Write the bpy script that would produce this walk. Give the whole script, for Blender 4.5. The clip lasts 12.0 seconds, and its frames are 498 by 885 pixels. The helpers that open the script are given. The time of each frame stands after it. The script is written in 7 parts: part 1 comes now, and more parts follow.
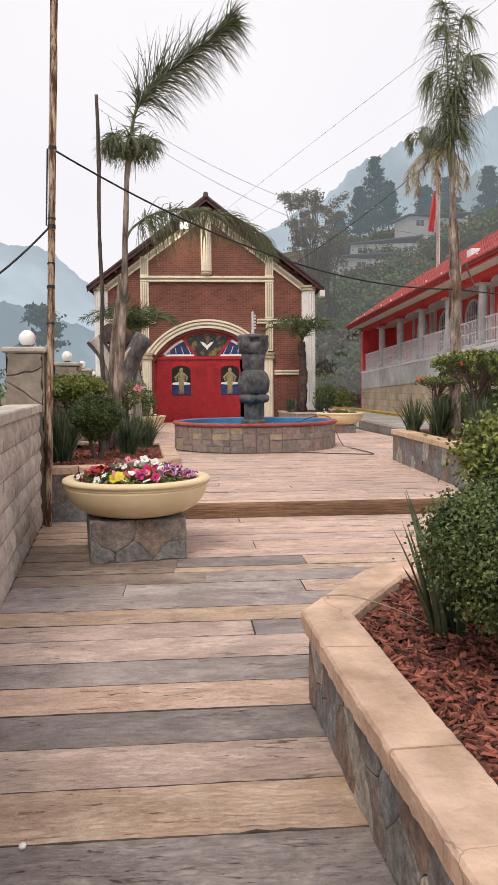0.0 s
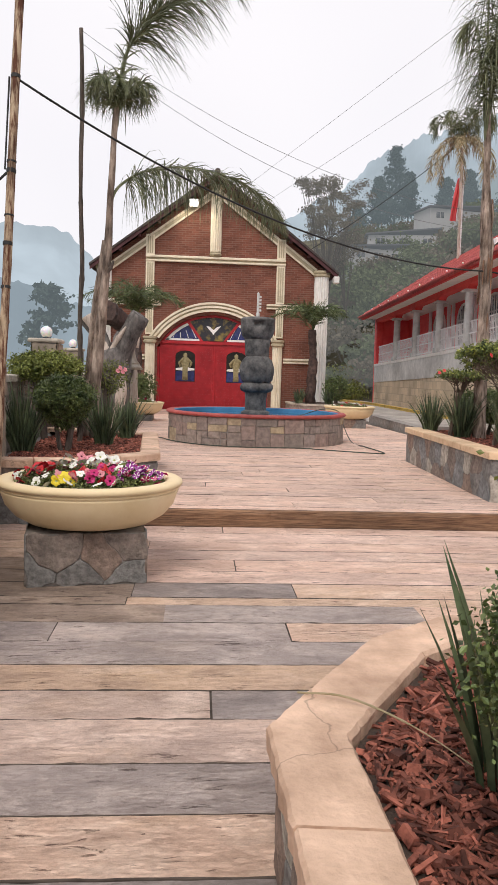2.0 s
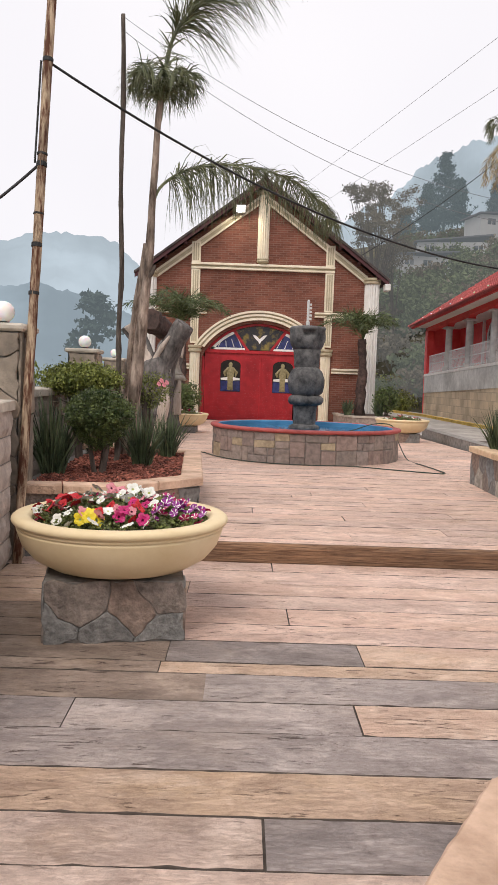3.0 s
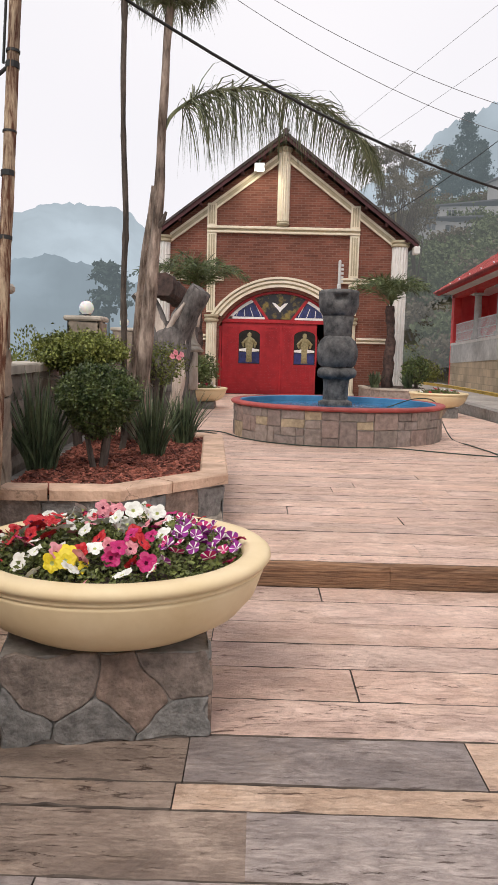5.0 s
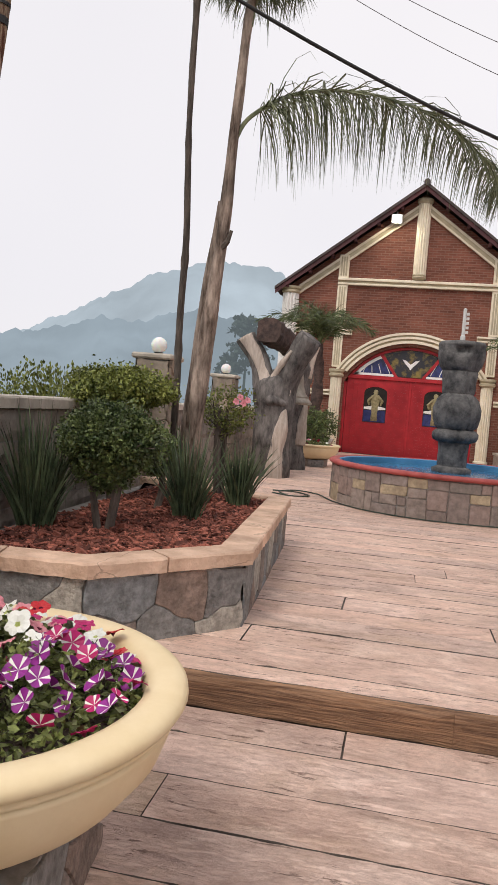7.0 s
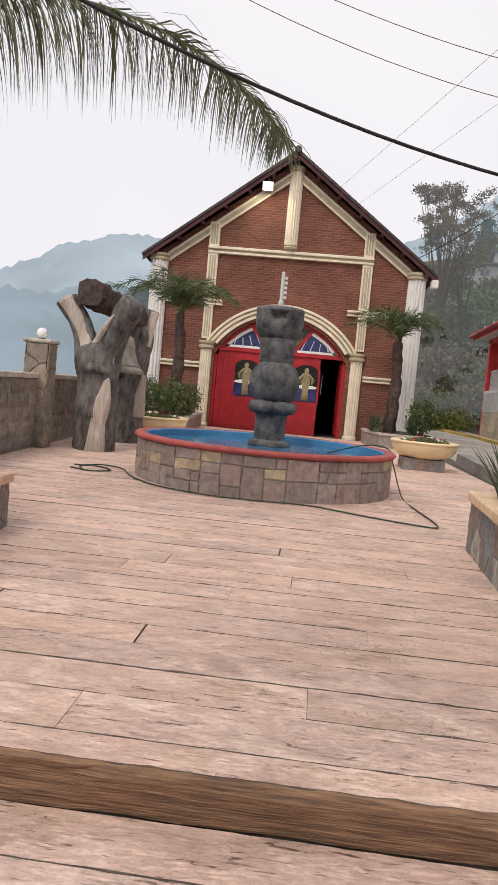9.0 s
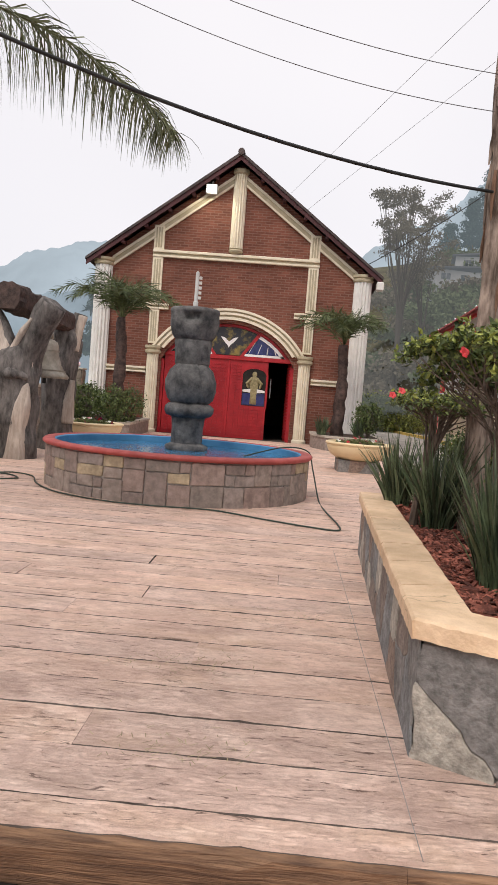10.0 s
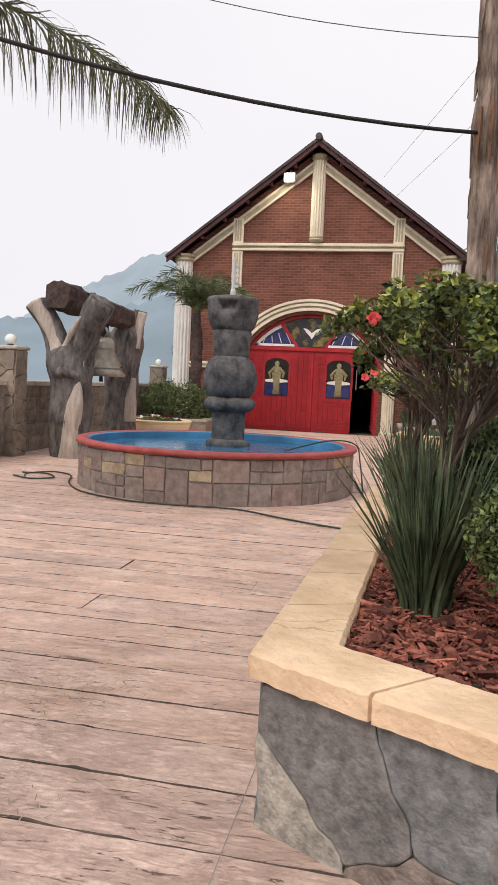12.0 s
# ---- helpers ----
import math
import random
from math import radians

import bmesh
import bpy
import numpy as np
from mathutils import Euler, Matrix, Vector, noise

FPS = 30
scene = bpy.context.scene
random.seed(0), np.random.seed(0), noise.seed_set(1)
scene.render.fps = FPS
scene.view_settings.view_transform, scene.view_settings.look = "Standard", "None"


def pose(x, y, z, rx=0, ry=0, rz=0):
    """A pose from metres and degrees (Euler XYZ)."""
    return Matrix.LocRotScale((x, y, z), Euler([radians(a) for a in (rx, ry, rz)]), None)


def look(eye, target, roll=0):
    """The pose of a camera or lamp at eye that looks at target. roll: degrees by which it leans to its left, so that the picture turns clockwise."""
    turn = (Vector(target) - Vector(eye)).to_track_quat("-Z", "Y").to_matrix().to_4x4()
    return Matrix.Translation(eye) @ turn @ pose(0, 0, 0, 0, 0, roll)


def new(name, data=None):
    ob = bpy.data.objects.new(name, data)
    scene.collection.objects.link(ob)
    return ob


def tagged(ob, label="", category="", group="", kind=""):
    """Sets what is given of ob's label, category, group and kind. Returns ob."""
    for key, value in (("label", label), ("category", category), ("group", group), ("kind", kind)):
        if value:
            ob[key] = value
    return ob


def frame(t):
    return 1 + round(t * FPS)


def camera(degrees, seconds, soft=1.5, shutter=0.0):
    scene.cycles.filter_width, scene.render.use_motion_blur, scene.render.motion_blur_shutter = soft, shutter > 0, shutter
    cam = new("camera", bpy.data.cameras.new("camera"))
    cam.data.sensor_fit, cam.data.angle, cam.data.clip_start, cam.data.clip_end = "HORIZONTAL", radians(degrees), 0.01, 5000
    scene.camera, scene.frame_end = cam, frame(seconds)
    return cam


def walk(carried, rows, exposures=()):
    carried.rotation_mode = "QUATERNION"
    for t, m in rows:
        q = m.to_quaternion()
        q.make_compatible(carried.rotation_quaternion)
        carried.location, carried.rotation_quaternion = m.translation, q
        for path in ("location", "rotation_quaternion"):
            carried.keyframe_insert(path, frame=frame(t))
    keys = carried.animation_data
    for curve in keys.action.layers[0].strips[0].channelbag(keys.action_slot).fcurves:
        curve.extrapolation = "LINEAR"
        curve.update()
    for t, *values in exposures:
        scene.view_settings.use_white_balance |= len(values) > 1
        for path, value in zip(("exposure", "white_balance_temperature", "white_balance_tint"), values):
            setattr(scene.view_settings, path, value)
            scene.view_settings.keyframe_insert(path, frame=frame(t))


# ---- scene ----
cam = camera(36.9, 12.0)
PATH = [
    (0, (-0.502, -0.795, 1.39), (-0.339, 1.193, 1.241), -0.5),
    (0.5, (-0.449, -0.557, 1.353), (-0.318, 1.43, 1.17), 1.3),
    (1, (-0.399, -0.232, 1.406), (-0.188, 1.75, 1.231), 1.2),
    (1.5, (-0.233, 0.091, 1.42), (-0.04, 2.075, 1.258), 0.5),
    (2, (-0.223, 0.443, 1.359), (-0.084, 2.431, 1.181), 1.7),
    (2.5, (-0.235, 0.787, 1.396), (-0.156, 2.778, 1.226), 2.1),
    (3, (-0.253, 1.214, 1.425), (-0.232, 3.208, 1.265), 2.0),
    (3.2, (-0.293, 1.336, 1.42), (-0.291, 3.33, 1.263), 1.9),
    (4.8, (-0.354, 2.4, 1.42), (-0.382, 4.388, 1.205), 1.1),
    (5, (-0.386, 2.585, 1.421), (-0.406, 4.571, 1.184), 1.5),
    (5.5, (-0.292, 2.866, 1.418), (-0.346, 4.845, 1.129), 1.3),
    (6, (-0.196, 3.258, 1.403), (-0.541, 5.22, 1.226), 3.2),
    (6.5, (-0.139, 3.597, 1.41), (-0.542, 5.551, 1.275), 4.8),
    (7, (0.13, 3.88, 1.365), (-0.262, 5.838, 1.261), 4.6),
    (7.5, (0.444, 4.157, 1.348), (0.114, 6.127, 1.236), 4.5),
    (7.7, (0.58, 4.258, 1.345), (0.28, 6.232, 1.23), 3.7),
    (9.3, (1.687, 4.947, 1.387), (1.561, 6.937, 1.239), 5.3),
    (9.5, (1.835, 5.025, 1.371), (1.732, 7.017, 1.236), 4.9),
    (10, (2.201, 5.104, 1.398), (2.107, 7.098, 1.272), 4.5),
    (10.5, (2.51, 5.31, 1.368), (2.381, 7.301, 1.236), 4.3),
    (11, (2.76, 5.473, 1.398), (2.57, 7.459, 1.256), 3.7),
    (11.5, (2.999, 5.553, 1.403), (2.707, 7.526, 1.253), 3.2),
    (12, (3.078, 5.721, 1.408), (2.678, 7.674, 1.251), 2.6),
]
EXPOSURE = [(0.0, 0.05), (2.5, 0.06), (5.0, 0.04), (6.5, 0.0), (7.5, -0.06), (9.5, 0.0), (12.0, 0.02)]
walk(cam, [(t, look(eye, target, roll)) for t, eye, target, roll in PATH], EXPOSURE)

# world: overcast white sky, one wide weak sun
SUN_EL, SUN_ROT = radians(52), radians(200)
world = bpy.data.worlds.new("overcast_sky")
scene.world = world
world.use_nodes = True
wn, wl = world.node_tree.nodes, world.node_tree.links
wn.clear()
sky = wn.new("ShaderNodeTexSky")
sky.sky_type, sky.sun_disc, sky.sun_elevation, sky.sun_rotation = "NISHITA", False, SUN_EL, SUN_ROT
sky_dim = wn.new("ShaderNodeVectorMath")
sky_dim.operation = "SCALE"
sky_dim.inputs[3].default_value = 0.08
cloud_noise = wn.new("ShaderNodeTexNoise")
cloud_noise.inputs["Scale"].default_value = 1.6
cloud_ramp = wn.new("ShaderNodeValToRGB")
cloud_ramp.color_ramp.elements[0].position, cloud_ramp.color_ramp.elements[1].position = 0.3, 0.75
cloud_ramp.color_ramp.elements[0].color = (0.90, 0.88, 0.925, 1)
cloud_ramp.color_ramp.elements[1].color = (1.02, 0.985, 1.01, 1)
sky_mix = wn.new("ShaderNodeMixRGB")
sky_mix.inputs[0].default_value = 0.93
sky_bg = wn.new("ShaderNodeBackground")
sky_bg.inputs[1].default_value = 1.0
sky_out = wn.new("ShaderNodeOutputWorld")
wl.new(sky.outputs[0], sky_dim.inputs[0])
wl.new(sky_dim.outputs[0], sky_mix.inputs[1])
wl.new(cloud_noise.outputs["Fac"], cloud_ramp.inputs[0])
wl.new(cloud_ramp.outputs[0], sky_mix.inputs[2])
wl.new(sky_mix.outputs[0], sky_bg.inputs[0])
wl.new(sky_bg.outputs[0], sky_out.inputs[0])
sun = new("sun", bpy.data.lights.new("sun", "SUN"))
sun.data.energy, sun.data.angle, sun.data.color = 1.6, radians(25), (1.0, 0.91, 0.82)
sun.matrix_world = look((0, 0, 0), (math.sin(SUN_ROT) * -1, math.cos(SUN_ROT) * -1, -math.tan(SUN_EL)))

# ------------------------------------------------------------------ materials


def mat(name, c1, c2=None, scale=6.0, rough=0.8, bump=0.25, bscale=45.0, stretch=(1, 1, 1), rnd=0.0, island=0.0, metal=0.0,
        dist=0.01, big=0.25, bigscale=0.9, spec=0.4, lo=0.35, hi=0.65, subsurf=0.0):
    m = bpy.data.materials.new(name)
    m.use_nodes = True
    nt = m.node_tree
    N, L = nt.nodes, nt.links
    b = N["Principled BSDF"]
    b.inputs["Roughness"].default_value, b.inputs["Metallic"].default_value = rough, metal
    b.inputs["Specular IOR Level"].default_value = spec
    geo = N.new("ShaderNodeNewGeometry")
    mp = N.new("ShaderNodeMapping")
    mp.inputs["Scale"].default_value = stretch
    L.new(geo.outputs["Position"], mp.inputs[0])
    n1 = N.new("ShaderNodeTexNoise")
    n1.inputs["Scale"].default_value, n1.inputs["Detail"].default_value, n1.inputs["Roughness"].default_value = scale, 7, 0.65
    L.new(mp.outputs[0], n1.inputs["Vector"])
    rp = N.new("ShaderNodeValToRGB")
    rp.color_ramp.elements[0].position, rp.color_ramp.elements[1].position = lo, hi
    rp.color_ramp.elements[0].color = (*c1, 1)
    rp.color_ramp.elements[1].color = (*(c2 or c1), 1)
    L.new(n1.outputs["Fac"], rp.inputs[0])
    n2 = N.new("ShaderNodeTexNoise")
    n2.inputs["Scale"].default_value, n2.inputs["Detail"].default_value = bigscale, 4
    L.new(geo.outputs["Position"], n2.inputs["Vector"])
    mr = N.new("ShaderNodeMapRange")
    mr.inputs[1].default_value, mr.inputs[2].default_value, mr.inputs[3].default_value, mr.inputs[4].default_value = 0.3, 0.7, 1 - big, 1 + big
    L.new(n2.outputs["Fac"], mr.inputs[0])
    hsv = N.new("ShaderNodeHueSaturation")
    L.new(rp.outputs[0], hsv.inputs["Color"])
    last = mr.outputs[0]
    for amount, source in ((rnd, "ShaderNodeObjectInfo"), (island, "ShaderNodeNewGeometry")):
        if amount:
            src = N.new(source)
            r2 = N.new("ShaderNodeMapRange")
            r2.inputs[3].default_value, r2.inputs[4].default_value = 1 - amount, 1 + amount
            L.new(src.outputs["Random" if source == "ShaderNodeObjectInfo" else "Random Per Island"], r2.inputs[0])
            mu = N.new("ShaderNodeMath")
            mu.operation = "MULTIPLY"
            L.new(last, mu.inputs[0])
            L.new(r2.outputs[0], mu.inputs[1])
            last = mu.outputs[0]
    L.new(last, hsv.inputs["Value"])
    L.new(hsv.outputs[0], b.inputs["Base Color"])
    if bump:
        n3 = N.new("ShaderNodeTexNoise")
        n3.inputs["Scale"].default_value, n3.inputs["Detail"].default_value = bscale, 6
        L.new(mp.outputs[0], n3.inputs["Vector"])
        bp = N.new("ShaderNodeBump")
        bp.inputs["Strength"].default_value, bp.inputs["Distance"].default_value = bump, dist
        L.new(n3.outputs["Fac"], bp.inputs["Height"])
        L.new(bp.outputs[0], b.inputs["Normal"])
    if subsurf:
        b.inputs["Subsurface Weight"].default_value = subsurf
    return m


def ramp_by_object(m, stops, mix=0.9):
    """Lets Object Info's Random choose a colour of its own for every piece."""
    N, L = m.node_tree.nodes, m.node_tree.links
    hsv = next(n for n in N if n.bl_idname == "ShaderNodeHueSaturation")
    old = hsv.inputs["Color"].links[0].from_socket
    info = N.new("ShaderNodeObjectInfo")
    rp = N.new("ShaderNodeValToRGB")
    rp.color_ramp.interpolation = "CONSTANT"
    for i, c in enumerate(stops):
        e = rp.color_ramp.elements[0] if i == 0 else rp.color_ramp.elements.new(i / len(stops))
        e.position, e.color = i / len(stops), (*c, 1)
    while len(rp.color_ramp.elements) > len(stops):
        rp.color_ramp.elements.remove(rp.color_ramp.elements[-1])
    mx = N.new("ShaderNodeMixRGB")
    mx.blend_type = "MULTIPLY"
    mx.inputs[0].default_value = mix
    L.new(info.outputs["Random"], rp.inputs[0])
    L.new(old, mx.inputs[1])
    L.new(rp.outputs[0], mx.inputs[2])
    L.new(mx.outputs[0], hsv.inputs["Color"])
    return m


def brick_mat(name, c1, c2, mortar, width=0.24, height=0.075, gap=0.006):
    m = mat(name, c1, c2, scale=3, rough=0.85, bump=0)
    N, L = m.node_tree.nodes, m.node_tree.links
    b = N["Principled BSDF"]
    geo = N.new("ShaderNodeNewGeometry")
    sep, com = N.new("ShaderNodeSeparateXYZ"), N.new("ShaderNodeCombineXYZ")
    add = N.new("ShaderNodeMath")
    L.new(geo.outputs["Position"], sep.inputs[0])
    L.new(sep.outputs[0], add.inputs[0])
    L.new(sep.outputs[1], add.inputs[1])
    L.new(add.outputs[0], com.inputs[0])
    L.new(sep.outputs[2], com.inputs[1])
    br = N.new("ShaderNodeTexBrick")
    br.inputs["Scale"].default_value = 1.0
    br.inputs["Brick Width"].default_value, br.inputs["Row Height"].default_value = width, height
    br.inputs["Mortar Size"].default_value, br.inputs["Bias"].default_value = gap, 0.0
    br.inputs["Color1"].default_value, br.inputs["Color2"].default_value = (*c1, 1), (*c2, 1)
    br.inputs["Mortar"].default_value = (*mortar, 1)
    L.new(com.outputs[0], br.inputs["Vector"])
    hsv = next(n for n in N if n.bl_idname == "ShaderNodeHueSaturation")
    L.new(br.outputs["Color"], hsv.inputs["Color"])
    bp = N.new("ShaderNodeBump")
    bp.invert = True
    bp.inputs["Strength"].default_value, bp.inputs["Distance"].default_value = 0.8, 0.012
    L.new(br.outputs["Fac"], bp.inputs["Height"])
    L.new(bp.outputs[0], b.inputs["Normal"])
    return m


def painted_haze_mat(name, c, glow, strength, share):
    """Far things: mist is painted in as a share of pale, noise-varied emission."""
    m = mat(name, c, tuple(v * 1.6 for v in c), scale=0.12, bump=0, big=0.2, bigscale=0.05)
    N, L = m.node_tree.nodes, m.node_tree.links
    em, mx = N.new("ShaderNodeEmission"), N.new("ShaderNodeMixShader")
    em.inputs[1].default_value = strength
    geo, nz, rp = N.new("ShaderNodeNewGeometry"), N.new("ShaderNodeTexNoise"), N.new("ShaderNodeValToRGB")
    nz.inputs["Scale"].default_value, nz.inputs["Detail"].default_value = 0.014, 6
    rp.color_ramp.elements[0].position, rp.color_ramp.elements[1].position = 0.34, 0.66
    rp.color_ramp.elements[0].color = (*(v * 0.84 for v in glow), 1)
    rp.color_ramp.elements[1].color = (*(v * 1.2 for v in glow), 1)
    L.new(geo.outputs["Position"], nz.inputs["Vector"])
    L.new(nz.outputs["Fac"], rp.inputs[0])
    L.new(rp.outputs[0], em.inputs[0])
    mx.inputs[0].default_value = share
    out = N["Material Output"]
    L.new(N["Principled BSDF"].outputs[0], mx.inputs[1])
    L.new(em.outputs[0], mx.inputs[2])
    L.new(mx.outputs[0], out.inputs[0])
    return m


def floor_mat(name, ca, cb, worn, ochre=0.4):
    """Wood-stamped concrete: soft blotches of stain, faint long grain, pale worn spots and scattered dark tears."""
    m = mat(name, ca, cb, scale=1.9, stretch=(0.8, 1.5, 1), rough=0.72, bump=0, rnd=0.07, big=0.10, bigscale=0.9, lo=0.30, hi=0.70)
    N, L = m.node_tree.nodes, m.node_tree.links
    b = N["Principled BSDF"]
    hsv = next(n for n in N if n.bl_idname == "ShaderNodeHueSaturation")
    col = hsv.inputs["Color"].links[0].from_socket
    geo, info, off = N.new("ShaderNodeNewGeometry"), N.new("ShaderNodeObjectInfo"), N.new("ShaderNodeVectorMath")
    off.operation = "MULTIPLY_ADD"
    off.inputs[1].default_value = (7.0, 7.0, 7.0)
    L.new(info.outputs["Random"], off.inputs[0])
    L.new(geo.outputs["Position"], off.inputs[2])

    def field(stretch, scale, detail, lo, hi, rough=0.6, twist=0.3):
        mp, n, r = N.new("ShaderNodeMapping"), N.new("ShaderNodeTexNoise"), N.new("ShaderNodeMapRange")
        mp.inputs["Scale"].default_value = stretch
        L.new(off.outputs[0], mp.inputs[0])
        n.inputs["Scale"].default_value, n.inputs["Detail"].default_value = scale, detail
        n.inputs["Roughness"].default_value, n.inputs["Distortion"].default_value = rough, twist
        L.new(mp.outputs[0], n.inputs["Vector"])
        r.inputs[1].default_value, r.inputs[2].default_value = lo, hi
        L.new(n.outputs["Fac"], r.inputs[0])
        return r.outputs[0]

    def calc(op, p, q):
        k = N.new("ShaderNodeMath")
        k.operation = op
        for i, v in enumerate((p, q)):
            if isinstance(v, float):
                k.inputs[i].default_value = v
            else:
                L.new(v, k.inputs[i])
        return k.outputs[0]

    def blend(fac, tint, kind="MIX"):
        mx = N.new("ShaderNodeMixRGB")
        mx.blend_type = kind
        L.new(fac, mx.inputs[0])
        L.new(col, mx.inputs[1])
        mx.inputs[2].default_value = (*tint, 1)
        return mx.outputs[0]

    col = blend(calc("MULTIPLY", field((0.9, 1.3, 1), 2.4, 8, 0.50, 0.68), ochre), (0.62, 0.43, 0.25))
    col = blend(calc("MULTIPLY", field((1.0, 1.4, 1), 3.0, 10, 0.48, 0.66, 0.72, 0.5), 0.8), worn)
    col = blend(calc("MULTIPLY", field((0.8, 1.8, 1), 2.6, 12, 0.47, 0.68, 0.78, 0.7), 0.72), tuple(v * k for v, k in zip(ca, (0.56, 0.53, 0.52))))
    col = blend(calc("MULTIPLY", field((1.0, 2.4, 1), 9.0, 10, 0.50, 0.66, 0.75, 0.6), 0.40), tuple(v * k for v, k in zip(ca, (0.62, 0.57, 0.54))))
    grain = field((1.6, 8.0, 1), 6.0, 10, 0.36, 0.54, 0.75, 1.2)
    col = blend(calc("MULTIPLY", calc("SUBTRACT", 1.0, grain), 0.30), (0.58, 0.51, 0.48), "MULTIPLY")
    speck = field((1, 1.2, 1), 34.0, 7, 0.36, 0.50, 0.75)
    col = blend(calc("MULTIPLY", calc("SUBTRACT", 1.0, speck), 0.30), (0.55, 0.49, 0.46), "MULTIPLY")
    tears = calc("MULTIPLY", calc("SUBTRACT", 1.0, field((1.0, 5.5, 1), 6.5, 9, 0.370, 0.405, 0.70, 0.9)), field((1, 1, 1), 1.9, 5, 0.42, 0.53))
    col = blend(calc("MULTIPLY", tears, 0.85), (0.22, 0.165, 0.14), "MULTIPLY")
    L.new(col, hsv.inputs["Color"])
    height = calc("SUBTRACT", calc("ADD", calc("MULTIPLY", grain, 0.5), calc("MULTIPLY", speck, 0.3)), tears)
    bp = N.new("ShaderNodeBump")
    bp.inputs["Strength"].default_value, bp.inputs["Distance"].default_value = 0.8, 0.006
    L.new(height, bp.inputs["Height"])
    L.new(bp.outputs[0], b.inputs["Normal"])
    return m


M_plank = {"grey": floor_mat("stamped_plank_grey", (0.345, 0.292, 0.272), (0.52, 0.44, 0.405), (0.68, 0.58, 0.525), 0.12),
           "dark": floor_mat("stamped_plank_dark_grey", (0.26, 0.222, 0.21), (0.40, 0.342, 0.32), (0.56, 0.475, 0.435), 0.10),
           "tan": floor_mat("stamped_plank_tan", (0.66, 0.455, 0.345), (0.84, 0.61, 0.47), (0.95, 0.745, 0.60)),
           "ochre": floor_mat("stamped_plank_ochre", (0.57, 0.40, 0.29), (0.76, 0.55, 0.40), (0.86, 0.67, 0.53), 0.45),
           "mix": floor_mat("stamped_plank_mixed", (0.53, 0.405, 0.345), (0.78, 0.585, 0.48), (0.92, 0.73, 0.62), 0.25),
           "up": floor_mat("stamped_plank_pink_tan", (0.68, 0.47, 0.375), (0.85, 0.61, 0.495), (0.96, 0.745, 0.62), 0.3),
           "up2": floor_mat("stamped_plank_pink_grey", (0.61, 0.435, 0.36), (0.80, 0.585, 0.485), (0.95, 0.735, 0.62), 0.3),
           "damp": floor_mat("stamped_plank_damp", (0.23, 0.175, 0.142), (0.44, 0.34, 0.275), (0.56, 0.44, 0.355), 0.2)}
M_joint = mat("joint_dirt", (0.07, 0.054, 0.045), (0.15, 0.12, 0.10), scale=9, rough=0.9)
M_step = mat("wood_stamped_riser", (0.095, 0.05, 0.03), (0.33, 0.19, 0.108), scale=4, stretch=(1, 1, 22), rough=0.75, bump=0.9, bscale=10, dist=0.01)
M_cap = mat("buff_cast_cap", (0.60, 0.42, 0.26), (0.82, 0.61, 0.41), scale=4, rough=0.78, bump=1.0, bscale=34, dist=0.010, rnd=0.07, big=0.12)
M_capnear = mat("pinkish_cast_cap", (0.50, 0.33, 0.23), (0.70, 0.495, 0.365), scale=5, rough=0.78, bump=1.0, bscale=34, dist=0.010, rnd=0.07, big=0.14, bigscale=2.5)
M_flag = [mat("flagstone_" + kind, tuple(v * 0.62 for v in c), tuple(min(0.7, v * 1.3) for v in c), scale=22, rough=0.84, bump=1.0, bscale=48, dist=0.012, big=0.25, bigscale=5.0)
          for kind, c in (("blue_grey", (0.215, 0.222, 0.224)), ("grey", (0.225, 0.22, 0.21)), ("brown", (0.255, 0.19, 0.155)), ("pale", (0.40, 0.37, 0.32)), ("dark", (0.205, 0.197, 0.188)), ("rust_grey", (0.225, 0.185, 0.16)))]
M_flagw = ramp_by_object(mat("beige_flagstone", (0.22, 0.19, 0.16), (0.40, 0.345, 0.29), scale=7, rough=0.85, bump=0.8, bscale=22, dist=0.012, rnd=0.12, big=0.15),
                         ((0.9, 0.87, 0.82), (0.75, 0.72, 0.68), (0.82, 0.76, 0.7)), 1.0)
M_mortar = mat("grey_mortar", (0.20, 0.185, 0.17), (0.36, 0.335, 0.31), scale=12, rough=0.9, bump=0.4)
M_ashlar = ramp_by_object(mat("fountain_stone", (0.30, 0.27, 0.255), (0.54, 0.49, 0.455), scale=11, rough=0.8, bump=0.9, bscale=24, dist=0.012, rnd=0.14, big=0.1),
                          ((0.66, 0.58, 0.55), (0.64, 0.60, 0.57), (0.72, 0.60, 0.56), (0.56, 0.52, 0.49), (0.90, 0.80, 0.58), (0.66, 0.60, 0.56), (0.60, 0.55, 0.53)), 1.0)


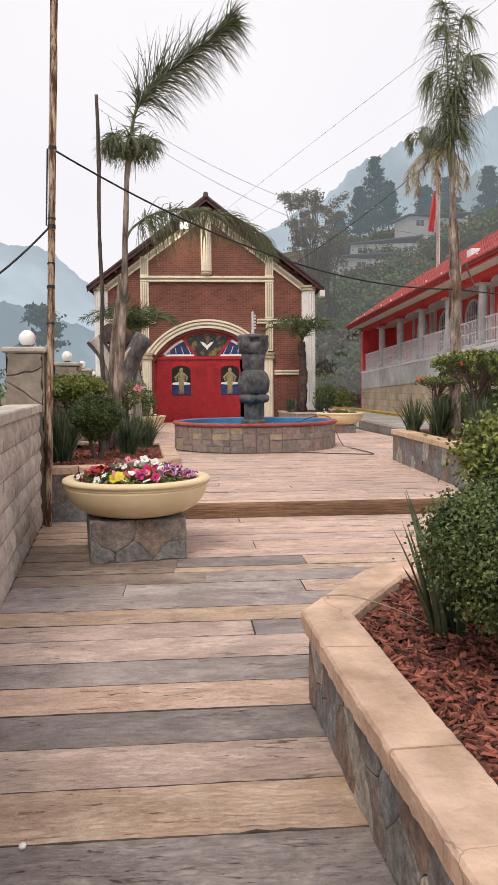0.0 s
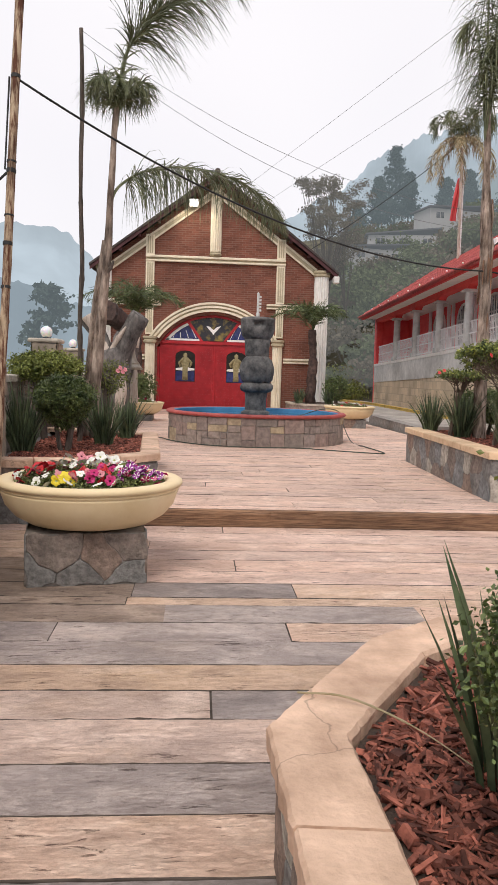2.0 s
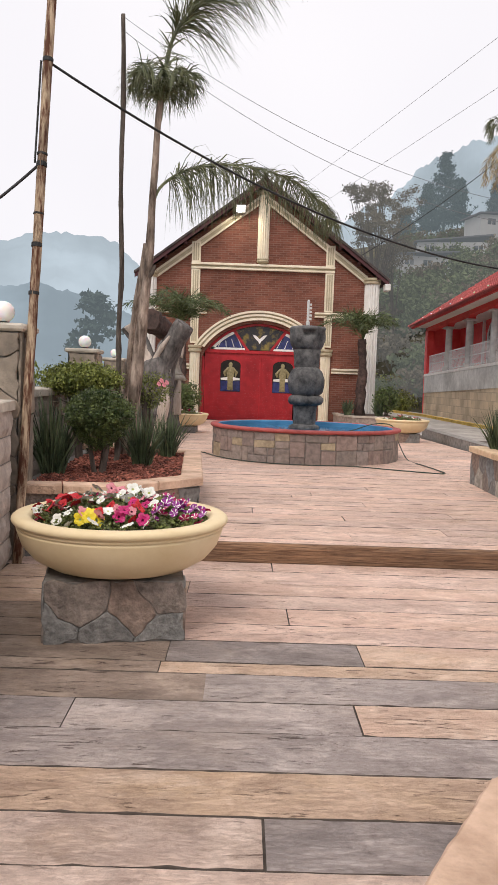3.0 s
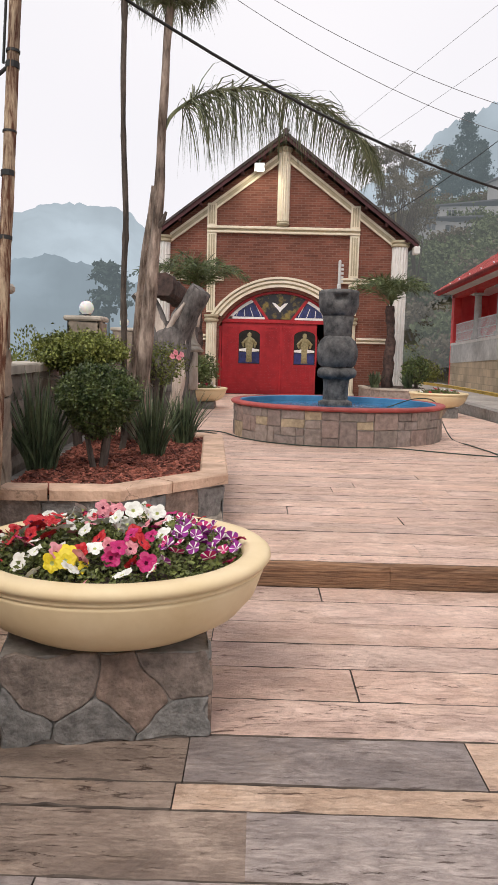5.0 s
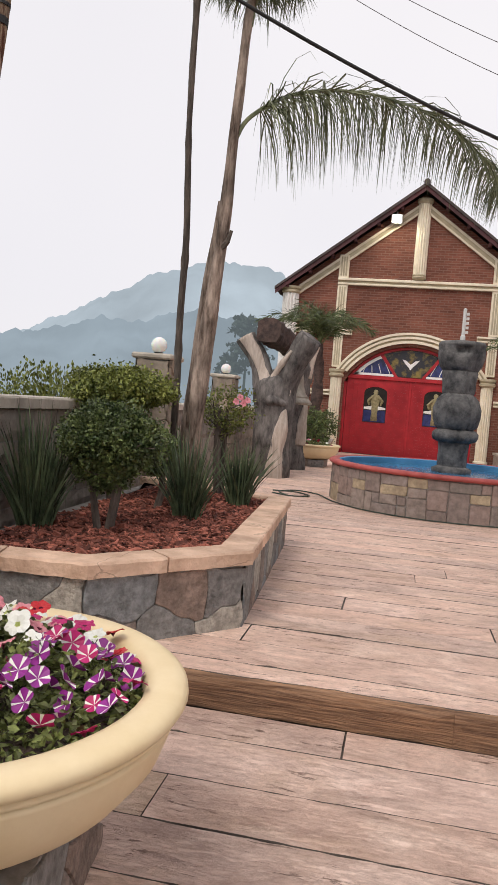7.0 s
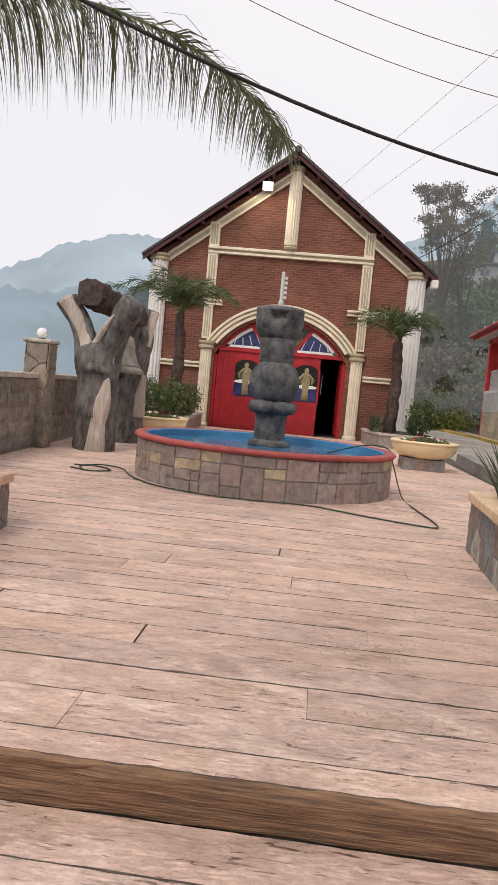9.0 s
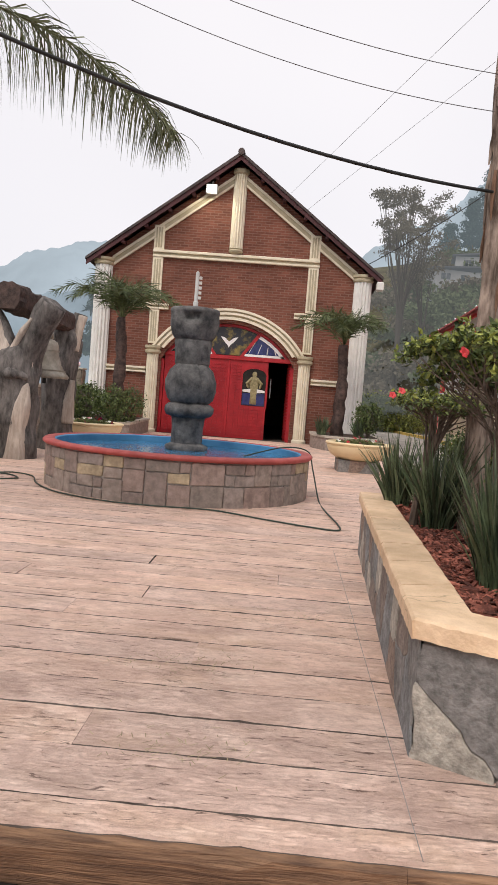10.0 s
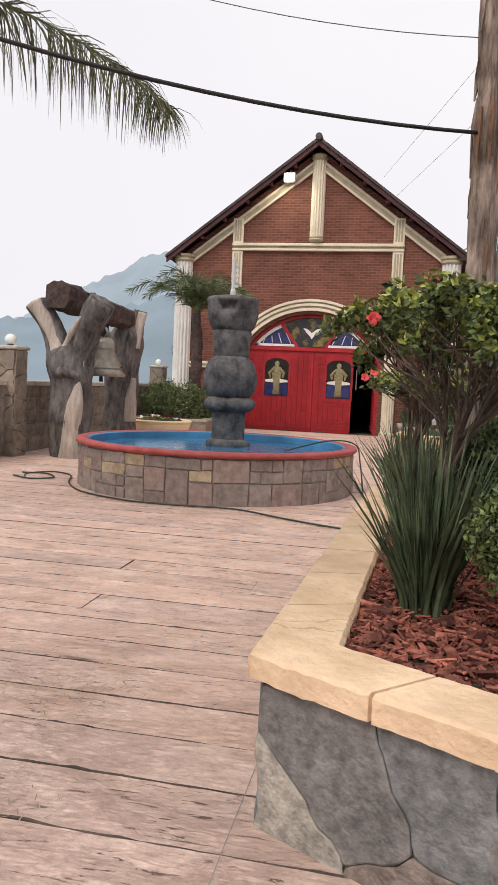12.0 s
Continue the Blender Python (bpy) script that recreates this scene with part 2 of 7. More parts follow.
def cracked(m, scale=0.8, width=0.003):
    """Adds a net of hairline cracks, broken up by noise."""
    N, L = m.node_tree.nodes, m.node_tree.links
    hsv = next(n for n in N if n.bl_idname == "ShaderNodeHueSaturation")
    col = hsv.inputs["Color"].links[0].from_socket
    geo, nz, add = N.new("ShaderNodeNewGeometry"), N.new("ShaderNodeTexNoise"), N.new("ShaderNodeVectorMath")
    nz.inputs["Scale"].default_value, nz.inputs["Detail"].default_value = 5.0, 5
    add.operation = "MULTIPLY_ADD"
    add.inputs[1].default_value = (0.16, 0.16, 0.16)
    L.new(geo.outputs["Position"], nz.inputs["Vector"])
    L.new(nz.outputs["Color"], add.inputs[0])
    L.new(geo.outputs["Position"], add.inputs[2])
    vo = N.new("ShaderNodeTexVoronoi")
    vo.feature = "DISTANCE_TO_EDGE"
    vo.inputs["Scale"].default_value = scale
    L.new(add.outputs[0], vo.inputs["Vector"])
    r = N.new("ShaderNodeMapRange")
    r.inputs[1].default_value, r.inputs[2].default_value, r.inputs[3].default_value, r.inputs[4].default_value = 0.0, width, 0.6, 1.0
    L.new(vo.outputs["Distance"], r.inputs[0])
    mx = N.new("ShaderNodeMixRGB")
    mx.blend_type = "MULTIPLY"
    mx.inputs[0].default_value = 1.0
    L.new(col, mx.inputs[1])
    L.new(r.outputs[0], mx.inputs[2])
    L.new(mx.outputs[0], hsv.inputs["Color"])
    return m


cracked(M_cap)
cracked(M_capnear)
M_block = mat("split_face_block", (0.33, 0.275, 0.24), (0.54, 0.46, 0.40), scale=8, rough=0.88, bump=0.9, bscale=30, dist=0.012, rnd=0.16)
M_blockdark = mat("dark_coursed_stone", (0.15, 0.125, 0.105), (0.29, 0.25, 0.21), scale=6, rough=0.88, bump=0.9, bscale=20, dist=0.012, rnd=0.14)
M_wallcap = mat("concrete_wall_cap", (0.40, 0.36, 0.30), (0.58, 0.52, 0.44), scale=6, rough=0.85, bump=0.4, rnd=0.06)
M_dirt = mat("dark_soil", (0.05, 0.035, 0.028), (0.10, 0.07, 0.055), scale=20, rough=0.95, bump=0.8, bscale=60, dist=0.02)
M_mulch = mat("red_mulch", (0.095, 0.028, 0.019), (0.36, 0.125, 0.085), scale=16, rough=0.85, bump=0.4, bscale=80, island=0.72, big=0.15)
M_bowl = mat("cream_painted_concrete", (0.74, 0.58, 0.33), (0.84, 0.69, 0.44), scale=3, rough=0.5, bump=0.08, bscale=60, dist=0.004, big=0.05)
M_brick = brick_mat("facade_brick", (0.145, 0.05, 0.033), (0.225, 0.082, 0.053), (0.23, 0.128, 0.096), 0.24, 0.076, 0.009)
M_cream = mat("cream_stucco", (0.74, 0.66, 0.50), (0.86, 0.79, 0.64), scale=4, rough=0.7, bump=0.12, big=0.08)
M_olive = mat("olive_flute", (0.42, 0.36, 0.24), (0.54, 0.48, 0.34), scale=5, rough=0.75, bump=0.12, big=0.1)
M_white = mat("white_plaster", (0.74, 0.72, 0.68), (0.85, 0.83, 0.80), scale=4, rough=0.7, bump=0.1, big=0.06)
M_doorred = mat("red_door_paint", (0.32, 0.012, 0.018), (0.46, 0.022, 0.03), scale=4, rough=0.42, bump=0.1, big=0.1)
M_roofdark = mat("dark_roof_sheet", (0.045, 0.035, 0.035), (0.10, 0.075, 0.07), scale=5, rough=0.6, bump=0.2)
M_roofwine = mat("wine_fascia", (0.060, 0.020, 0.023), (0.105, 0.034, 0.038), scale=5, rough=0.6, bump=0.1)
# near-black paint for shade inside church and bells; also the dark door panes
M_dark = mat("interior_shade_black", (0.012, 0.011, 0.010), (0.03, 0.026, 0.022), rough=0.9, bump=0)
M_blueglass = mat("blue_stained_glass", (0.012, 0.016, 0.07), (0.03, 0.04, 0.17), scale=9, rough=0.15, bump=0.3, spec=0.6)
M_yellglass = mat("amber_stained_glass", (0.03, 0.03, 0.035), (0.24, 0.18, 0.05), scale=3, rough=0.2, bump=0.2, lo=0.48, hi=0.62)
M_gilt = mat("gold_olive_relief", (0.20, 0.17, 0.08), (0.40, 0.34, 0.18), scale=16, rough=0.5, bump=0.4)
M_statue = mat("dark_weathered_stone", (0.036, 0.037, 0.039), (0.165, 0.16, 0.155), scale=7, rough=0.75, bump=0.6, bscale=28, dist=0.02, big=0.3, bigscale=2)
M_rim = mat("red_painted_rim", (0.30, 0.05, 0.045), (0.42, 0.09, 0.08), scale=7, rough=0.55, bump=0.25)
M_pool = mat("blue_pool_paint", (0.05, 0.20, 0.38), (0.09, 0.28, 0.48), scale=3, rough=0.6, bump=0.1)
M_water = mat("pool_water", (0.03, 0.14, 0.28), (0.06, 0.20, 0.36), scale=2, rough=0.12, bump=0.4, bscale=7, dist=0.02, spec=0.25)
M_bark = mat("palm_bark", (0.085, 0.056, 0.04), (0.47, 0.37, 0.305), scale=5, stretch=(4, 4, 0.8), rough=0.9, bump=1.0, bscale=9, dist=0.03, big=0.45, bigscale=3.5)
M_barkred = mat("reddish_loose_bark", (0.10, 0.055, 0.035), (0.27, 0.155, 0.10), scale=6, stretch=(5, 5, 1), rough=0.9, bump=0.9, bscale=10, dist=0.02, big=0.3, bigscale=3)
M_barkdark = mat("dark_bark", (0.06, 0.05, 0.043), (0.15, 0.12, 0.10), scale=5, stretch=(5, 5, 1), rough=0.9, bump=0.7, bscale=12, dist=0.02)
M_stump = mat("bare_stump_wood", (0.045, 0.041, 0.039), (0.20, 0.18, 0.168), scale=5, stretch=(2.2, 2.2, 0.8), rough=0.85, bump=0.8, bscale=9, dist=0.03, big=0.35)
M_stumplight = mat("peeled_pale_wood", (0.36, 0.295, 0.245), (0.58, 0.50, 0.43), scale=4, stretch=(5, 5, 0.8), rough=0.8, bump=0.5, bscale=9, dist=0.02)
M_beam = mat("carved_brown_beam", (0.030, 0.021, 0.018), (0.10, 0.062, 0.052), scale=8, rough=0.8, bump=0.9, bscale=20, dist=0.02)
M_bell = mat("grey_bronze", (0.20, 0.175, 0.14), (0.34, 0.31, 0.26), scale=6, rough=0.5, metal=0.6, bump=0.2)
M_rust = mat("peeling_rusty_pole", (0.10, 0.036, 0.018), (0.50, 0.38, 0.26), scale=6, stretch=(5, 5, 0.6), rough=0.8, bump=0.7, bscale=24, lo=0.44, hi=0.60, big=0.35, bigscale=2.5)
M_tape = mat("black_rubber", (0.012, 0.012, 0.013), (0.03, 0.03, 0.03), rough=0.6, bump=0.1)
M_hose = mat("green_black_hose", (0.02, 0.035, 0.025), (0.04, 0.06, 0.045), rough=0.5, bump=0.1)
M_wire = mat("grey_wire", (0.17, 0.17, 0.18), rough=0.6, bump=0)
M_globe = mat("opal_globe", (0.85, 0.85, 0.83), (0.9, 0.9, 0.88), rough=0.25, bump=0, subsurf=0.3)
M_leafdark = mat("boxwood_leaf", (0.028, 0.052, 0.016), (0.15, 0.19, 0.06), scale=9, rough=0.45, bump=0, island=0.55, big=0.2)
M_leafolive = mat("olive_leaf", (0.06, 0.085, 0.018), (0.24, 0.26, 0.06), scale=9, rough=0.5, bump=0, island=0.55, big=0.2)
M_leafyoung = mat("young_azalea_leaf", (0.11, 0.145, 0.03), (0.33, 0.36, 0.08), scale=9, rough=0.45, bump=0, island=0.5, big=0.2)
M_stem = mat("azalea_stem", (0.06, 0.043, 0.033), (0.16, 0.118, 0.092), scale=8, stretch=(4, 4, 1), rough=0.9, bump=0.5, bscale=30)
M_iris = mat("iris_blade", (0.03, 0.05, 0.026), (0.125, 0.16, 0.085), scale=6, rough=0.4, bump=0, island=0.6, big=0.2)
M_palmgreen = mat("green_palm_leaflet", (0.04, 0.065, 0.022), (0.14, 0.17, 0.07), scale=6, rough=0.5, bump=0, island=0.5, big=0.2)
M_palmleaf = mat("palm_leaflet", (0.10, 0.12, 0.06), (0.22, 0.23, 0.125), scale=6, rough=0.5, bump=0, island=0.4, big=0.2)
M_drypalm = mat("dry_palm_leaflet", (0.28, 0.23, 0.12), (0.48, 0.40, 0.25), scale=6, rough=0.7, bump=0, island=0.3)
M_flowerleaf = mat("petunia_leaf", (0.075, 0.085, 0.03), (0.22, 0.26, 0.075), scale=14, rough=0.5, bump=0, island=0.5)
M_pet = {"red": mat("red_petal", (0.50, 0.012, 0.02), (0.66, 0.03, 0.04), scale=20, rough=0.5, bump=0),
         "white": mat("white_petal", (0.80, 0.80, 0.72), (0.90, 0.90, 0.84), scale=20, rough=0.5, bump=0),
         "magenta": mat("magenta_petal", (0.42, 0.008, 0.10), (0.58, 0.02, 0.19), scale=20, rough=0.5, bump=0),
         "pink": mat("pink_petal", (0.66, 0.20, 0.24), (0.80, 0.36, 0.40), scale=20, rough=0.5, bump=0),
         "yellow": mat("yellow_petal", (0.78, 0.60, 0.02), (0.88, 0.74, 0.05), scale=20, rough=0.5, bump=0),
         "purple": mat("purple_petal", (0.20, 0.015, 0.18), (0.34, 0.03, 0.30), scale=20, rough=0.5, bump=0)}
M_redwall = mat("coral_red_wall", (0.80, 0.085, 0.095), (0.88, 0.14, 0.14), scale=2, rough=0.7, bump=0.1, big=0.08)
M_redtrim = mat("bright_red_trim", (0.66, 0.055, 0.055), (0.76, 0.09, 0.085), scale=3, rough=0.65, bump=0.1, big=0.08)
M_tile = mat("red_roof_tile", (0.32, 0.045, 0.042), (0.48, 0.095, 0.08), scale=6, rough=0.7, bump=0.3, big=0.2, island=0.15)
M_greycol = mat("grey_cantera", (0.50, 0.50, 0.49), (0.64, 0.64, 0.62), scale=5, rough=0.8, bump=0.3)
M_basestone = brick_mat("rough_base_stone", (0.50, 0.41, 0.29), (0.64, 0.53, 0.39), (0.46, 0.38, 0.28), 0.55, 0.34, 0.02)
M_whitepaint = mat("white_paint", (0.78, 0.76, 0.75), (0.86, 0.85, 0.84), rough=0.5, bump=0.05, big=0.05)
M_windowdark = mat("window_pane", (0.10, 0.12, 0.13), (0.20, 0.22, 0.24), scale=2, rough=0.12, bump=0)
M_yellow = mat("yellow_kerb_paint", (0.50, 0.34, 0.06), (0.62, 0.46, 0.14), scale=8, rough=0.8, bump=0.3)
M_ground = mat("earth_and_grass", (0.05, 0.055, 0.028), (0.12, 0.10, 0.06), scale=0.5, rough=0.95, bump=0.5, bscale=3, dist=0.1, big=0.4, bigscale=0.1)
M_asphalt = mat("grey_concrete_road", (0.34, 0.31, 0.28), (0.48, 0.45, 0.41), scale=4, rough=0.9, bump=0.3)
# mist is painted into these far colours, down to M_house, as pale emission
M_hillgreen = painted_haze_mat("misty_hill_scrub", (0.065, 0.082, 0.036), (0.38, 0.41, 0.40), 1.0, 0.17)
M_scrubbrown = painted_haze_mat("misty_brown_scrub", (0.075, 0.065, 0.045), (0.40, 0.40, 0.385), 1.0, 0.18)
M_twig = painted_haze_mat("misty_bare_twigs", (0.055, 0.048, 0.042), (0.36, 0.37, 0.37), 1.0, 0.14)
M_pine = painted_haze_mat("misty_pine_green", (0.02, 0.035, 0.026), (0.38, 0.45, 0.49), 1.0, 0.25)
M_mist = painted_haze_mat("misty_mountain", (0.05, 0.07, 0.07), (0.50, 0.58, 0.65), 1.0, 0.86)
M_mistnear = painted_haze_mat("misty_near_mountain", (0.04, 0.06, 0.06), (0.36, 0.435, 0.50), 1.0, 0.86)
M_slope = painted_haze_mat("misty_wooded_slope", (0.03, 0.045, 0.04), (0.42, 0.49, 0.53), 1.0, 0.62)
M_house = painted_haze_mat("misty_house_wall", (0.21, 0.205, 0.20), (0.42, 0.45, 0.47), 1.0, 0.25)
M_lamp = bpy.data.materials.new("flood_lamp_glow")
M_lamp.use_nodes = True
M_lamp.node_tree.nodes["Principled BSDF"].inputs["Emission Color"].default_value = (1, 0.95, 0.85, 1)
M_lamp.node_tree.nodes["Principled BSDF"].inputs["Emission Strength"].default_value = 6.0

# ------------------------------------------------------------------ helpers of this scene


def mesh_of(name, bm, material):
    me = bpy.data.meshes.new(name)
    bm.normal_update()
    bm.to_mesh(me)
    bm.free()
    for m in (material if isinstance(material, (list, tuple)) else [material]):
        me.materials.append(m)
    return me


def part(name, bm, material, parent=None, label="", smooth=False):
    me = bm if isinstance(bm, bpy.types.Mesh) else mesh_of(name, bm, material)
    if smooth:
        me.polygons.foreach_set("use_smooth", [True] * len(me.polygons))
    ob = new(name, me)
    if parent:
        ob.parent = parent
    if label:
        ob["label"] = label
    return ob


def thing(name, label, category, group="", at=(0, 0, 0), rz=0):
    ob = new(name)
    ob.matrix_world = pose(*at, 0, 0, rz)
    return tagged(ob, label, category, group)


def pydata(name, verts, faces, material):
    me = bpy.data.meshes.new(name)
    me.from_pydata([tuple(v) for v in verts], [], faces)
    me.materials.append(material)
    me.update()
    return me


def box(bm, x0, x1, y0, y1, z0, z1, bevel=0.0, m=None):
    r = bmesh.ops.create_cube(bm, size=1)
    vs = r["verts"]
    for v in vs:
        v.co = Vector(((x0 + x1) / 2 + v.co.x * (x1 - x0), (y0 + y1) / 2 + v.co.y * (y1 - y0), (z0 + z1) / 2 + v.co.z * (z1 - z0)))
    if bevel:
        es = list({e for v in vs for e in v.link_edges})
        vs = bmesh.ops.bevel(bm, geom=es, offset=bevel, segments=1, affect="EDGES")["verts"]
    if m is not None:
        bmesh.ops.transform(bm, matrix=m, verts=list(vs))
    return bm


def a_box(*a, **k):
    return box(bmesh.new(), *a, **k)


def lathe(profile, seg=32, centre=(0, 0), bm=None, a0=0.0, a1=2 * math.pi, wobble=None):
    """Turns a profile of (radius, z) round the z axis."""
    bm = bm or bmesh.new()
    full = abs(a1 - a0 - 2 * math.pi) < 1e-4
    n = seg if full else seg + 1
    rings = []
    for i in range(n):
        a = a0 + (a1 - a0) * i / seg
        ring = []
        for r, z in profile:
            rr = r * (wobble(a, z) if wobble else 1)
            ring.append(bm.verts.new((centre[0] + rr * math.cos(a), centre[1] + rr * math.sin(a), z)))
        rings.append(ring)
    for i in range(seg):
        p, q = rings[i], rings[(i + 1) % n]
        for j in range(len(profile) - 1):
            if profile[j][0] < 1e-6:
                bm.faces.new((p[j], q[j + 1], p[j + 1]))
            elif profile[j + 1][0] < 1e-6:
                bm.faces.new((p[j], q[j], p[j + 1]))
            else:
                bm.faces.new((p[j], q[j], q[j + 1], p[j + 1]))
    return bm


def tube(pts, radii, seg=8, bm=None, rough=0.0, cap=True):
    """A tube along points, with a radius at each."""
    bm = bm or bmesh.new()
    pts = [Vector(p) for p in pts]
    if not isinstance(radii, (list, tuple)):
        radii = [radii] * len(pts)
    rings, side = [], None
    for i, p in enumerate(pts):
        d = (pts[min(i + 1, len(pts) - 1)] - pts[max(i - 1, 0)]).normalized()
        if side is None:
            side = d.orthogonal().normalized()
        side = (side - d * side.dot(d)).normalized()
        up = d.cross(side)
        ring = []
        for k in range(seg):
            a = 2 * math.pi * k / seg
            v = side * math.cos(a) + up * math.sin(a)
            r = radii[i] * (1 + (rough * noise.noise(Vector((p.x * 3 + math.cos(a) * 1.5, p.y * 3 + math.sin(a) * 1.5, p.z * 2.2))) if rough else 0))
            ring.append(bm.verts.new(p + v * r))
        rings.append(ring)
    for p, q in zip(rings, rings[1:]):
        for k in range(seg):
            bm.faces.new((p[k], p[(k + 1) % seg], q[(k + 1) % seg], q[k]))
    if cap:
        bm.faces.new(list(reversed(rings[0])))
        bm.faces.new(rings[-1])
    return bm


def curve_pts(ctrl, n=16):
    """A smooth line through control points (Catmull-Rom)."""
    c = [Vector(p) for p in ctrl]
    c = [c[0] * 2 - c[1]] + c + [c[-1] * 2 - c[-2]]
    out = []
    for i in range(1, len(c) - 2):
        for k in range(n):
            t = k / n
            a, b, d, e = c[i - 1], c[i], c[i + 1], c[i + 2]
            out.append(0.5 * (2 * b + (d - a) * t + (2 * a - 5 * b + 4 * d - e) * t * t + (3 * b - a - 3 * d + e) * t ** 3))
    out.append(c[-2])
    return out


def sag_line(a, b, sag, n=24):
    a, b = Vector(a), Vector(b)
    return [a.lerp(b, i / n) - Vector((0, 0, sag * 4 * (i / n) * (1 - i / n))) for i in range(n + 1)]


def prism(poly, z0, z1, bm=None):
    """A plan polygon (counter-clockwise) raised from z0 to z1."""
    bm = bm or bmesh.new()
    lo = [bm.verts.new((x, y, z0)) for x, y in poly]
    hi = [bm.verts.new((x, y, z1)) for x, y in poly]
    n = len(poly)
    bm.faces.new(hi)
    bm.faces.new(list(reversed(lo)))
    for i in range(n):
        bm.faces.new((lo[i], lo[(i + 1) % n], hi[(i + 1) % n], hi[i]))
    return bm


def clip_poly(poly, p, n):
    out = []
    for i in range(len(poly)):
        a, b = poly[i], poly[(i + 1) % len(poly)]
        da, db = (a - p).dot(n), (b - p).dot(n)
        if da <= 0:
            out.append(a)
        if (da < 0 < db) or (db < 0 < da):
            out.append(a.lerp(b, da / (da - db)))
    return out


def stone_mesh(poly, gap, depth, rng, material, wander=0.0):
    """One flat irregular stone in the (u, v) plane, proud along -w, with a worn edge."""
    c = sum(poly, Vector((0, 0))) / len(poly)
    rounded = []
    n = len(poly)
    for i in range(n):
        a, b, d = poly[i - 1], poly[i], poly[(i + 1) % n]
        la, ld = (a - b).length, (d - b).length
        r = min(0.02, la * 0.25, ld * 0.25)
        p, q = b + (a - b) * (r / la), b + (d - b) * (r / ld)
        rounded += [p, (p + q) * 0.2 + b * 0.6, q]
        k = int(ld / 0.045)
        rounded += [q.lerp(d, s / k * (1 - r / ld)) for s in range(1, k)]
    if wander:
        rounded = [p + Vector((noise.noise(Vector((p.x * 9, p.y * 9, 3.3))), noise.noise(Vector((p.x * 9, p.y * 9, 8.8))))) * wander for p in rounded]

    def ring(shrink, w):
        out = []
        for p in rounded:
            v = p - c
            k = max(0.3, 1 - shrink / max(v.length, 0.02))
            out.append((c.x + v.x * k, -w, c.y + v.y * k))
        return out
    verts = ring(gap, -0.004) + ring(gap, depth * 0.55) + ring(gap + 0.006, depth)
    m = len(rounded)
    faces = [tuple(range(2 * m, 3 * m))]
    for r in range(2):
        faces += [(r * m + i, r * m + (i + 1) % m, (r + 1) * m + (i + 1) % m, (r + 1) * m + i) for i in range(m)]
    return pydata("stone", verts, faces, material)


def flagstones(parent, p0, p1, z0, z1, cell, seed, material, depth=0.006, gap=0.002):
    """Irregular stones over an upright face from p0 to p1 (plan), seen from the right-hand side of that direction."""
    rng = random.Random(seed)
    a, b = Vector((*p0, 0)), Vector((*p1, 0))
    length = (b - a).length
    ang = math.atan2(b.y - a.y, b.x - a.x)
    m = Matrix.Translation((a.x, a.y, 0)) @ Matrix.Rotation(ang, 4, "Z")
    nu, nv = max(1, round(length / cell)), max(1, round((z1 - z0) / (cell * 0.8)))
    seeds = []
    for i in range(nu):
        for j in range(nv):
            seeds.append(Vector(((i + 0.5 + (0.25 if j % 2 else -0.2) + rng.uniform(-0.42, 0.42)) * length / nu, z0 + (j + 0.5 + rng.uniform(-0.42, 0.42)) * (z1 - z0) / nv)))
    for index, s in enumerate(seeds):
        poly = [Vector((0, z0)), Vector((length, z0)), Vector((length, z1)), Vector((0, z1))]
        for o in seeds:
            if o is not s and (o - s).length < cell * 3.2:
                poly = clip_poly(poly, (o + s) / 2, (o - s).normalized())
                if len(poly) < 3:
                    break
        if len(poly) < 3:
            continue
        kind = material[(index * 7 + seed) % len(material)] if isinstance(material, list) else material
        ob = part("stone", stone_mesh(poly, gap, depth * rng.uniform(0.6, 1.4), rng, kind, 0.035), kind, parent)
        ob.matrix_local = m


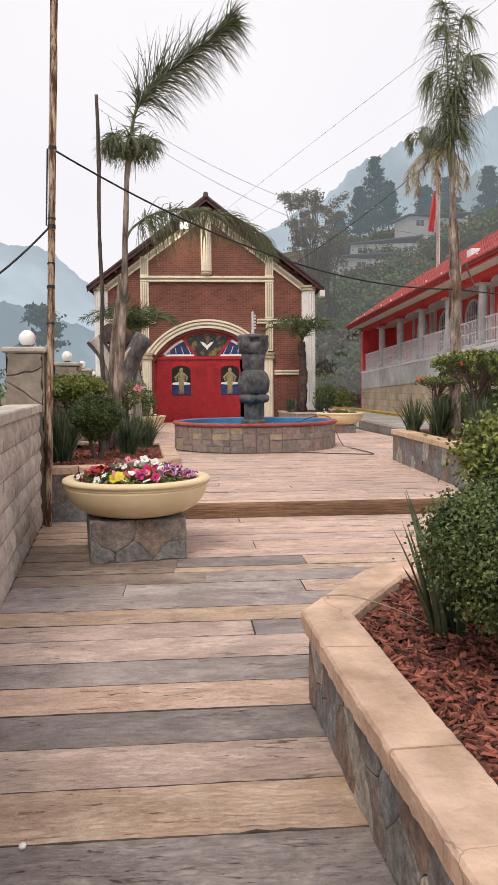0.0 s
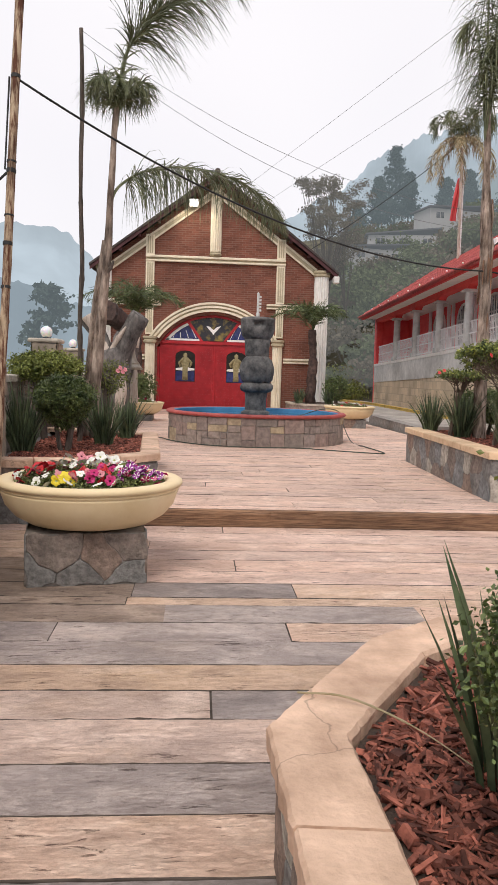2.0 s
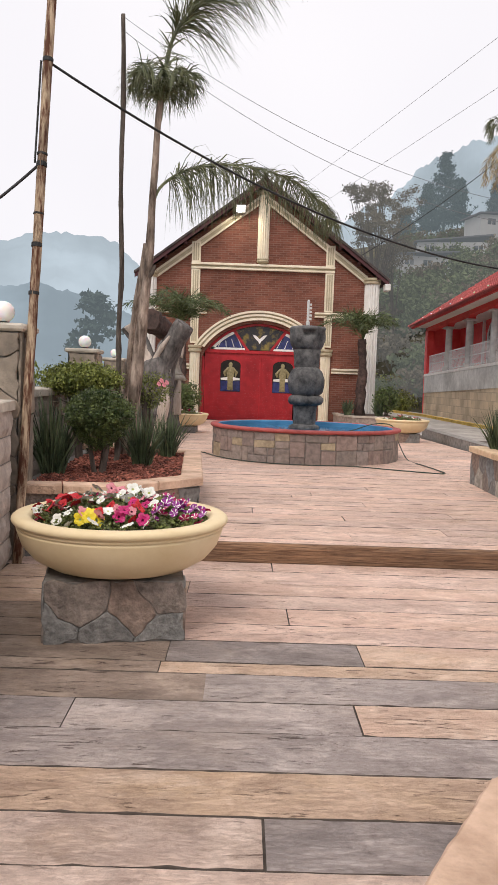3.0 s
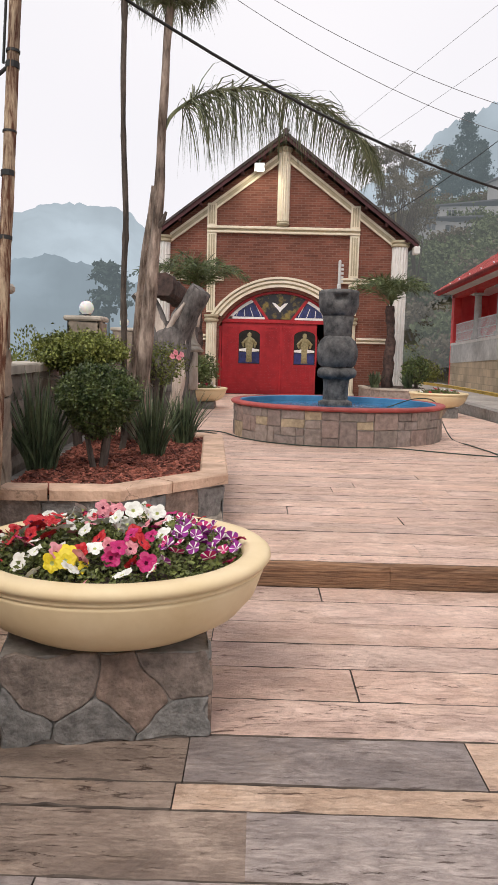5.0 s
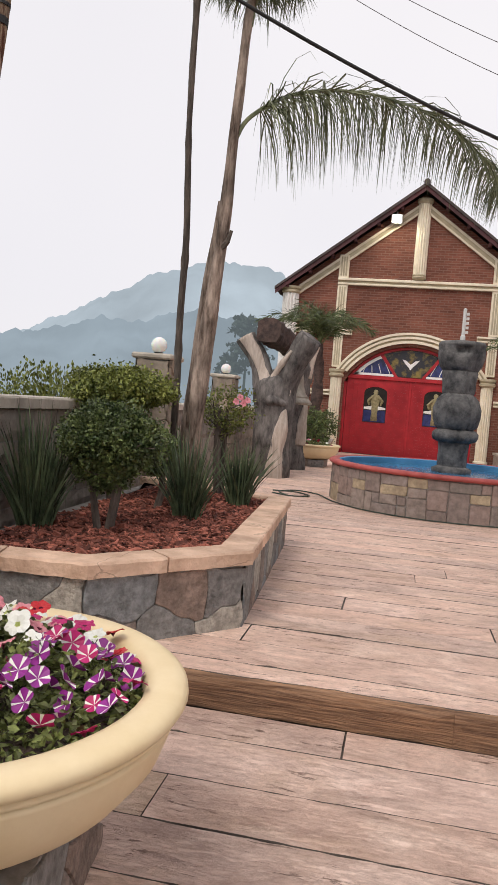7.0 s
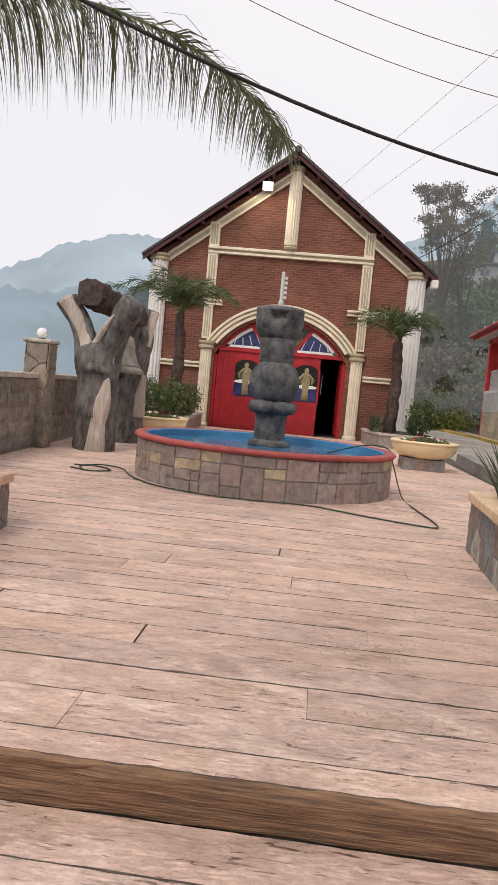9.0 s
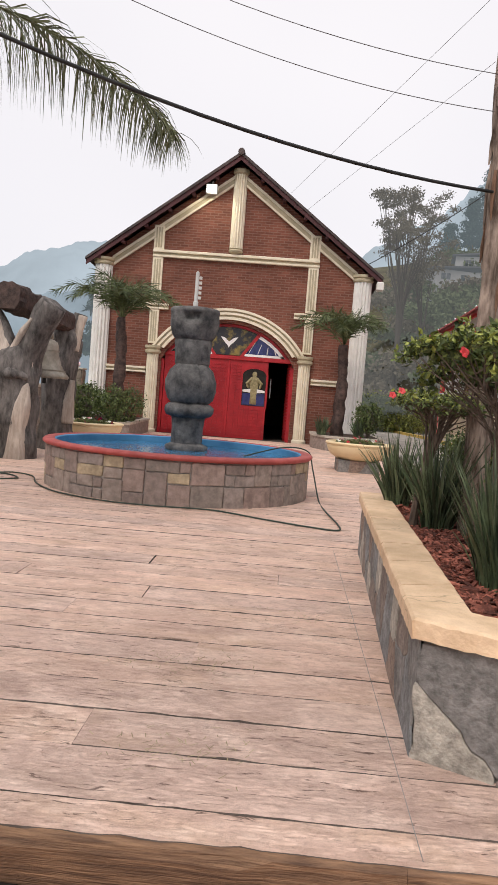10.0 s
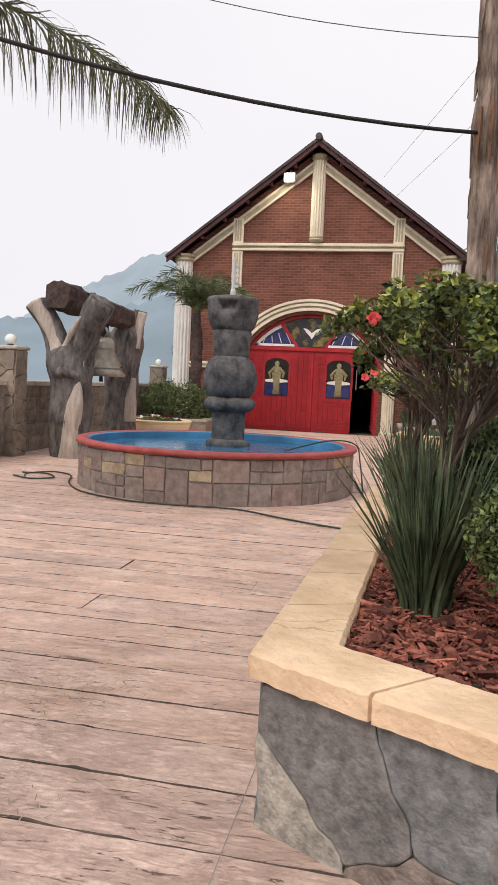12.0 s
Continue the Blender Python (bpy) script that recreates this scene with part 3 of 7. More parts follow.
def slabs(parent, line, width, z0, z1, step, seed, material, name="cap_slab"):
    """Cap slabs along a plan polyline; width reaches to the left of the walking direction."""
    rng = random.Random(seed)
    pts = [Vector(p) for p in line]
    normals = []
    for i in range(len(pts)):
        ds = []
        if i > 0:
            ds.append((pts[i] - pts[i - 1]).normalized())
        if i < len(pts) - 1:
            ds.append((pts[i + 1] - pts[i]).normalized())
        ns = [Vector((-d.y, d.x)) for d in ds]
        n = sum(ns, Vector((0, 0))).normalized()
        normals.append(n / max(0.45, n.dot(ns[0])))
    for i in range(len(pts) - 1):
        a, b, na, nb = pts[i], pts[i + 1], normals[i], normals[i + 1]
        k = max(1, round((b - a).length / step))
        cuts = [0] + [(j + rng.uniform(-0.15, 0.15)) / k for j in range(1, k)] + [1]
        for u, v in zip(cuts, cuts[1:]):
            bm = bmesh.new()
            gap = 0.006
            e = gap / (b - a).length
            u2, v2 = u + (e if u > 0 else 0), v - (e if v < 1 else 0)
            div = 12
            rows = []
            for q in range(div + 1):
                t = u2 + (v2 - u2) * q / div
                o, n = a.lerp(b, t), na.lerp(nb, t)
                w = [rng.uniform(-0.0028, 0.0028) for _ in range(3)]
                i0, i1 = o + n * (0.0 + w[0]), o + n * (width + w[1])
                e0, e1 = o + n * (0.009 + w[0] * 0.6), o + n * (width - 0.012 + w[1])
                rows.append([bm.verts.new((i0.x + n.x * rng.uniform(-0.001, 0.004), i0.y + n.y * rng.uniform(-0.001, 0.004), z0 + rng.uniform(-0.002, 0.002))), bm.verts.new((i0.x, i0.y, z1 - 0.010 + rng.uniform(-0.004, 0.002))), bm.verts.new((e0.x, e0.y, z1 + w[2] * 0.3)),
                             bm.verts.new((e1.x, e1.y, z1 + w[2] * 0.3)), bm.verts.new((i1.x, i1.y, z1 - 0.015)), bm.verts.new((i1.x, i1.y, z0))])
            for p, q in zip(rows, rows[1:]):
                for c in range(6):
                    bm.faces.new((p[c], q[c], q[(c + 1) % 6], p[(c + 1) % 6]))
            bm.faces.new(rows[0])
            bm.faces.new(list(reversed(rows[-1])))
            bmesh.ops.recalc_face_normals(bm, faces=bm.faces)
            part(name, bm, material, parent)


def leaf_mesh(name, pts, size, material, seed, flat=0.0, long=1.6):
    """Many single leaves, each a folded diamond, at points with outward normals."""
    rng = np.random.default_rng(seed)
    pts = np.asarray(pts, float)
    n = len(pts)
    d = rng.normal(size=(n, 3))
    d[:, 2] = d[:, 2] * (1 - flat) + 0.25
    d /= np.linalg.norm(d, axis=1)[:, None]
    o = rng.normal(size=(n, 3))
    s = np.cross(d, o)
    s /= np.linalg.norm(s, axis=1)[:, None]
    w = size * rng.uniform(0.6, 1.25, n)[:, None]
    up = np.cross(s, d) * w * 0.14
    a, c = pts - d * w * long * 0.5, pts + d * w * long * 0.5
    b, e = pts + s * w * 0.5 + up, pts - s * w * 0.5 + up
    verts = np.stack([a, b, c, e], 1).reshape(-1, 3)
    faces = [f for i in range(n) for f in ((4 * i, 4 * i + 1, 4 * i + 2), (4 * i, 4 * i + 2, 4 * i + 3))]
    return pydata(name, verts.tolist(), faces, material)


def shell_points(n, centre, radii, seed, inner=0.72, lump=0.12, freq=2.2, zmin=-1.0):
    rng = np.random.default_rng(seed)
    v = rng.normal(size=(n * 2, 3))
    v /= np.linalg.norm(v, axis=1)[:, None]
    v = v[v[:, 2] > zmin][:n]
    out = []
    for p in v:
        k = rng.uniform(inner, 1.0) ** 0.6 * (1 + lump * noise.noise(Vector(p) * freq + Vector((seed, 0, 0))))
        out.append((centre[0] + p[0] * radii[0] * k, centre[1] + p[1] * radii[1] * k, centre[2] + p[2] * radii[2] * k))
    return out


def clump_points(clumps, per, centre, radii, seed, lump=0.16, taper=0.35, square=2.25, spread=0.035):
    """Leaf places in many small tufts over a clipped crown, narrower below, with gaps between the tufts."""
    rng = random.Random(seed)
    out = []
    for i in range(clumps):
        z = 1 - 2 * (i + 0.5) / clumps
        a = i * 2.39996 + rng.uniform(-0.3, 0.3)
        h = math.sqrt(max(0.0, 1 - z * z))
        v = Vector((h * math.cos(a), h * math.sin(a), z))
        n = (abs(v.x) ** square + abs(v.y) ** square + abs(v.z) ** square) ** (1 / square)
        k = (1 + lump * noise.noise(v * 2.3 + Vector((seed, 0, 0)))) * (rng.uniform(0.86, 1.0) if rng.random() < 0.8 else rng.uniform(0.5, 0.85)) / n
        w = 1 - taper * max(0.0, -v.z)
        p = Vector((centre[0] + v.x * k * w * radii[0], centre[1] + v.y * k * w * radii[1], centre[2] + v.z * k * radii[2]))
        m = spread * rng.uniform(0.6, 1.4)
        out += [(p.x + rng.gauss(0, m), p.y + rng.gauss(0, m), p.z + rng.gauss(0, m * 0.9)) for q in range(per)]
    return out


def blades(name, n, height, spread, material, seed, width=0.022, bias=(0.0, 0.0), fan=1.0):
    """Sword leaves from one foot, fanning outwards, the outer ones bending over."""
    rng = random.Random(seed)
    verts, faces = [], []
    for i in range(n):
        a = rng.uniform(0, 2 * math.pi)
        q0 = math.sqrt(rng.random())
        r0 = spread * 0.20 * q0
        lean = fan * (0.03 + 0.62 * rng.random() ** 1.5) * (0.35 + 0.75 * q0)
        h = height * rng.uniform(0.5, 1.06)
        base = Vector((math.cos(a) * r0, math.sin(a) * r0, 0))
        a2 = a + rng.uniform(-0.6, 0.6)
        out = Vector((math.cos(a2) * lean + bias[0], math.sin(a2) * lean + bias[1], 0))
        f = rng.uniform(0, math.pi)
        side = Vector((math.cos(f), math.sin(f), 0))
        w = width * rng.uniform(0.6, 1.25)
        k0 = len(verts)
        for q in range(6):
            t = q / 5
            c = base + Vector((0, 0, h * t * (1 - 0.22 * lean * t))) + out * (h * t ** 1.35)
            ww = w * (0.8 + 0.45 * t - 1.22 * t * t * t)
            verts += [c - side * ww, c + side * ww]
        faces += [(k0 + 2 * q, k0 + 2 * q + 1, k0 + 2 * q + 3, k0 + 2 * q + 2) for q in range(5)]
    return pydata(name, verts, faces, material)


def frond_mesh(name, ctrl, n, length, material, seed, hang=0.6, rachis=0.014, start=0.15, spreadf=1.0, width=0.011, sweep=1.0):
    """A feather palm frond along control points: rachis and hanging leaflets."""
    rng = random.Random(seed)
    pts = curve_pts(ctrl, 10)
    bm = tube(pts, [rachis * (1 - 0.8 * i / len(pts)) for i in range(len(pts))], 5)
    m = len(pts) - 1
    for i in range(n):
        t = start + (1 - start) * (i + rng.random()) / n
        x = t * m
        k = min(int(x), m - 1)
        p = pts[k].lerp(pts[k + 1], x - k)
        d = (pts[k + 1] - pts[k]).normalized()
        s = d.cross(Vector((0, 0, 1)))
        s = s.normalized() if s.length > 0.05 else Vector((1, 0, 0))
        u = s.cross(d)
        side = rng.choice((-1, 1))
        ang = rng.uniform(-0.9, 1.3)
        way = (s * side * math.cos(ang) * spreadf + u * math.sin(ang) + d * rng.uniform(0.4, 0.9) * sweep).normalized()
        l = length * rng.uniform(0.65, 1.1) * (1 - 0.55 * t ** 3) * min(1, 0.55 + t * 2)
        w = width * rng.uniform(0.7, 1.2)
        prev = None
        q = p.copy()
        wd = way.cross(Vector((rng.uniform(-1, 1), rng.uniform(-1, 1), 0.3))).normalized()
        for j in range(5):
            ww = w * (1, 1.1, 0.9, 0.6, 0.08)[j]
            now = (bm.verts.new(q - wd * ww), bm.verts.new(q + wd * ww))
            if prev:
                bm.faces.new((prev[0], prev[1], now[1], now[0]))
            prev = now
            way = (way + Vector((0, 0, -hang * rng.uniform(0.5, 1.2)))).normalized()
            q = q + way * (l / 4)
    return mesh_of(name, bm, material)

# ------------------------------------------------------------------ ground, hills


def smooth01(t):
    t = max(0.0, min(1.0, t))
    return t * t * (3 - 2 * t)


def ground_z(x, y):
    s = x * 0.8 + y * 0.6
    up = 0.60 * max(0.0, s - 41) * smooth01((x - 1) / 12) if s > 41 else 0.0
    up = 55 * (1 - math.exp(-up / 55))
    edge = -3.3 - max(0.0, y - 28) * 0.15
    down = -28 * smooth01((edge - x) / 60) - 0.6 * smooth01((edge - x) / 1.5)
    bumps = noise.noise(Vector((x * 0.07, y * 0.07, 0))) * 1.2 * smooth01((abs(up) + abs(down) - 1) / 6)
    return -0.07 + up + down + bumps


axis_x = sorted(set([round(v, 2) for v in np.linspace(-16, 40, 57)] + [-900, -600, -400, -250, -160, -110, -80, -60, -45, -34, -26, -20, 46, 54, 64, 76, 90, 110, 140, 180, 250, 400, 600, 900]))
axis_y = sorted(set([round(v, 2) for v in np.linspace(-14, 110, 83)] + [-900, -500, -250, -120, -60, -30, 130, 160, 200, 260, 340, 450, 600, 900]))
g_verts = [(x, y, ground_z(x, y)) for y in axis_y for x in axis_x]
nx = len(axis_x)
g_faces = [(j * nx + i, j * nx + i + 1, (j + 1) * nx + i + 1, (j + 1) * nx + i) for j in range(len(axis_y) - 1) for i in range(nx - 1)]
ground = part("ground", pydata("ground", g_verts, g_faces, M_ground), M_ground, smooth=True)
tagged(ground, "earth and grass ground sloping up into a hillside", "ground", kind="structure")


def mountain(name, label, az0, az1, dist, peaks, base, material, seed, rug=0.5):
    """A ridge round the eye: peaks are (azimuth, elevation) in degrees."""
    n = 420
    verts, faces = [], []
    for i in range(n + 1):
        az = az0 + (az1 - az0) * i / n
        el = float(np.interp(az, [p[0] for p in peaks], [p[1] for p in peaks]))
        el += rug * (noise.noise(Vector((az * 0.35, seed, 0))) + 0.55 * noise.noise(Vector((az * 1.6, seed, 5))) + 0.30 * abs(noise.noise(Vector((az * 4, seed, 9)))) + 0.28 * abs(noise.noise(Vector((az * 11, seed, 4)))))
        h = dist * math.tan(radians(el))
        for k in range(9):
            t = k / 8
            d = dist * (0.72 + 0.28 * t) + 14 * noise.noise(Vector((az * 0.3, t * 4, seed)))
            z = base + (h + 1.4 - base) * t ** 0.8
            verts.append((d * math.sin(radians(az)), d * math.cos(radians(az)), z))
    for i in range(n):
        faces += [(i * 9 + k, (i + 1) * 9 + k, (i + 1) * 9 + k + 1, i * 9 + k + 1) for k in range(8)]
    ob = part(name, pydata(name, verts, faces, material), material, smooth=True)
    return tagged(ob, label, "mountain", kind="structure")


# the ridges' pale blue is mist put into their emission
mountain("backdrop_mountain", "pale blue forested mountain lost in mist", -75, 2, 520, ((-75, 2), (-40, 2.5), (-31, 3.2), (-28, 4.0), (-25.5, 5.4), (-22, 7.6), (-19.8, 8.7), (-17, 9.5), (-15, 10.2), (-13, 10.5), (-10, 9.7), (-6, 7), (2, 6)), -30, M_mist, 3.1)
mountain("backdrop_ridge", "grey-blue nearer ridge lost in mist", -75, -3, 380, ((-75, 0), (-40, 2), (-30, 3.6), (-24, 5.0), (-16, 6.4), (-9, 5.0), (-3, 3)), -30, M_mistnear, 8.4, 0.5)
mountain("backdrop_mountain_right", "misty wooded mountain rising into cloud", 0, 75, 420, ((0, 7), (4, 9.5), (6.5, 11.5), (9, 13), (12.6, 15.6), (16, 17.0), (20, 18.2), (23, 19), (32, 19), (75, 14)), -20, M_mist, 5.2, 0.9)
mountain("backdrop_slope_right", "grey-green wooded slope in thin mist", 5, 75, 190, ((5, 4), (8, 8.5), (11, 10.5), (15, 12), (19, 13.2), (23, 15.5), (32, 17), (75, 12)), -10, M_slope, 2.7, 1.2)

# ------------------------------------------------------------------ plaza floors

STEP_Y, UP_Z = 7.05, 0.16


def upper_z(y):
    return UP_Z - max(0.0, y - 14.5) * 0.0075


lower = thing("floor_lower", "lower terrace of grey and tan stamped concrete planks", "floor")
lower["kind"] = "structure"
part("bedding", a_box(-2.4, 7.0, -5.0, STEP_Y, -0.06, -0.011), M_joint, lower)
upper = thing("floor_upper", "raised plaza of pinkish tan stamped concrete planks", "floor")
upper["kind"] = "structure"
bm = bmesh.new()
for y0, y1 in ((STEP_Y + 0.02, 14.5), (14.5, 29.0)):
    z0, z1 = upper_z(y0) - 0.012, upper_z(y1) - 0.012
    vs = [bm.verts.new(c) for c in ((-4.2, y0, z0), (7.5, y0, z0), (7.5, y1, z1), (-4.2, y1, z1), (-4.2, y0, -0.05), (7.5, y0, -0.05))]
    bm.faces.new(vs[:4])
    bm.faces.new((vs[4], vs[5], vs[1], vs[0]))
part("bedding", bm, M_joint, upper)


def plank_mesh(length, width, material, seed):
    """A plank with soft worn edges and uneven long sides."""
    rng = random.Random(seed)
    n = max(10, int(length / 0.055))
    rows = []
    bm = bmesh.new()
    for i in range(n + 1):
        x = length * i / n
        drift = 0.004 * noise.noise(Vector((x * 1.7, seed, 0.0)))
        j0, j1 = drift + rng.uniform(-0.0022, 0.0022), rng.uniform(-0.0022, 0.0022) - drift
        if rng.random() < 0.07:
            j0 += rng.uniform(0.003, 0.012)
        e = 0.006 if 0 < i < n else 0.0
        rows.append([bm.verts.new((x, j0, -0.02)), bm.verts.new((x, j0, -0.005)), bm.verts.new((x, 0.0025 + j0, rng.uniform(-0.001, 0.001))),
                     bm.verts.new((x, width - 0.0025 + j1, rng.uniform(-0.001, 0.001))), bm.verts.new((x, width + j1, -0.005)), bm.verts.new((x, width + j1, -0.02))])
    for p, q in zip(rows, rows[1:]):
        for c in range(5):
            bm.faces.new((p[c], q[c], q[c + 1], p[c + 1]))
    bm.faces.new(rows[0])
    bm.faces.new(list(reversed(rows[-1])))
    bmesh.ops.recalc_face_normals(bm, faces=bm.faces)
    for f in bm.faces:
        f.material_index = 0 if abs(f.normal.z) > 0.85 else 1
    return mesh_of("plank", bm, [material, M_joint])


def lay(parent, seams, edge, x1, palette, seed, zf, lengths, rows=None, reach=(-9.0, 9.0)):
    """Rows of planks between the given seams; rows gives the stain and where it or the plank changes; elsewhere
    within reach a row runs on unbroken."""
    rng = random.Random(seed)
    kinds = {}

    def shape(l, width, key):
        l, width = round(l, 2), round(width, 3)
        if (l, width, key) not in kinds:
            kinds[l, width, key] = [plank_mesh(l - 0.005, width, M_plank[key], seed + i + int(l * 10)) for i in range(2)]
        return rng.choice(kinds[l, width, key])

    for k, (y, ye) in enumerate(zip(seams, seams[1:])):
        left = edge(y)
        own = (rows or {}).get(k)
        marks = [(left, own[0] if own and own[0] else rng.choice(palette))]
        if own:
            for at, stain in own[1]:
                marks.append((at, stain or marks[-1][1]))
        first = marks[-1][0] if own and own[1] else left
        q = first + rng.choice(lengths) * (1 if own and own[1] else rng.random())
        while q < x1 - 0.3:
            if not reach[0] < q < reach[1] and all(abs(q - a) > 0.3 for a, _ in marks):
                marks.append((round(q, 2), marks[-1][1] if own and own[0] else rng.choice(palette)))
            q += rng.choice(lengths)
        gap = rng.choice((0.002, 0.003, 0.004, 0.0055))
        for (a, stain), b in zip(marks, [m[0] for m in marks[1:]] + [x1]):
            if b - a < 0.04:
                continue
            ob = part("plank", shape(b - a, ye - y - gap, stain), None, parent)
            ob.location = (a, y, zf(y) + rng.uniform(-0.0015, 0.0015))


# ------------------------------------------------------------------ step

step = thing("step", "single step with a dark wood-grained concrete riser", "step")
step["kind"] = "structure"
rng = random.Random(4)
x = -1.3
while x < 7:
    l = rng.uniform(1.5, 2.6)
    bm = bmesh.new()
    rows = []
    for i in range(25):
        xx = x + (l - 0.001) * i / 24
        j = rng.uniform(-0.005, 0.005) + 0.012 * noise.noise(Vector((xx * 2.2, 3.0, 0.0)))
        rows.append([bm.verts.new((xx, STEP_Y + 0.05, 0.0)), bm.verts.new((xx, STEP_Y + 0.004 + j, 0.0)), bm.verts.new((xx, STEP_Y - 0.004 - j, 0.12)),
                     bm.verts.new((xx, STEP_Y + 0.006 + j, UP_Z - 0.012)), bm.verts.new((xx, STEP_Y + 0.025, UP_Z - 0.002)), bm.verts.new((xx, STEP_Y + 0.05, UP_Z - 0.002))])
    for p, q in zip(rows, rows[1:]):
        for c in range(6):
            bm.faces.new((p[c], q[c], q[(c + 1) % 6], p[(c + 1) % 6]))
    bm.faces.new(rows[0])
    bm.faces.new(list(reversed(rows[-1])))
    bmesh.ops.recalc_face_normals(bm, faces=bm.faces)
    part("riser_board", bm, M_step, step, smooth=False)
    x += l

# ------------------------------------------------------------------ church

CX, FY, FZ = 0.28, 27.8, 0.04
church = thing("church", "small red brick church with cream fluted mouldings and gabled roof", "church")
HALF, EAVE, APEX = 4.0, 5.25, 8.25
ARC_Z, ARC_R, OPEN = 1.22, 2.30, 2.03


def arc(r, a0, a1, n):
    return [(CX + r * math.cos(a0 + (a1 - a0) * i / n), ARC_Z + r * math.sin(a0 + (a1 - a0) * i / n)) for i in range(n + 1)]


def slab_xz(outline, y0, y1, bm=None):
    bm = bm or bmesh.new()
    f = [bm.verts.new((x, y0, z)) for x, z in outline]
    b = [bm.verts.new((x, y1, z)) for x, z in outline]
    n = len(outline)
    bm.faces.new(f)
    bm.faces.new(list(reversed(b)))
    for i in range(n):
        bm.faces.new((f[i], b[i], b[(i + 1) % n], f[(i + 1) % n]))
    bmesh.ops.recalc_face_normals(bm, faces=bm.faces)
    return bm


a_open = math.acos(OPEN / ARC_R)
outline = [(CX - HALF, FZ), (CX - HALF, EAVE), (CX, APEX), (CX + HALF, EAVE), (CX + HALF, FZ), (CX + OPEN, FZ)] + arc(ARC_R, a_open, math.pi - a_open, 24) + [(CX - OPEN, FZ)]
part("front_wall", slab_xz(outline, FY, FY + 0.35), M_brick, church, "red brick gable wall")
for side in (-1, 1):
    part("side_wall", a_box(*sorted((CX + side * HALF, CX + side * (HALF - 0.3))), FY + 0.35, 41, -0.05, EAVE), M_brick, church)
part("back_wall", slab_xz([(CX - HALF, 0), (CX - HALF, EAVE), (CX, APEX), (CX + HALF, EAVE), (CX + HALF, 0)], 41, 41.3), M_brick, church)
# floor coloured near-black to paint the unlit inside behind the door
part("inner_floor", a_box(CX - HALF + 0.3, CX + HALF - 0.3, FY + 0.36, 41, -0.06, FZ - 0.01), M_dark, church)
# roof slopes with the sheets' lower edge, wine fascia and purlin ends
SL = (APEX + 0.22 - (EAVE - 0.12)) / (HALF + 0.42)
for side in (-1, 1):
    bm = bmesh.new()
    n = 26
    rows = []
    for i in range(n + 1):
        y = FY - 0.5 + (41.8 - FY + 0.5) * i / n
        j = 0.02 * math.sin(i * 2.4)
        rows.append([bm.verts.new((CX, y, APEX + 0.22)), bm.verts.new((CX + side * (HALF + 0.42), y, EAVE - 0.12 + j)),
                     bm.verts.new((CX + side * (HALF + 0.42), y, EAVE - 0.20 + j)), bm.verts.new((CX, y, APEX + 0.12))])
    for p, q in zip(rows, rows[1:]):
        for c in range(4):
            bm.faces.new((p[c], q[c], q[(c + 1) % 4], p[(c + 1) % 4]))
    bm.faces.new(rows[0])
    bm.faces.new(rows[-1])
    bmesh.ops.recalc_face_normals(bm, faces=bm.faces)
    part("roof", bm, M_roofdark, church, "dark weathered roof sheets")
    part("fascia", slab_xz([(CX, APEX + 0.135), (CX + side * (HALF + 0.40), EAVE - 0.20), (CX + side * (HALF + 0.40), EAVE - 0.34), (CX, APEX - 0.02)], FY - 0.46, FY - 0.41), M_roofwine, church)
    for k in range(1, 7):
        x = CX + side * (HALF + 0.3) * k / 6.4
        z = APEX + 0.12 - SL * abs(x - CX) - 0.10
        part("purlin", a_box(x - 0.05, x + 0.05, FY - 0.40, FY + 0.02, z - 0.10, z, bevel=0.008), M_roofwine, church)
    for w0, w1, d, mt in ((0.24, 0.33, 0.09, M_cream), (0.33, 0.47, 0.06, M_olive), (0.47, 0.54, 0.09, M_cream)):
        part("rake_moulding", slab_xz([(CX, APEX - w0), (CX + side * (HALF - 0.3), EAVE + 0.26 - w0), (CX + side * (HALF - 0.3), EAVE + 0.26 - w1), (CX, APEX - w1)], FY - d, FY + 0.01), mt, church)
part("ridge_cap", tube([(CX, FY - 0.56, APEX + 0.2), (CX, 41.8, APEX + 0.2)], 0.10, 10), M_roofdark, church)
part("gutter_box", a_box(CX + HALF + 0.25, CX + HALF + 0.45, FY - 0.5, FY - 0.15, EAVE - 0.50, EAVE - 0.26, bevel=0.02), M_white, church)


def moulding(x0, x1, z, h=0.2):
    """Three fillets: cream, olive, cream."""
    for a, b, d, mt in ((0, 0.30, 0.11, M_cream), (0.30, 0.62, 0.07, M_olive), (0.62, 1.0, 0.13, M_cream)):
        part("moulding", a_box(x0, x1, FY - d, FY + 0.004, z + a * h, z + b * h, bevel=0.012), mt, church)


def pilaster(x, w, z0, z1, d=0.08):
    part("pilaster", a_box(x - w / 2, x + w / 2, FY - d, FY + 0.004, z0, z1, bevel=0.008), M_cream, church)
    for k in (-1, 0, 1):
        part("flute", a_box(x + k * w * 0.24 - w * 0.085, x + k * w * 0.24 + w * 0.085, FY - d - 0.012, FY - d + 0.01, z0 + 0.06, z1 - 0.06, bevel=0.005), M_olive, church)


def fluted(x, y, r, z0, z1, n=14):
    return lathe([(r, z0), (r, z1)], 84, (x, y), wobble=lambda a, z: 1 + 0.22 * (abs(math.cos(a * n / 2)) - 0.75))


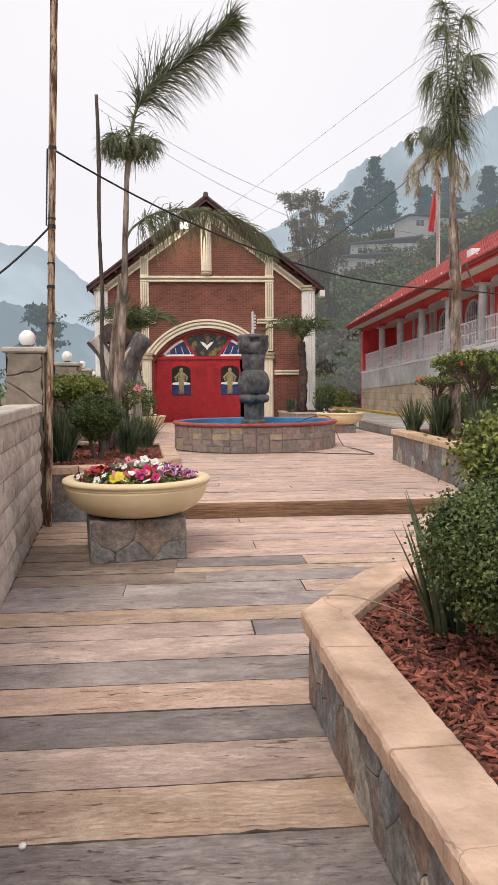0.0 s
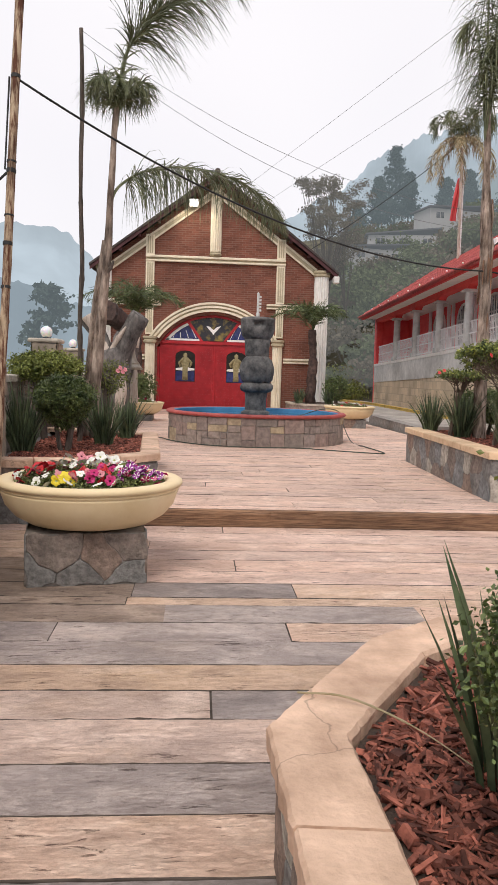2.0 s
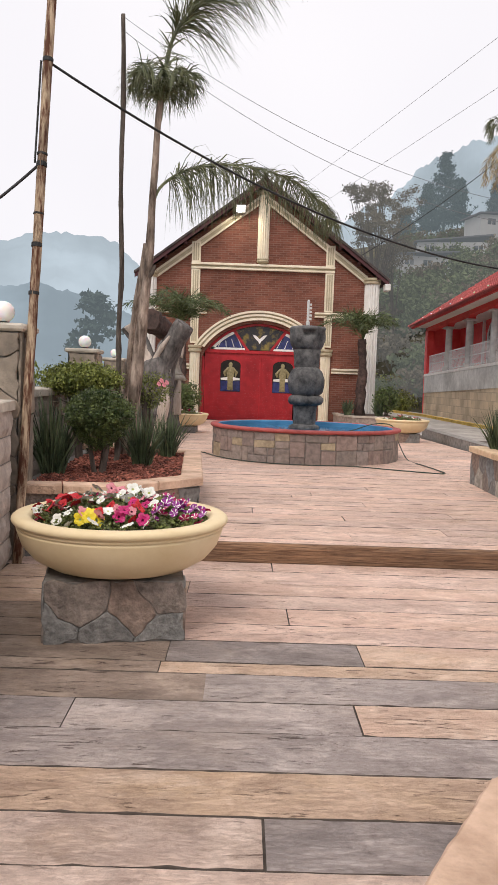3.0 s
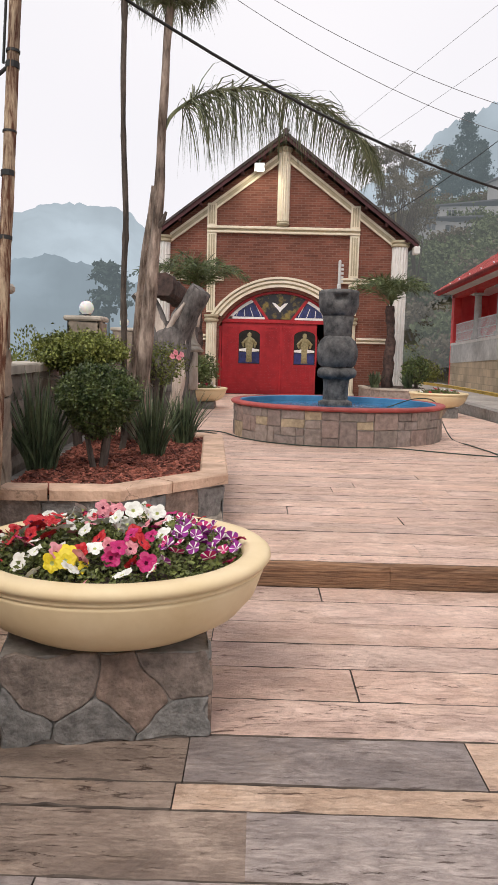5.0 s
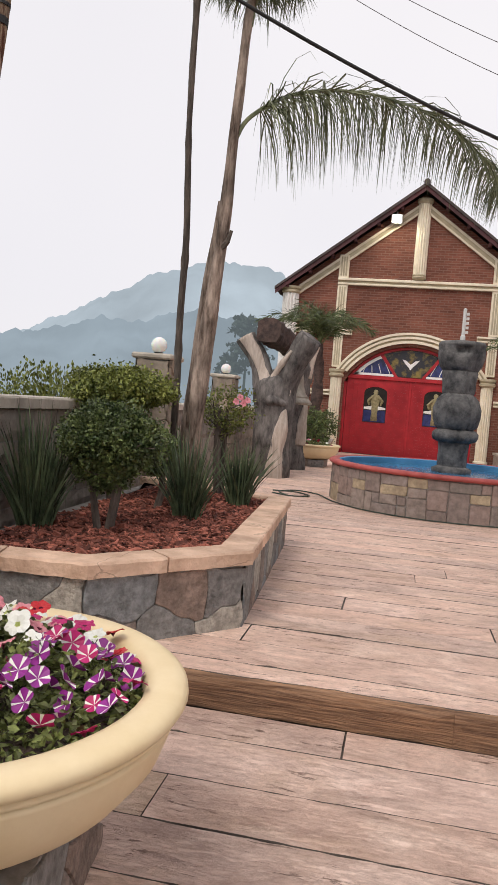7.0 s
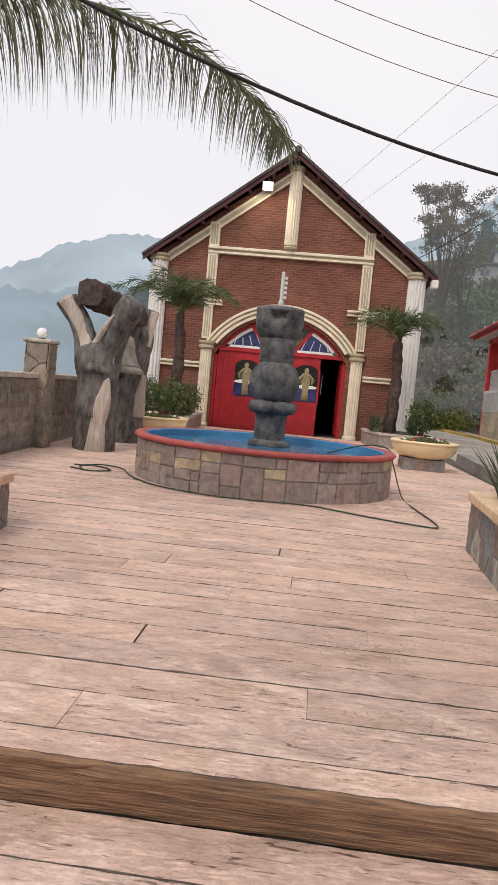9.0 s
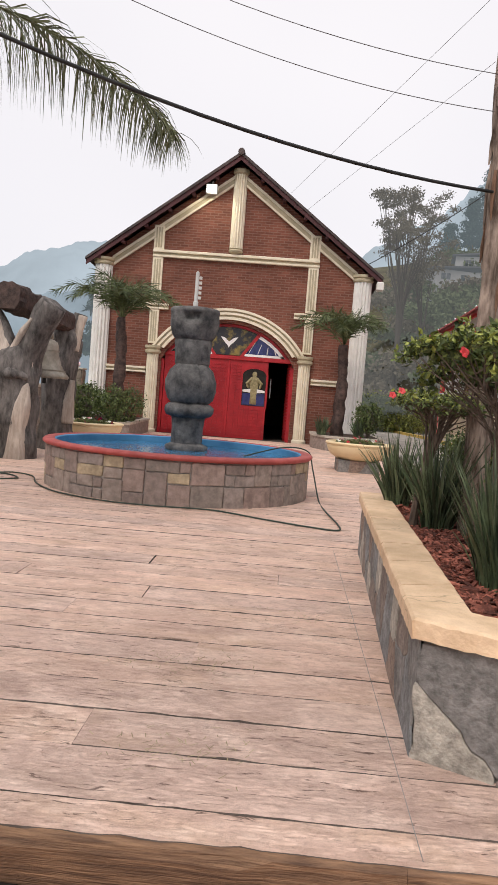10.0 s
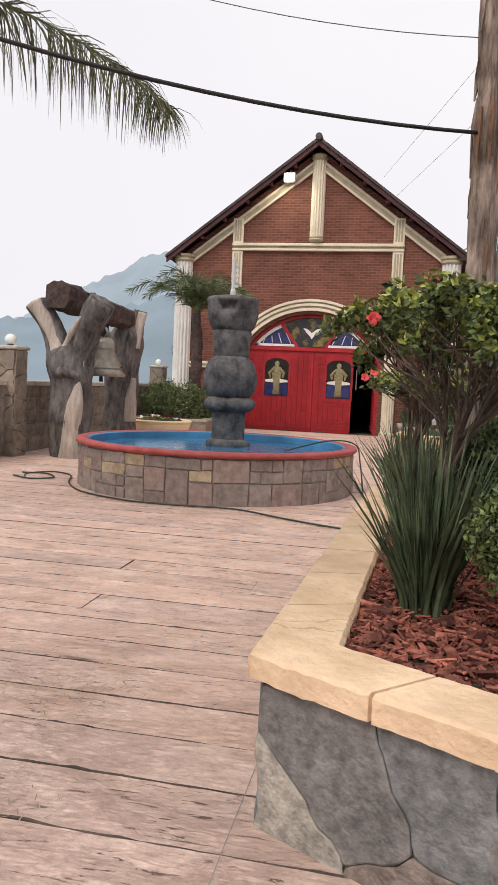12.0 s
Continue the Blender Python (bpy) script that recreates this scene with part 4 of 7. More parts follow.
for x in (-3.66, 4.16):
    part("column", fluted(x, FY - 0.06, 0.25, FZ, 5.0), M_white, church, "white fluted corner column")
    part("capital", lathe([(0.26, 4.98), (0.30, 5.02), (0.30, 5.07), (0.27, 5.09), (0.32, 5.13), (0.32, 5.20), (0.0, 5.21)], 28, (x, FY - 0.06)), M_olive, church, smooth=False)
    part("column_base", lathe([(0.30, FZ), (0.30, FZ + 0.14), (0.26, FZ + 0.2)], 28, (x, FY - 0.06)), M_white, church)
moulding(-2.2, 2.83, 5.34, 0.22)
for x in (-2.04, 2.66):
    pilaster(x, 0.31, 3.98, 5.34)
    pilaster(x, 0.31, 5.56, 6.28)
    pilaster(x, 0.28, 2.75, 3.78)
part("centre_column", fluted(0.285, FY - 0.02, 0.19, 5.72, 8.0), M_cream, church)
part("centre_column_base", lathe([(0.0, 5.57), (0.12, 5.57), (0.20, 5.62), (0.22, 5.66), (0.19, 5.70), (0.21, 5.73), (0.19, 5.76)], 24, (0.285, FY - 0.02)), M_olive, church)
part("centre_column_capital", lathe([(0.19, 7.9), (0.24, 7.95), (0.24, 8.06), (0.0, 8.08)], 24, (0.285, FY - 0.02)), M_olive, church)
moulding(-3.42, -1.62, 3.78, 0.18)
moulding(2.18, 3.92, 3.78, 0.18)
moulding(-3.42, -2.18, 1.84, 0.18)
moulding(2.84, 3.92, 1.84, 0.18)
for x in (-2.0, 2.62):
    part("door_column", fluted(x, FY - 0.04, 0.17, FZ + 0.12, 2.45), M_cream, church, "cream fluted half column")
    part("impost", lathe([(0.18, 2.42), (0.24, 2.47), (0.24, 2.53), (0.20, 2.56), (0.25, 2.61), (0.25, 2.68), (0, 2.69)], 24, (x, FY - 0.04)), M_olive, church)
    part("column_base", lathe([(0.22, FZ), (0.22, FZ + 0.1), (0.18, FZ + 0.13)], 24, (x, FY - 0.04)), M_cream, church)
for r0, r1, d, mt in ((2.30, 2.40, 0.03, M_brick), (2.40, 2.48, 0.12, M_cream), (2.48, 2.54, 0.08, M_olive), (2.54, 2.61, 0.14, M_cream), (2.61, 2.66, 0.10, M_olive), (2.66, 2.73, 0.17, M_cream)):
    a0 = math.asin((2.66 - ARC_Z) / r1)
    part("arch_band", slab_xz(arc(r1, a0, math.pi - a0, 30) + arc(r0, math.pi - a0, a0, 30), FY - d, FY + 0.003), mt, church)
# door: red frame, fanlight, two leaves, one narrow panel swung inwards
DY = FY + 0.16
door = part("door_frame", slab_xz([(CX - OPEN, FZ), (CX - OPEN, 2.32), (CX - OPEN + 0.09, 2.32), (CX - OPEN + 0.09, FZ)], DY - 0.05, DY + 0.07), M_doorred, church, "red painted double church door")
part("jamb", a_box(CX + OPEN - 0.09, CX + OPEN, DY - 0.05, DY + 0.07, FZ, 2.32), M_doorred, door)
part("transom", a_box(CX - OPEN + 0.09, CX + OPEN - 0.09, DY - 0.06, DY + 0.08, 2.44, 2.56, bevel=0.01), M_doorred, door)
part("arch_rim", slab_xz(arc(2.29, 0.58, math.pi - 0.58, 26) + arc(2.21, math.pi - 0.58, 0.58, 26), DY - 0.05, DY + 0.07), M_doorred, door)


def leaf(x0, x1, wx, parent, hinge=None):
    """A panelled leaf with an arched dark window and a raised figure-like relief in plain shapes."""
    z0, z1 = FZ + 0.02, 2.44
    lf = part("door_leaf", a_box(x0, x1, DY, DY + 0.05, z0, z1, bevel=0.006), M_doorred, parent)
    mesh = bmesh.new()
    cols = max(2, round((x1 - x0 - 0.1) / 0.16))
    rows = 22
    for j in range(rows):
        for i in range(cols):
            px, pz = x0 + 0.06 + (x1 - x0 - 0.12) * (i + 0.5) / cols, z0 + 0.08 + (z1 - z0 - 0.16) * (j + 0.5) / rows
            if wx is not None and abs(px - wx) < 0.47 and 1.0 < pz < 2.32:
                continue
            ww, hh = (x1 - x0 - 0.12) / cols * 0.40, (z1 - z0 - 0.16) / rows * 0.34
            box(mesh, px - ww, px + ww, DY - 0.032, DY + 0.002, pz - hh, pz + hh)
    part("panel_field", mesh, M_doorred, lf)
    if wx is not None:
        top = [(wx + 0.36 * math.cos(a), 2.02 + 0.19 * math.sin(a)) for a in np.linspace(0, math.pi, 13)]
        w = [(wx - 0.36, 1.08), (wx + 0.36, 1.08)] + top
        part("window_pane", slab_xz(w, DY - 0.012, DY + 0.0), M_dark, lf)
        inner = [(wx + 0.36 * math.cos(a), 2.02 + 0.19 * math.sin(a)) for a in np.linspace(math.pi, 0, 13)]
        outer = [(wx + 0.42 * math.cos(a), 2.02 + 0.25 * math.sin(a)) for a in np.linspace(0, math.pi, 13)]
        part("window_surround", slab_xz([(wx + 0.36, 1.08), (wx + 0.42, 1.02)] + outer + [(wx - 0.42, 1.02), (wx - 0.36, 1.08)] + inner, DY - 0.028, DY + 0.0), M_doorred, lf)
        part("blue_pane", slab_xz([(wx - 0.34, 1.10), (wx + 0.34, 1.10), (wx + 0.34, 1.46), (wx - 0.34, 1.46)], DY - 0.018, DY - 0.011), M_blueglass, lf)
        for s in (-1, 1):
            part("white_strip", slab_xz([(wx + s * 0.10, 1.48), (wx + s * 0.34, 1.50), (wx + s * 0.34, 1.56), (wx + s * 0.10, 1.60)], DY - 0.024, DY - 0.017), M_white, lf)
        bm = lathe([(0.0, 1.12), (0.12, 1.13), (0.10, 1.4), (0.14, 1.70), (0.17, 1.86), (0.12, 1.94), (0.05, 1.97), (0.075, 2.03), (0.06, 2.10), (0, 2.13)], 14, (wx, 0))
        for v in bm.verts:
            v.co.y = DY - 0.012 + v.co.y * 0.14
        part("relief", bm, M_gilt, lf, "gold-olive plain relief", smooth=True)
        for s in (-1, 1):
            part("relief_side", tube([(wx + s * 0.11, DY - 0.02, 1.88), (wx + s * 0.22, DY - 0.022, 1.76), (wx + s * 0.18, DY - 0.02, 1.62)], [0.05, 0.055, 0.03], 6), M_gilt, lf)
    return lf


leaf(CX - OPEN + 0.10, 0.30, -0.72, door)
leaf(0.38, 1.54, 1.14, door)
part("mullion", a_box(0.30, 0.38, DY - 0.03, DY + 0.06, FZ, 2.44, bevel=0.008), M_doorred, door)
swung = leaf(-0.62, 0.0, None, door)
swung.matrix_local = pose(CX + OPEN - 0.1, DY + 0.05, 0, 0, 0, -82) @ Matrix.Translation((0, -DY, 0))
notice = part("notice", a_box(0, 0.02, 0, 0.25, 1.35, 1.95), M_whitepaint, door, "pale paper notice")
notice.location = (1.62, DY + 0.42, 0)
# fanlight panes
for s in (-1, 1):
    pane = [(CX + s * 0.42, 2.58), (CX + s * 1.74, 2.58)] + [(CX + s * 2.19 * math.cos(a), ARC_Z + 2.19 * math.sin(a)) for a in np.linspace(0.68, 1.16, 9)]
    part("fanlight_pane", slab_xz(pane, DY + 0.0, DY + 0.02), M_blueglass, door, "dark blue leaded glass")
    part("fanlight_bar", slab_xz([(CX + s * 0.36, 2.56), (CX + s * 0.46, 2.56), (CX + s * 0.98, 3.24), (CX + s * 0.86, 3.26)], DY - 0.04, DY + 0.04), M_doorred, door)
    part("white_frame", a_box(*sorted((CX + s * 0.50, CX + s * 1.76)), DY - 0.035, DY + 0.03, 2.57, 2.64), M_whitepaint, door)
    rim = [(CX + s * 2.20 * math.cos(a), ARC_Z + 2.20 * math.sin(a)) for a in np.linspace(0.66, 1.14, 10)] + [(CX + s * 2.11 * math.cos(a), ARC_Z + 2.11 * math.sin(a)) for a in np.linspace(1.14, 0.70, 10)]
    part("white_frame", slab_xz(rim, DY - 0.035, DY + 0.03), M_whitepaint, door)
    for k in range(4):
        part("leading", tube([(CX + s * (0.62 + 0.28 * k), DY - 0.006, 2.66), (CX + s * (0.80 + 0.2 * k), DY - 0.006, 3.02 - 0.07 * k)], 0.012, 5), M_whitepaint, door)
centre = [(CX - 0.40, 2.58), (CX + 0.40, 2.58)] + [(CX + 2.2 * math.cos(a), ARC_Z + 2.2 * math.sin(a)) for a in np.linspace(1.17, math.pi - 1.17, 9)]
part("fanlight_pane", slab_xz(centre, DY + 0.0, DY + 0.02), M_yellglass, door, "amber and dark stained glass")
bm = bmesh.new()
for s in (-1, 1):
    vs = [bm.verts.new(c) for c in ((CX, DY - 0.008, 2.98), (CX + s * 0.14, DY - 0.012, 3.10), (CX + s * 0.27, DY - 0.008, 3.13), (CX + s * 0.17, DY - 0.008, 3.0), (CX + s * 0.05, DY - 0.02, 2.88), (CX, DY - 0.02, 2.80))]
    bm.faces.new(vs)
part("white_bird_shape", bm, M_whitepaint, door)
# flood lamp under the rake
lamp = thing("flood_lamp", "lit white flood lamp on the church gable", "lamp")
part("housing", a_box(-0.70, -0.36, FY - 0.42, FY - 0.28, 7.22, 7.50, bevel=0.02), M_greycol, lamp)
part("glass", a_box(-0.67, -0.39, FY - 0.435, FY - 0.421, 7.25, 7.47), M_lamp, lamp)
part("bracket", tube([(-0.53, FY - 0.3, 7.48), (-0.53, FY - 0.2, 7.62), (-0.53, FY, 7.65)], 0.02, 6), M_greycol, lamp)
ld = bpy.data.lights.new("flood", "SPOT")
ld.energy, ld.spot_size, ld.color, ld.shadow_soft_size = 60, radians(120), (1, 0.9, 0.7), 0.12
lo = new("flood_light", ld)
lo.matrix_world = look((-0.53, FY - 0.5, 7.32), (-0.45, FY + 0.1, 6.6))

# ------------------------------------------------------------------ red arcaded building

BX, BY0, BY1 = 9.42, 12.0, 41.0
FLOOR_Z = 2.60
redb = thing("municipal_building", "long red arcaded building on a rough stone base", "building")
part("base_wall", a_box(BX - 0.02, BX + 0.35, BY0, BY1, -0.6, FLOOR_Z), M_basestone, redb, "rough beige stone base")
part("base_band", a_box(BX - 0.045, BX - 0.021, BY0, BY1, 1.72, FLOOR_Z - 0.003, bevel=0.004), M_greycol, redb, "grey weathered concrete band")
part("gallery_floor", a_box(BX - 0.06, BX + 3.0, BY0, BY1, FLOOR_Z, FLOOR_Z + 0.12), M_white, redb)
part("back_wall", a_box(BX + 1.75, BX + 2.05, BY0, BY1, FLOOR_Z + 0.12, 6.0), M_redwall, redb, "coral red gallery wall")
part("end_wall", a_box(BX, BX + 7.5, BY1 - 0.02, BY1 + 0.3, -0.6, 5.8), M_redwall, redb)
part("end_wall", a_box(BX + 2.05, BX + 7.5, BY0, BY0 + 0.3, -0.6, 5.8), M_redwall, redb)
part("gallery_ceiling", a_box(BX - 0.7, BX + 1.75, BY0, BY1, 5.16, 5.22), M_white, redb)
part("beam", a_box(BX - 0.05, BX + 0.30, BY0, BY1, 4.97, 5.16, bevel=0.01), M_redtrim, redb)
part("eave_beam", a_box(BX - 0.78, BX - 0.66, BY0, BY1 + 0.3, 5.12, 5.26, bevel=0.01), M_redtrim, redb)
part("corner_post", a_box(BX - 0.05, BX + 0.32, BY1 - 0.35, BY1, FLOOR_Z, 5.16, bevel=0.01), M_redtrim, redb)
COLS = [23.9 + 3.3 * k for k in range(-3, 5)]
for y in COLS:
    col = part("column", lathe([(0.17, FLOOR_Z + 0.3), (0.165, 3.9), (0.15, 4.70), (0.15, 4.72)], 18, (BX + 0.12, y)), M_greycol, redb, "grey stone column", smooth=True)
    part("plinth", a_box(BX - 0.08, BX + 0.32, y - 0.2, y + 0.2, FLOOR_Z + 0.12, FLOOR_Z + 0.32, bevel=0.015), M_greycol, col)
    part("capital", a_box(BX - 0.12, BX + 0.36, y - 0.24, y + 0.24, 4.72, 4.82, bevel=0.02), M_greycol, col)
    br = part("bracket", slab_xz([(-0.2, 4.82), (0.2, 4.82), (0.23, 4.90), (0.36, 4.95), (0.6, 4.98), (-0.6, 4.98), (-0.36, 4.95), (-0.23, 4.90)], -0.16, 0.16), M_redtrim, col)
    br.matrix_local = pose(BX + 0.13, y, 0, 0, 0, 90)
for k, y in enumerate(COLS[:-1]):
    y0, y1 = y + 0.2, COLS[k + 1] - 0.2
    bm = bmesh.new()
    for z in (FLOOR_Z + 0.22, FLOOR_Z + 0.62, FLOOR_Z + 1.05):
        box(bm, BX + 0.09, BX + 0.13, y0, y1, z - 0.02, z + 0.02)
    q = y0 + 0.06
    while q < y1:
        box(bm, BX + 0.10, BX + 0.12, q - 0.015, q + 0.015, FLOOR_Z + 0.14, FLOOR_Z + 1.05)
        q += 0.13
    part("railing", bm, M_whitepaint, redb, "white painted bar railing")
y0 = COLS[-1] + 0.2
bm = bmesh.new()
for z in (FLOOR_Z + 0.22, FLOOR_Z + 0.62, FLOOR_Z + 1.05):
    box(bm, BX + 0.09, BX + 0.13, y0, BY1 - 0.3, z - 0.02, z + 0.02)
q = y0 + 0.06
while q < BY1 - 0.35:
    box(bm, BX + 0.10, BX + 0.12, q - 0.015, q + 0.015, FLOOR_Z + 0.14, FLOOR_Z + 1.05)
    q += 0.13
part("railing", bm, M_whitepaint, redb)


def slab_yz(outline, x0, x1):
    bm = slab_xz(outline, x0, x1)
    for v in bm.verts:
        v.co = Vector((v.co.y, v.co.x, v.co.z))
    bmesh.ops.recalc_face_normals(bm, faces=bm.faces)
    return bm


for k in range(7):
    y = COLS[k] + 1.67
    w = 0.75
    head = [(y + w * math.cos(a), 4.3 + 0.62 * math.sin(a)) for a in np.linspace(0, math.pi, 13)]
    win = part("window", slab_yz([(y - w, 3.1), (y + w, 3.1)] + head, BX + 1.735, BX + 1.7502), M_windowdark, redb)
    bm = bmesh.new()
    for i in range(-3, 4):
        box(bm, BX + 1.70, BX + 1.73, y + i * w / 3.2 - 0.022, y + i * w / 3.2 + 0.022, 3.1, 4.3 + 0.6 * math.sqrt(max(0, 1 - (i / 3.2) ** 2)))
    for z in (3.13, 3.5, 3.9, 4.3):
        box(bm, BX + 1.70, BX + 1.732, y - w, y + w, z - 0.022, z + 0.022)
    part("window_grille", bm, M_whitepaint, win)
    rimo = [(y + (w + 0.09) * math.cos(a), 4.3 + 0.72 * math.sin(a)) for a in np.linspace(0, math.pi, 13)]
    part("window_frame", slab_yz([(y + w, 3.05), (y + w + 0.09, 3.05)] + rimo + [(y - w - 0.09, 3.05), (y - w, 3.05)] + list(reversed(head)), BX + 1.69, BX + 1.750), M_whitepaint, win)
    for s in (-1, 1):
        part("white_pilaster", a_box(BX + 1.65, BX + 1.75, y + s * 1.35 - 0.1, y + s * 1.35 + 0.1, FLOOR_Z + 0.1, 5.16), M_whitepaint, redb)
# tiled roof in barrel courses
bm = bmesh.new()
ny = int((BY1 + 0.6 - BY0) / 0.22)
courses = 13
for c in range(courses):
    xa, xb = BX - 0.95 + (BX + 3.6 - BX + 0.95) * c / courses, BX - 0.95 + (4.55) * (c + 1) / courses + 0.06
    za, zb = 5.24 + 0.66 * (xa - BX + 0.95) + 0.035, 5.24 + 0.66 * (xb - BX + 0.95)
    prev = None
    for i in range(ny * 4 + 1):
        y = BY0 + i * 0.055
        h = 0.035 * abs(math.sin(math.pi * i / 4))
        now = (bm.verts.new((xa, y, za + h)), bm.verts.new((xb, y, zb + h)), bm.verts.new((xa, y, za - 0.05)))
        if prev:
            bm.faces.new((prev[0], prev[1], now[1], now[0]))
            bm.faces.new((prev[2], prev[0], now[0], now[2]))
        prev = now
part("roof", bm, M_tile, redb, "red barrel tile roof")
part("roof_deck", slab_xz([(BX - 0.9, 5.24), (BX + 3.6, 8.20), (BX + 7.8, 5.6), (BX + 7.8, 5.5), (BX + 3.6, 8.08), (BX - 0.9, 5.14)], BY0, BY1 + 0.35), M_tile, redb)
part("roof_box", a_box(BX - 0.2, BX + 0.15, 24.2, 24.6, 5.72, 6.05, bevel=0.02), M_whitepaint, redb)
redb.matrix_world = Matrix.Translation((0, 23.9, 0)) @ Matrix.Rotation(radians(-1.76), 4, "X") @ Matrix.Translation((0, -23.9, 0))
road = part("road", a_box(4.9, BX, 13, 60, -0.05, 0.10), M_asphalt)
tagged(road, "grey concrete lane beside the red building", "road", kind="structure")
for name, pts, w, z0, z1, mt, lab in (("kerb", ((4.55, 12.5), (4.6, 17.6), (4.72, 21.7)), 0.25, -0.02, 0.34, M_mortar, "low grey stone kerb beside the lane"),
                                      ("kerb", ((8.15, 25.0), (8.28, 36.5), (7.65, 42.4), (7.1, 46.0)), 0.2, 0.0, 0.21, M_yellow, "yellow painted kerb along the lane")):
    k = thing(name, lab, "kerb")
    k["kind"] = "structure"
    slabs(k, pts, -w, z0, z1, 1.2, 5, mt, "kerb_stone")

# ------------------------------------------------------------------ perimeter wall, posts with globes

WALL = [(-1.05, -4.0), (-1.36, 0.5), (-1.70, 3.9), (-2.00, 6.85)]


def block_wall(parent, p0, p1, z0, z1, course, lengths, seed, material, thick):
    """A coursed wall: mortar core with separate proud blocks on its right-hand face."""
    rng = random.Random(seed)
    a, b = Vector(p0), Vector(p1)
    L = (b - a).length
    m = Matrix.Translation((a.x, a.y, 0)) @ Matrix.Rotation(math.atan2(b.y - a.y, b.x - a.x), 4, "Z")
    part("wall_core", a_box(0, L, 0.0, thick, z0, z1, m=m), M_mortar, parent)
    rows = round((z1 - z0) / course)
    h = (z1 - z0) / rows
    shapes = {}
    for r in range(rows):
        x = -rng.uniform(0, lengths[0])
        while x < L:
            l = rng.choice(lengths)
            x0, x1 = max(0, x), min(L, x + l)
            x += l
            if x1 - x0 < 0.06:
                continue
            key = round(x1 - x0, 2)
            if key not in shapes:
                bm = bmesh.new()
                nx_, nz_ = 4, 3
                g = [[bm.verts.new((0.005 + (key - 0.01) * i / nx_, -(0.012 + rng.uniform(0.0, 0.022)) if 0 < i < nx_ and 0 < j < nz_ else -0.006, 0.005 + (h - 0.01) * j / nz_)) for i in range(nx_ + 1)] for j in range(nz_ + 1)]
                for j in range(nz_):
                    for i in range(nx_):
                        bm.faces.new((g[j][i], g[j][i + 1], g[j + 1][i + 1], g[j + 1][i]))
                edge = [g[0][i] for i in range(nx_ + 1)] + [g[j][nx_] for j in range(1, nz_ + 1)] + [g[nz_][i] for i in range(nx_ - 1, -1, -1)] + [g[j][0] for j in range(nz_ - 1, 0, -1)]
                back = [bm.verts.new((v.co.x, 0.01, v.co.z)) for v in edge]
                for i in range(len(edge)):
                    k2 = (i + 1) % len(edge)
                    bm.faces.new((edge[k2], edge[i], back[i], back[k2]))
                shapes[key] = mesh_of("block", bm, material)
            ob = part("block", shapes[key], material, parent)
            ob.matrix_local = m @ Matrix.Translation((x0, rng.uniform(-0.004, 0.004), z0 + r * h))


def wall_run(name, label, line, z0, z1, course, lengths, material, seed):
    w = thing(name, label, "wall")
    w["kind"] = "structure"
    for i, (p, q) in enumerate(zip(line, line[1:])):
        block_wall(w, p, q, z0, z1, course, lengths, seed + i, material, 0.22)
    slabs(w, [(x + 0.04, y) for x, y in line], 0.32, z1, z1 + 0.075, 0.9, seed, M_wallcap, "wall_cap")
    return w


# the wall's inner face looks to the plaza: run it from far to near so that its right hand is inside
wall_run("wall_west", "beige split-face block wall with a concrete cap", list(WALL), 0.0, 1.16, 0.195, (0.3, 0.38, 0.46), M_block, 11)
FAR = [(-2.20, 7.35), (-2.42, 11.2), (-2.80, 16.0), (-3.72, 25.9), (-3.75, 27.7)]
wall_run("wall_north_west", "grey-brown coursed stone wall with a dark cap", list(FAR), -0.05, 1.22, 0.21, (0.7, 0.95, 1.2), M_blockdark, 31)


def globe_post(x, y, w, z, label, seed, rz=0):
    p = thing("lamp_post", label, "lamp post", "stone posts with globes")
    part("core", a_box(x - w / 2 + 0.02, x + w / 2 - 0.02, y - w / 2 + 0.02, y + w / 2 - 0.02, -0.05, z), M_mortar, p)
    c = [(x - w / 2, y - w / 2), (x + w / 2, y - w / 2), (x + w / 2, y + w / 2), (x - w / 2, y + w / 2)]
    for i in range(4):
        if i in (0, 1):
            flagstones(p, c[i], c[(i + 1) % 4], -0.02, z, 0.27, seed + i, M_flagw, 0.016, 0.006)
        else:
            part("facing", slab_face(c[i], c[(i + 1) % 4], -0.02, z), M_flagw, p)
    part("post_cap", a_box(x - w / 2 - 0.04, x + w / 2 + 0.04, y - w / 2 - 0.04, y + w / 2 + 0.04, z, z + 0.06, bevel=0.018), M_wallcap, p)
    part("lamp_foot", lathe([(0.05, z + 0.06), (0.05, z + 0.075), (0.035, z + 0.085)], 16, (x, y)), M_tape, p)
    bm = bmesh.new()
    bmesh.ops.create_uvsphere(bm, u_segments=24, v_segments=14, radius=0.085, matrix=Matrix.Translation((x, y, z + 0.155)))
    part("globe", bm, M_globe, p, "white opal glass globe", smooth=True)


def slab_face(p0, p1, z0, z1):
    bm = bmesh.new()
    vs = [bm.verts.new((*p, z)) for p, z in ((p0, z0), (p1, z0), (p1, z1), (p0, z1))]
    bm.faces.new(vs)
    return bm


globe_post(-2.13, 7.08, 0.36, 1.75, "beige flagstone post with a white globe lamp", 50)
globe_post(-2.40, 11.35, 0.36, 1.74, "beige flagstone post with a white globe lamp", 60)
globe_post(-2.82, 16.15, 0.36, 1.76, "beige flagstone post with a white globe lamp", 70)
globe_post(-3.76, 25.9, 0.36, 1.74, "beige flagstone post with a white globe lamp", 80)

# ------------------------------------------------------------------ raised beds


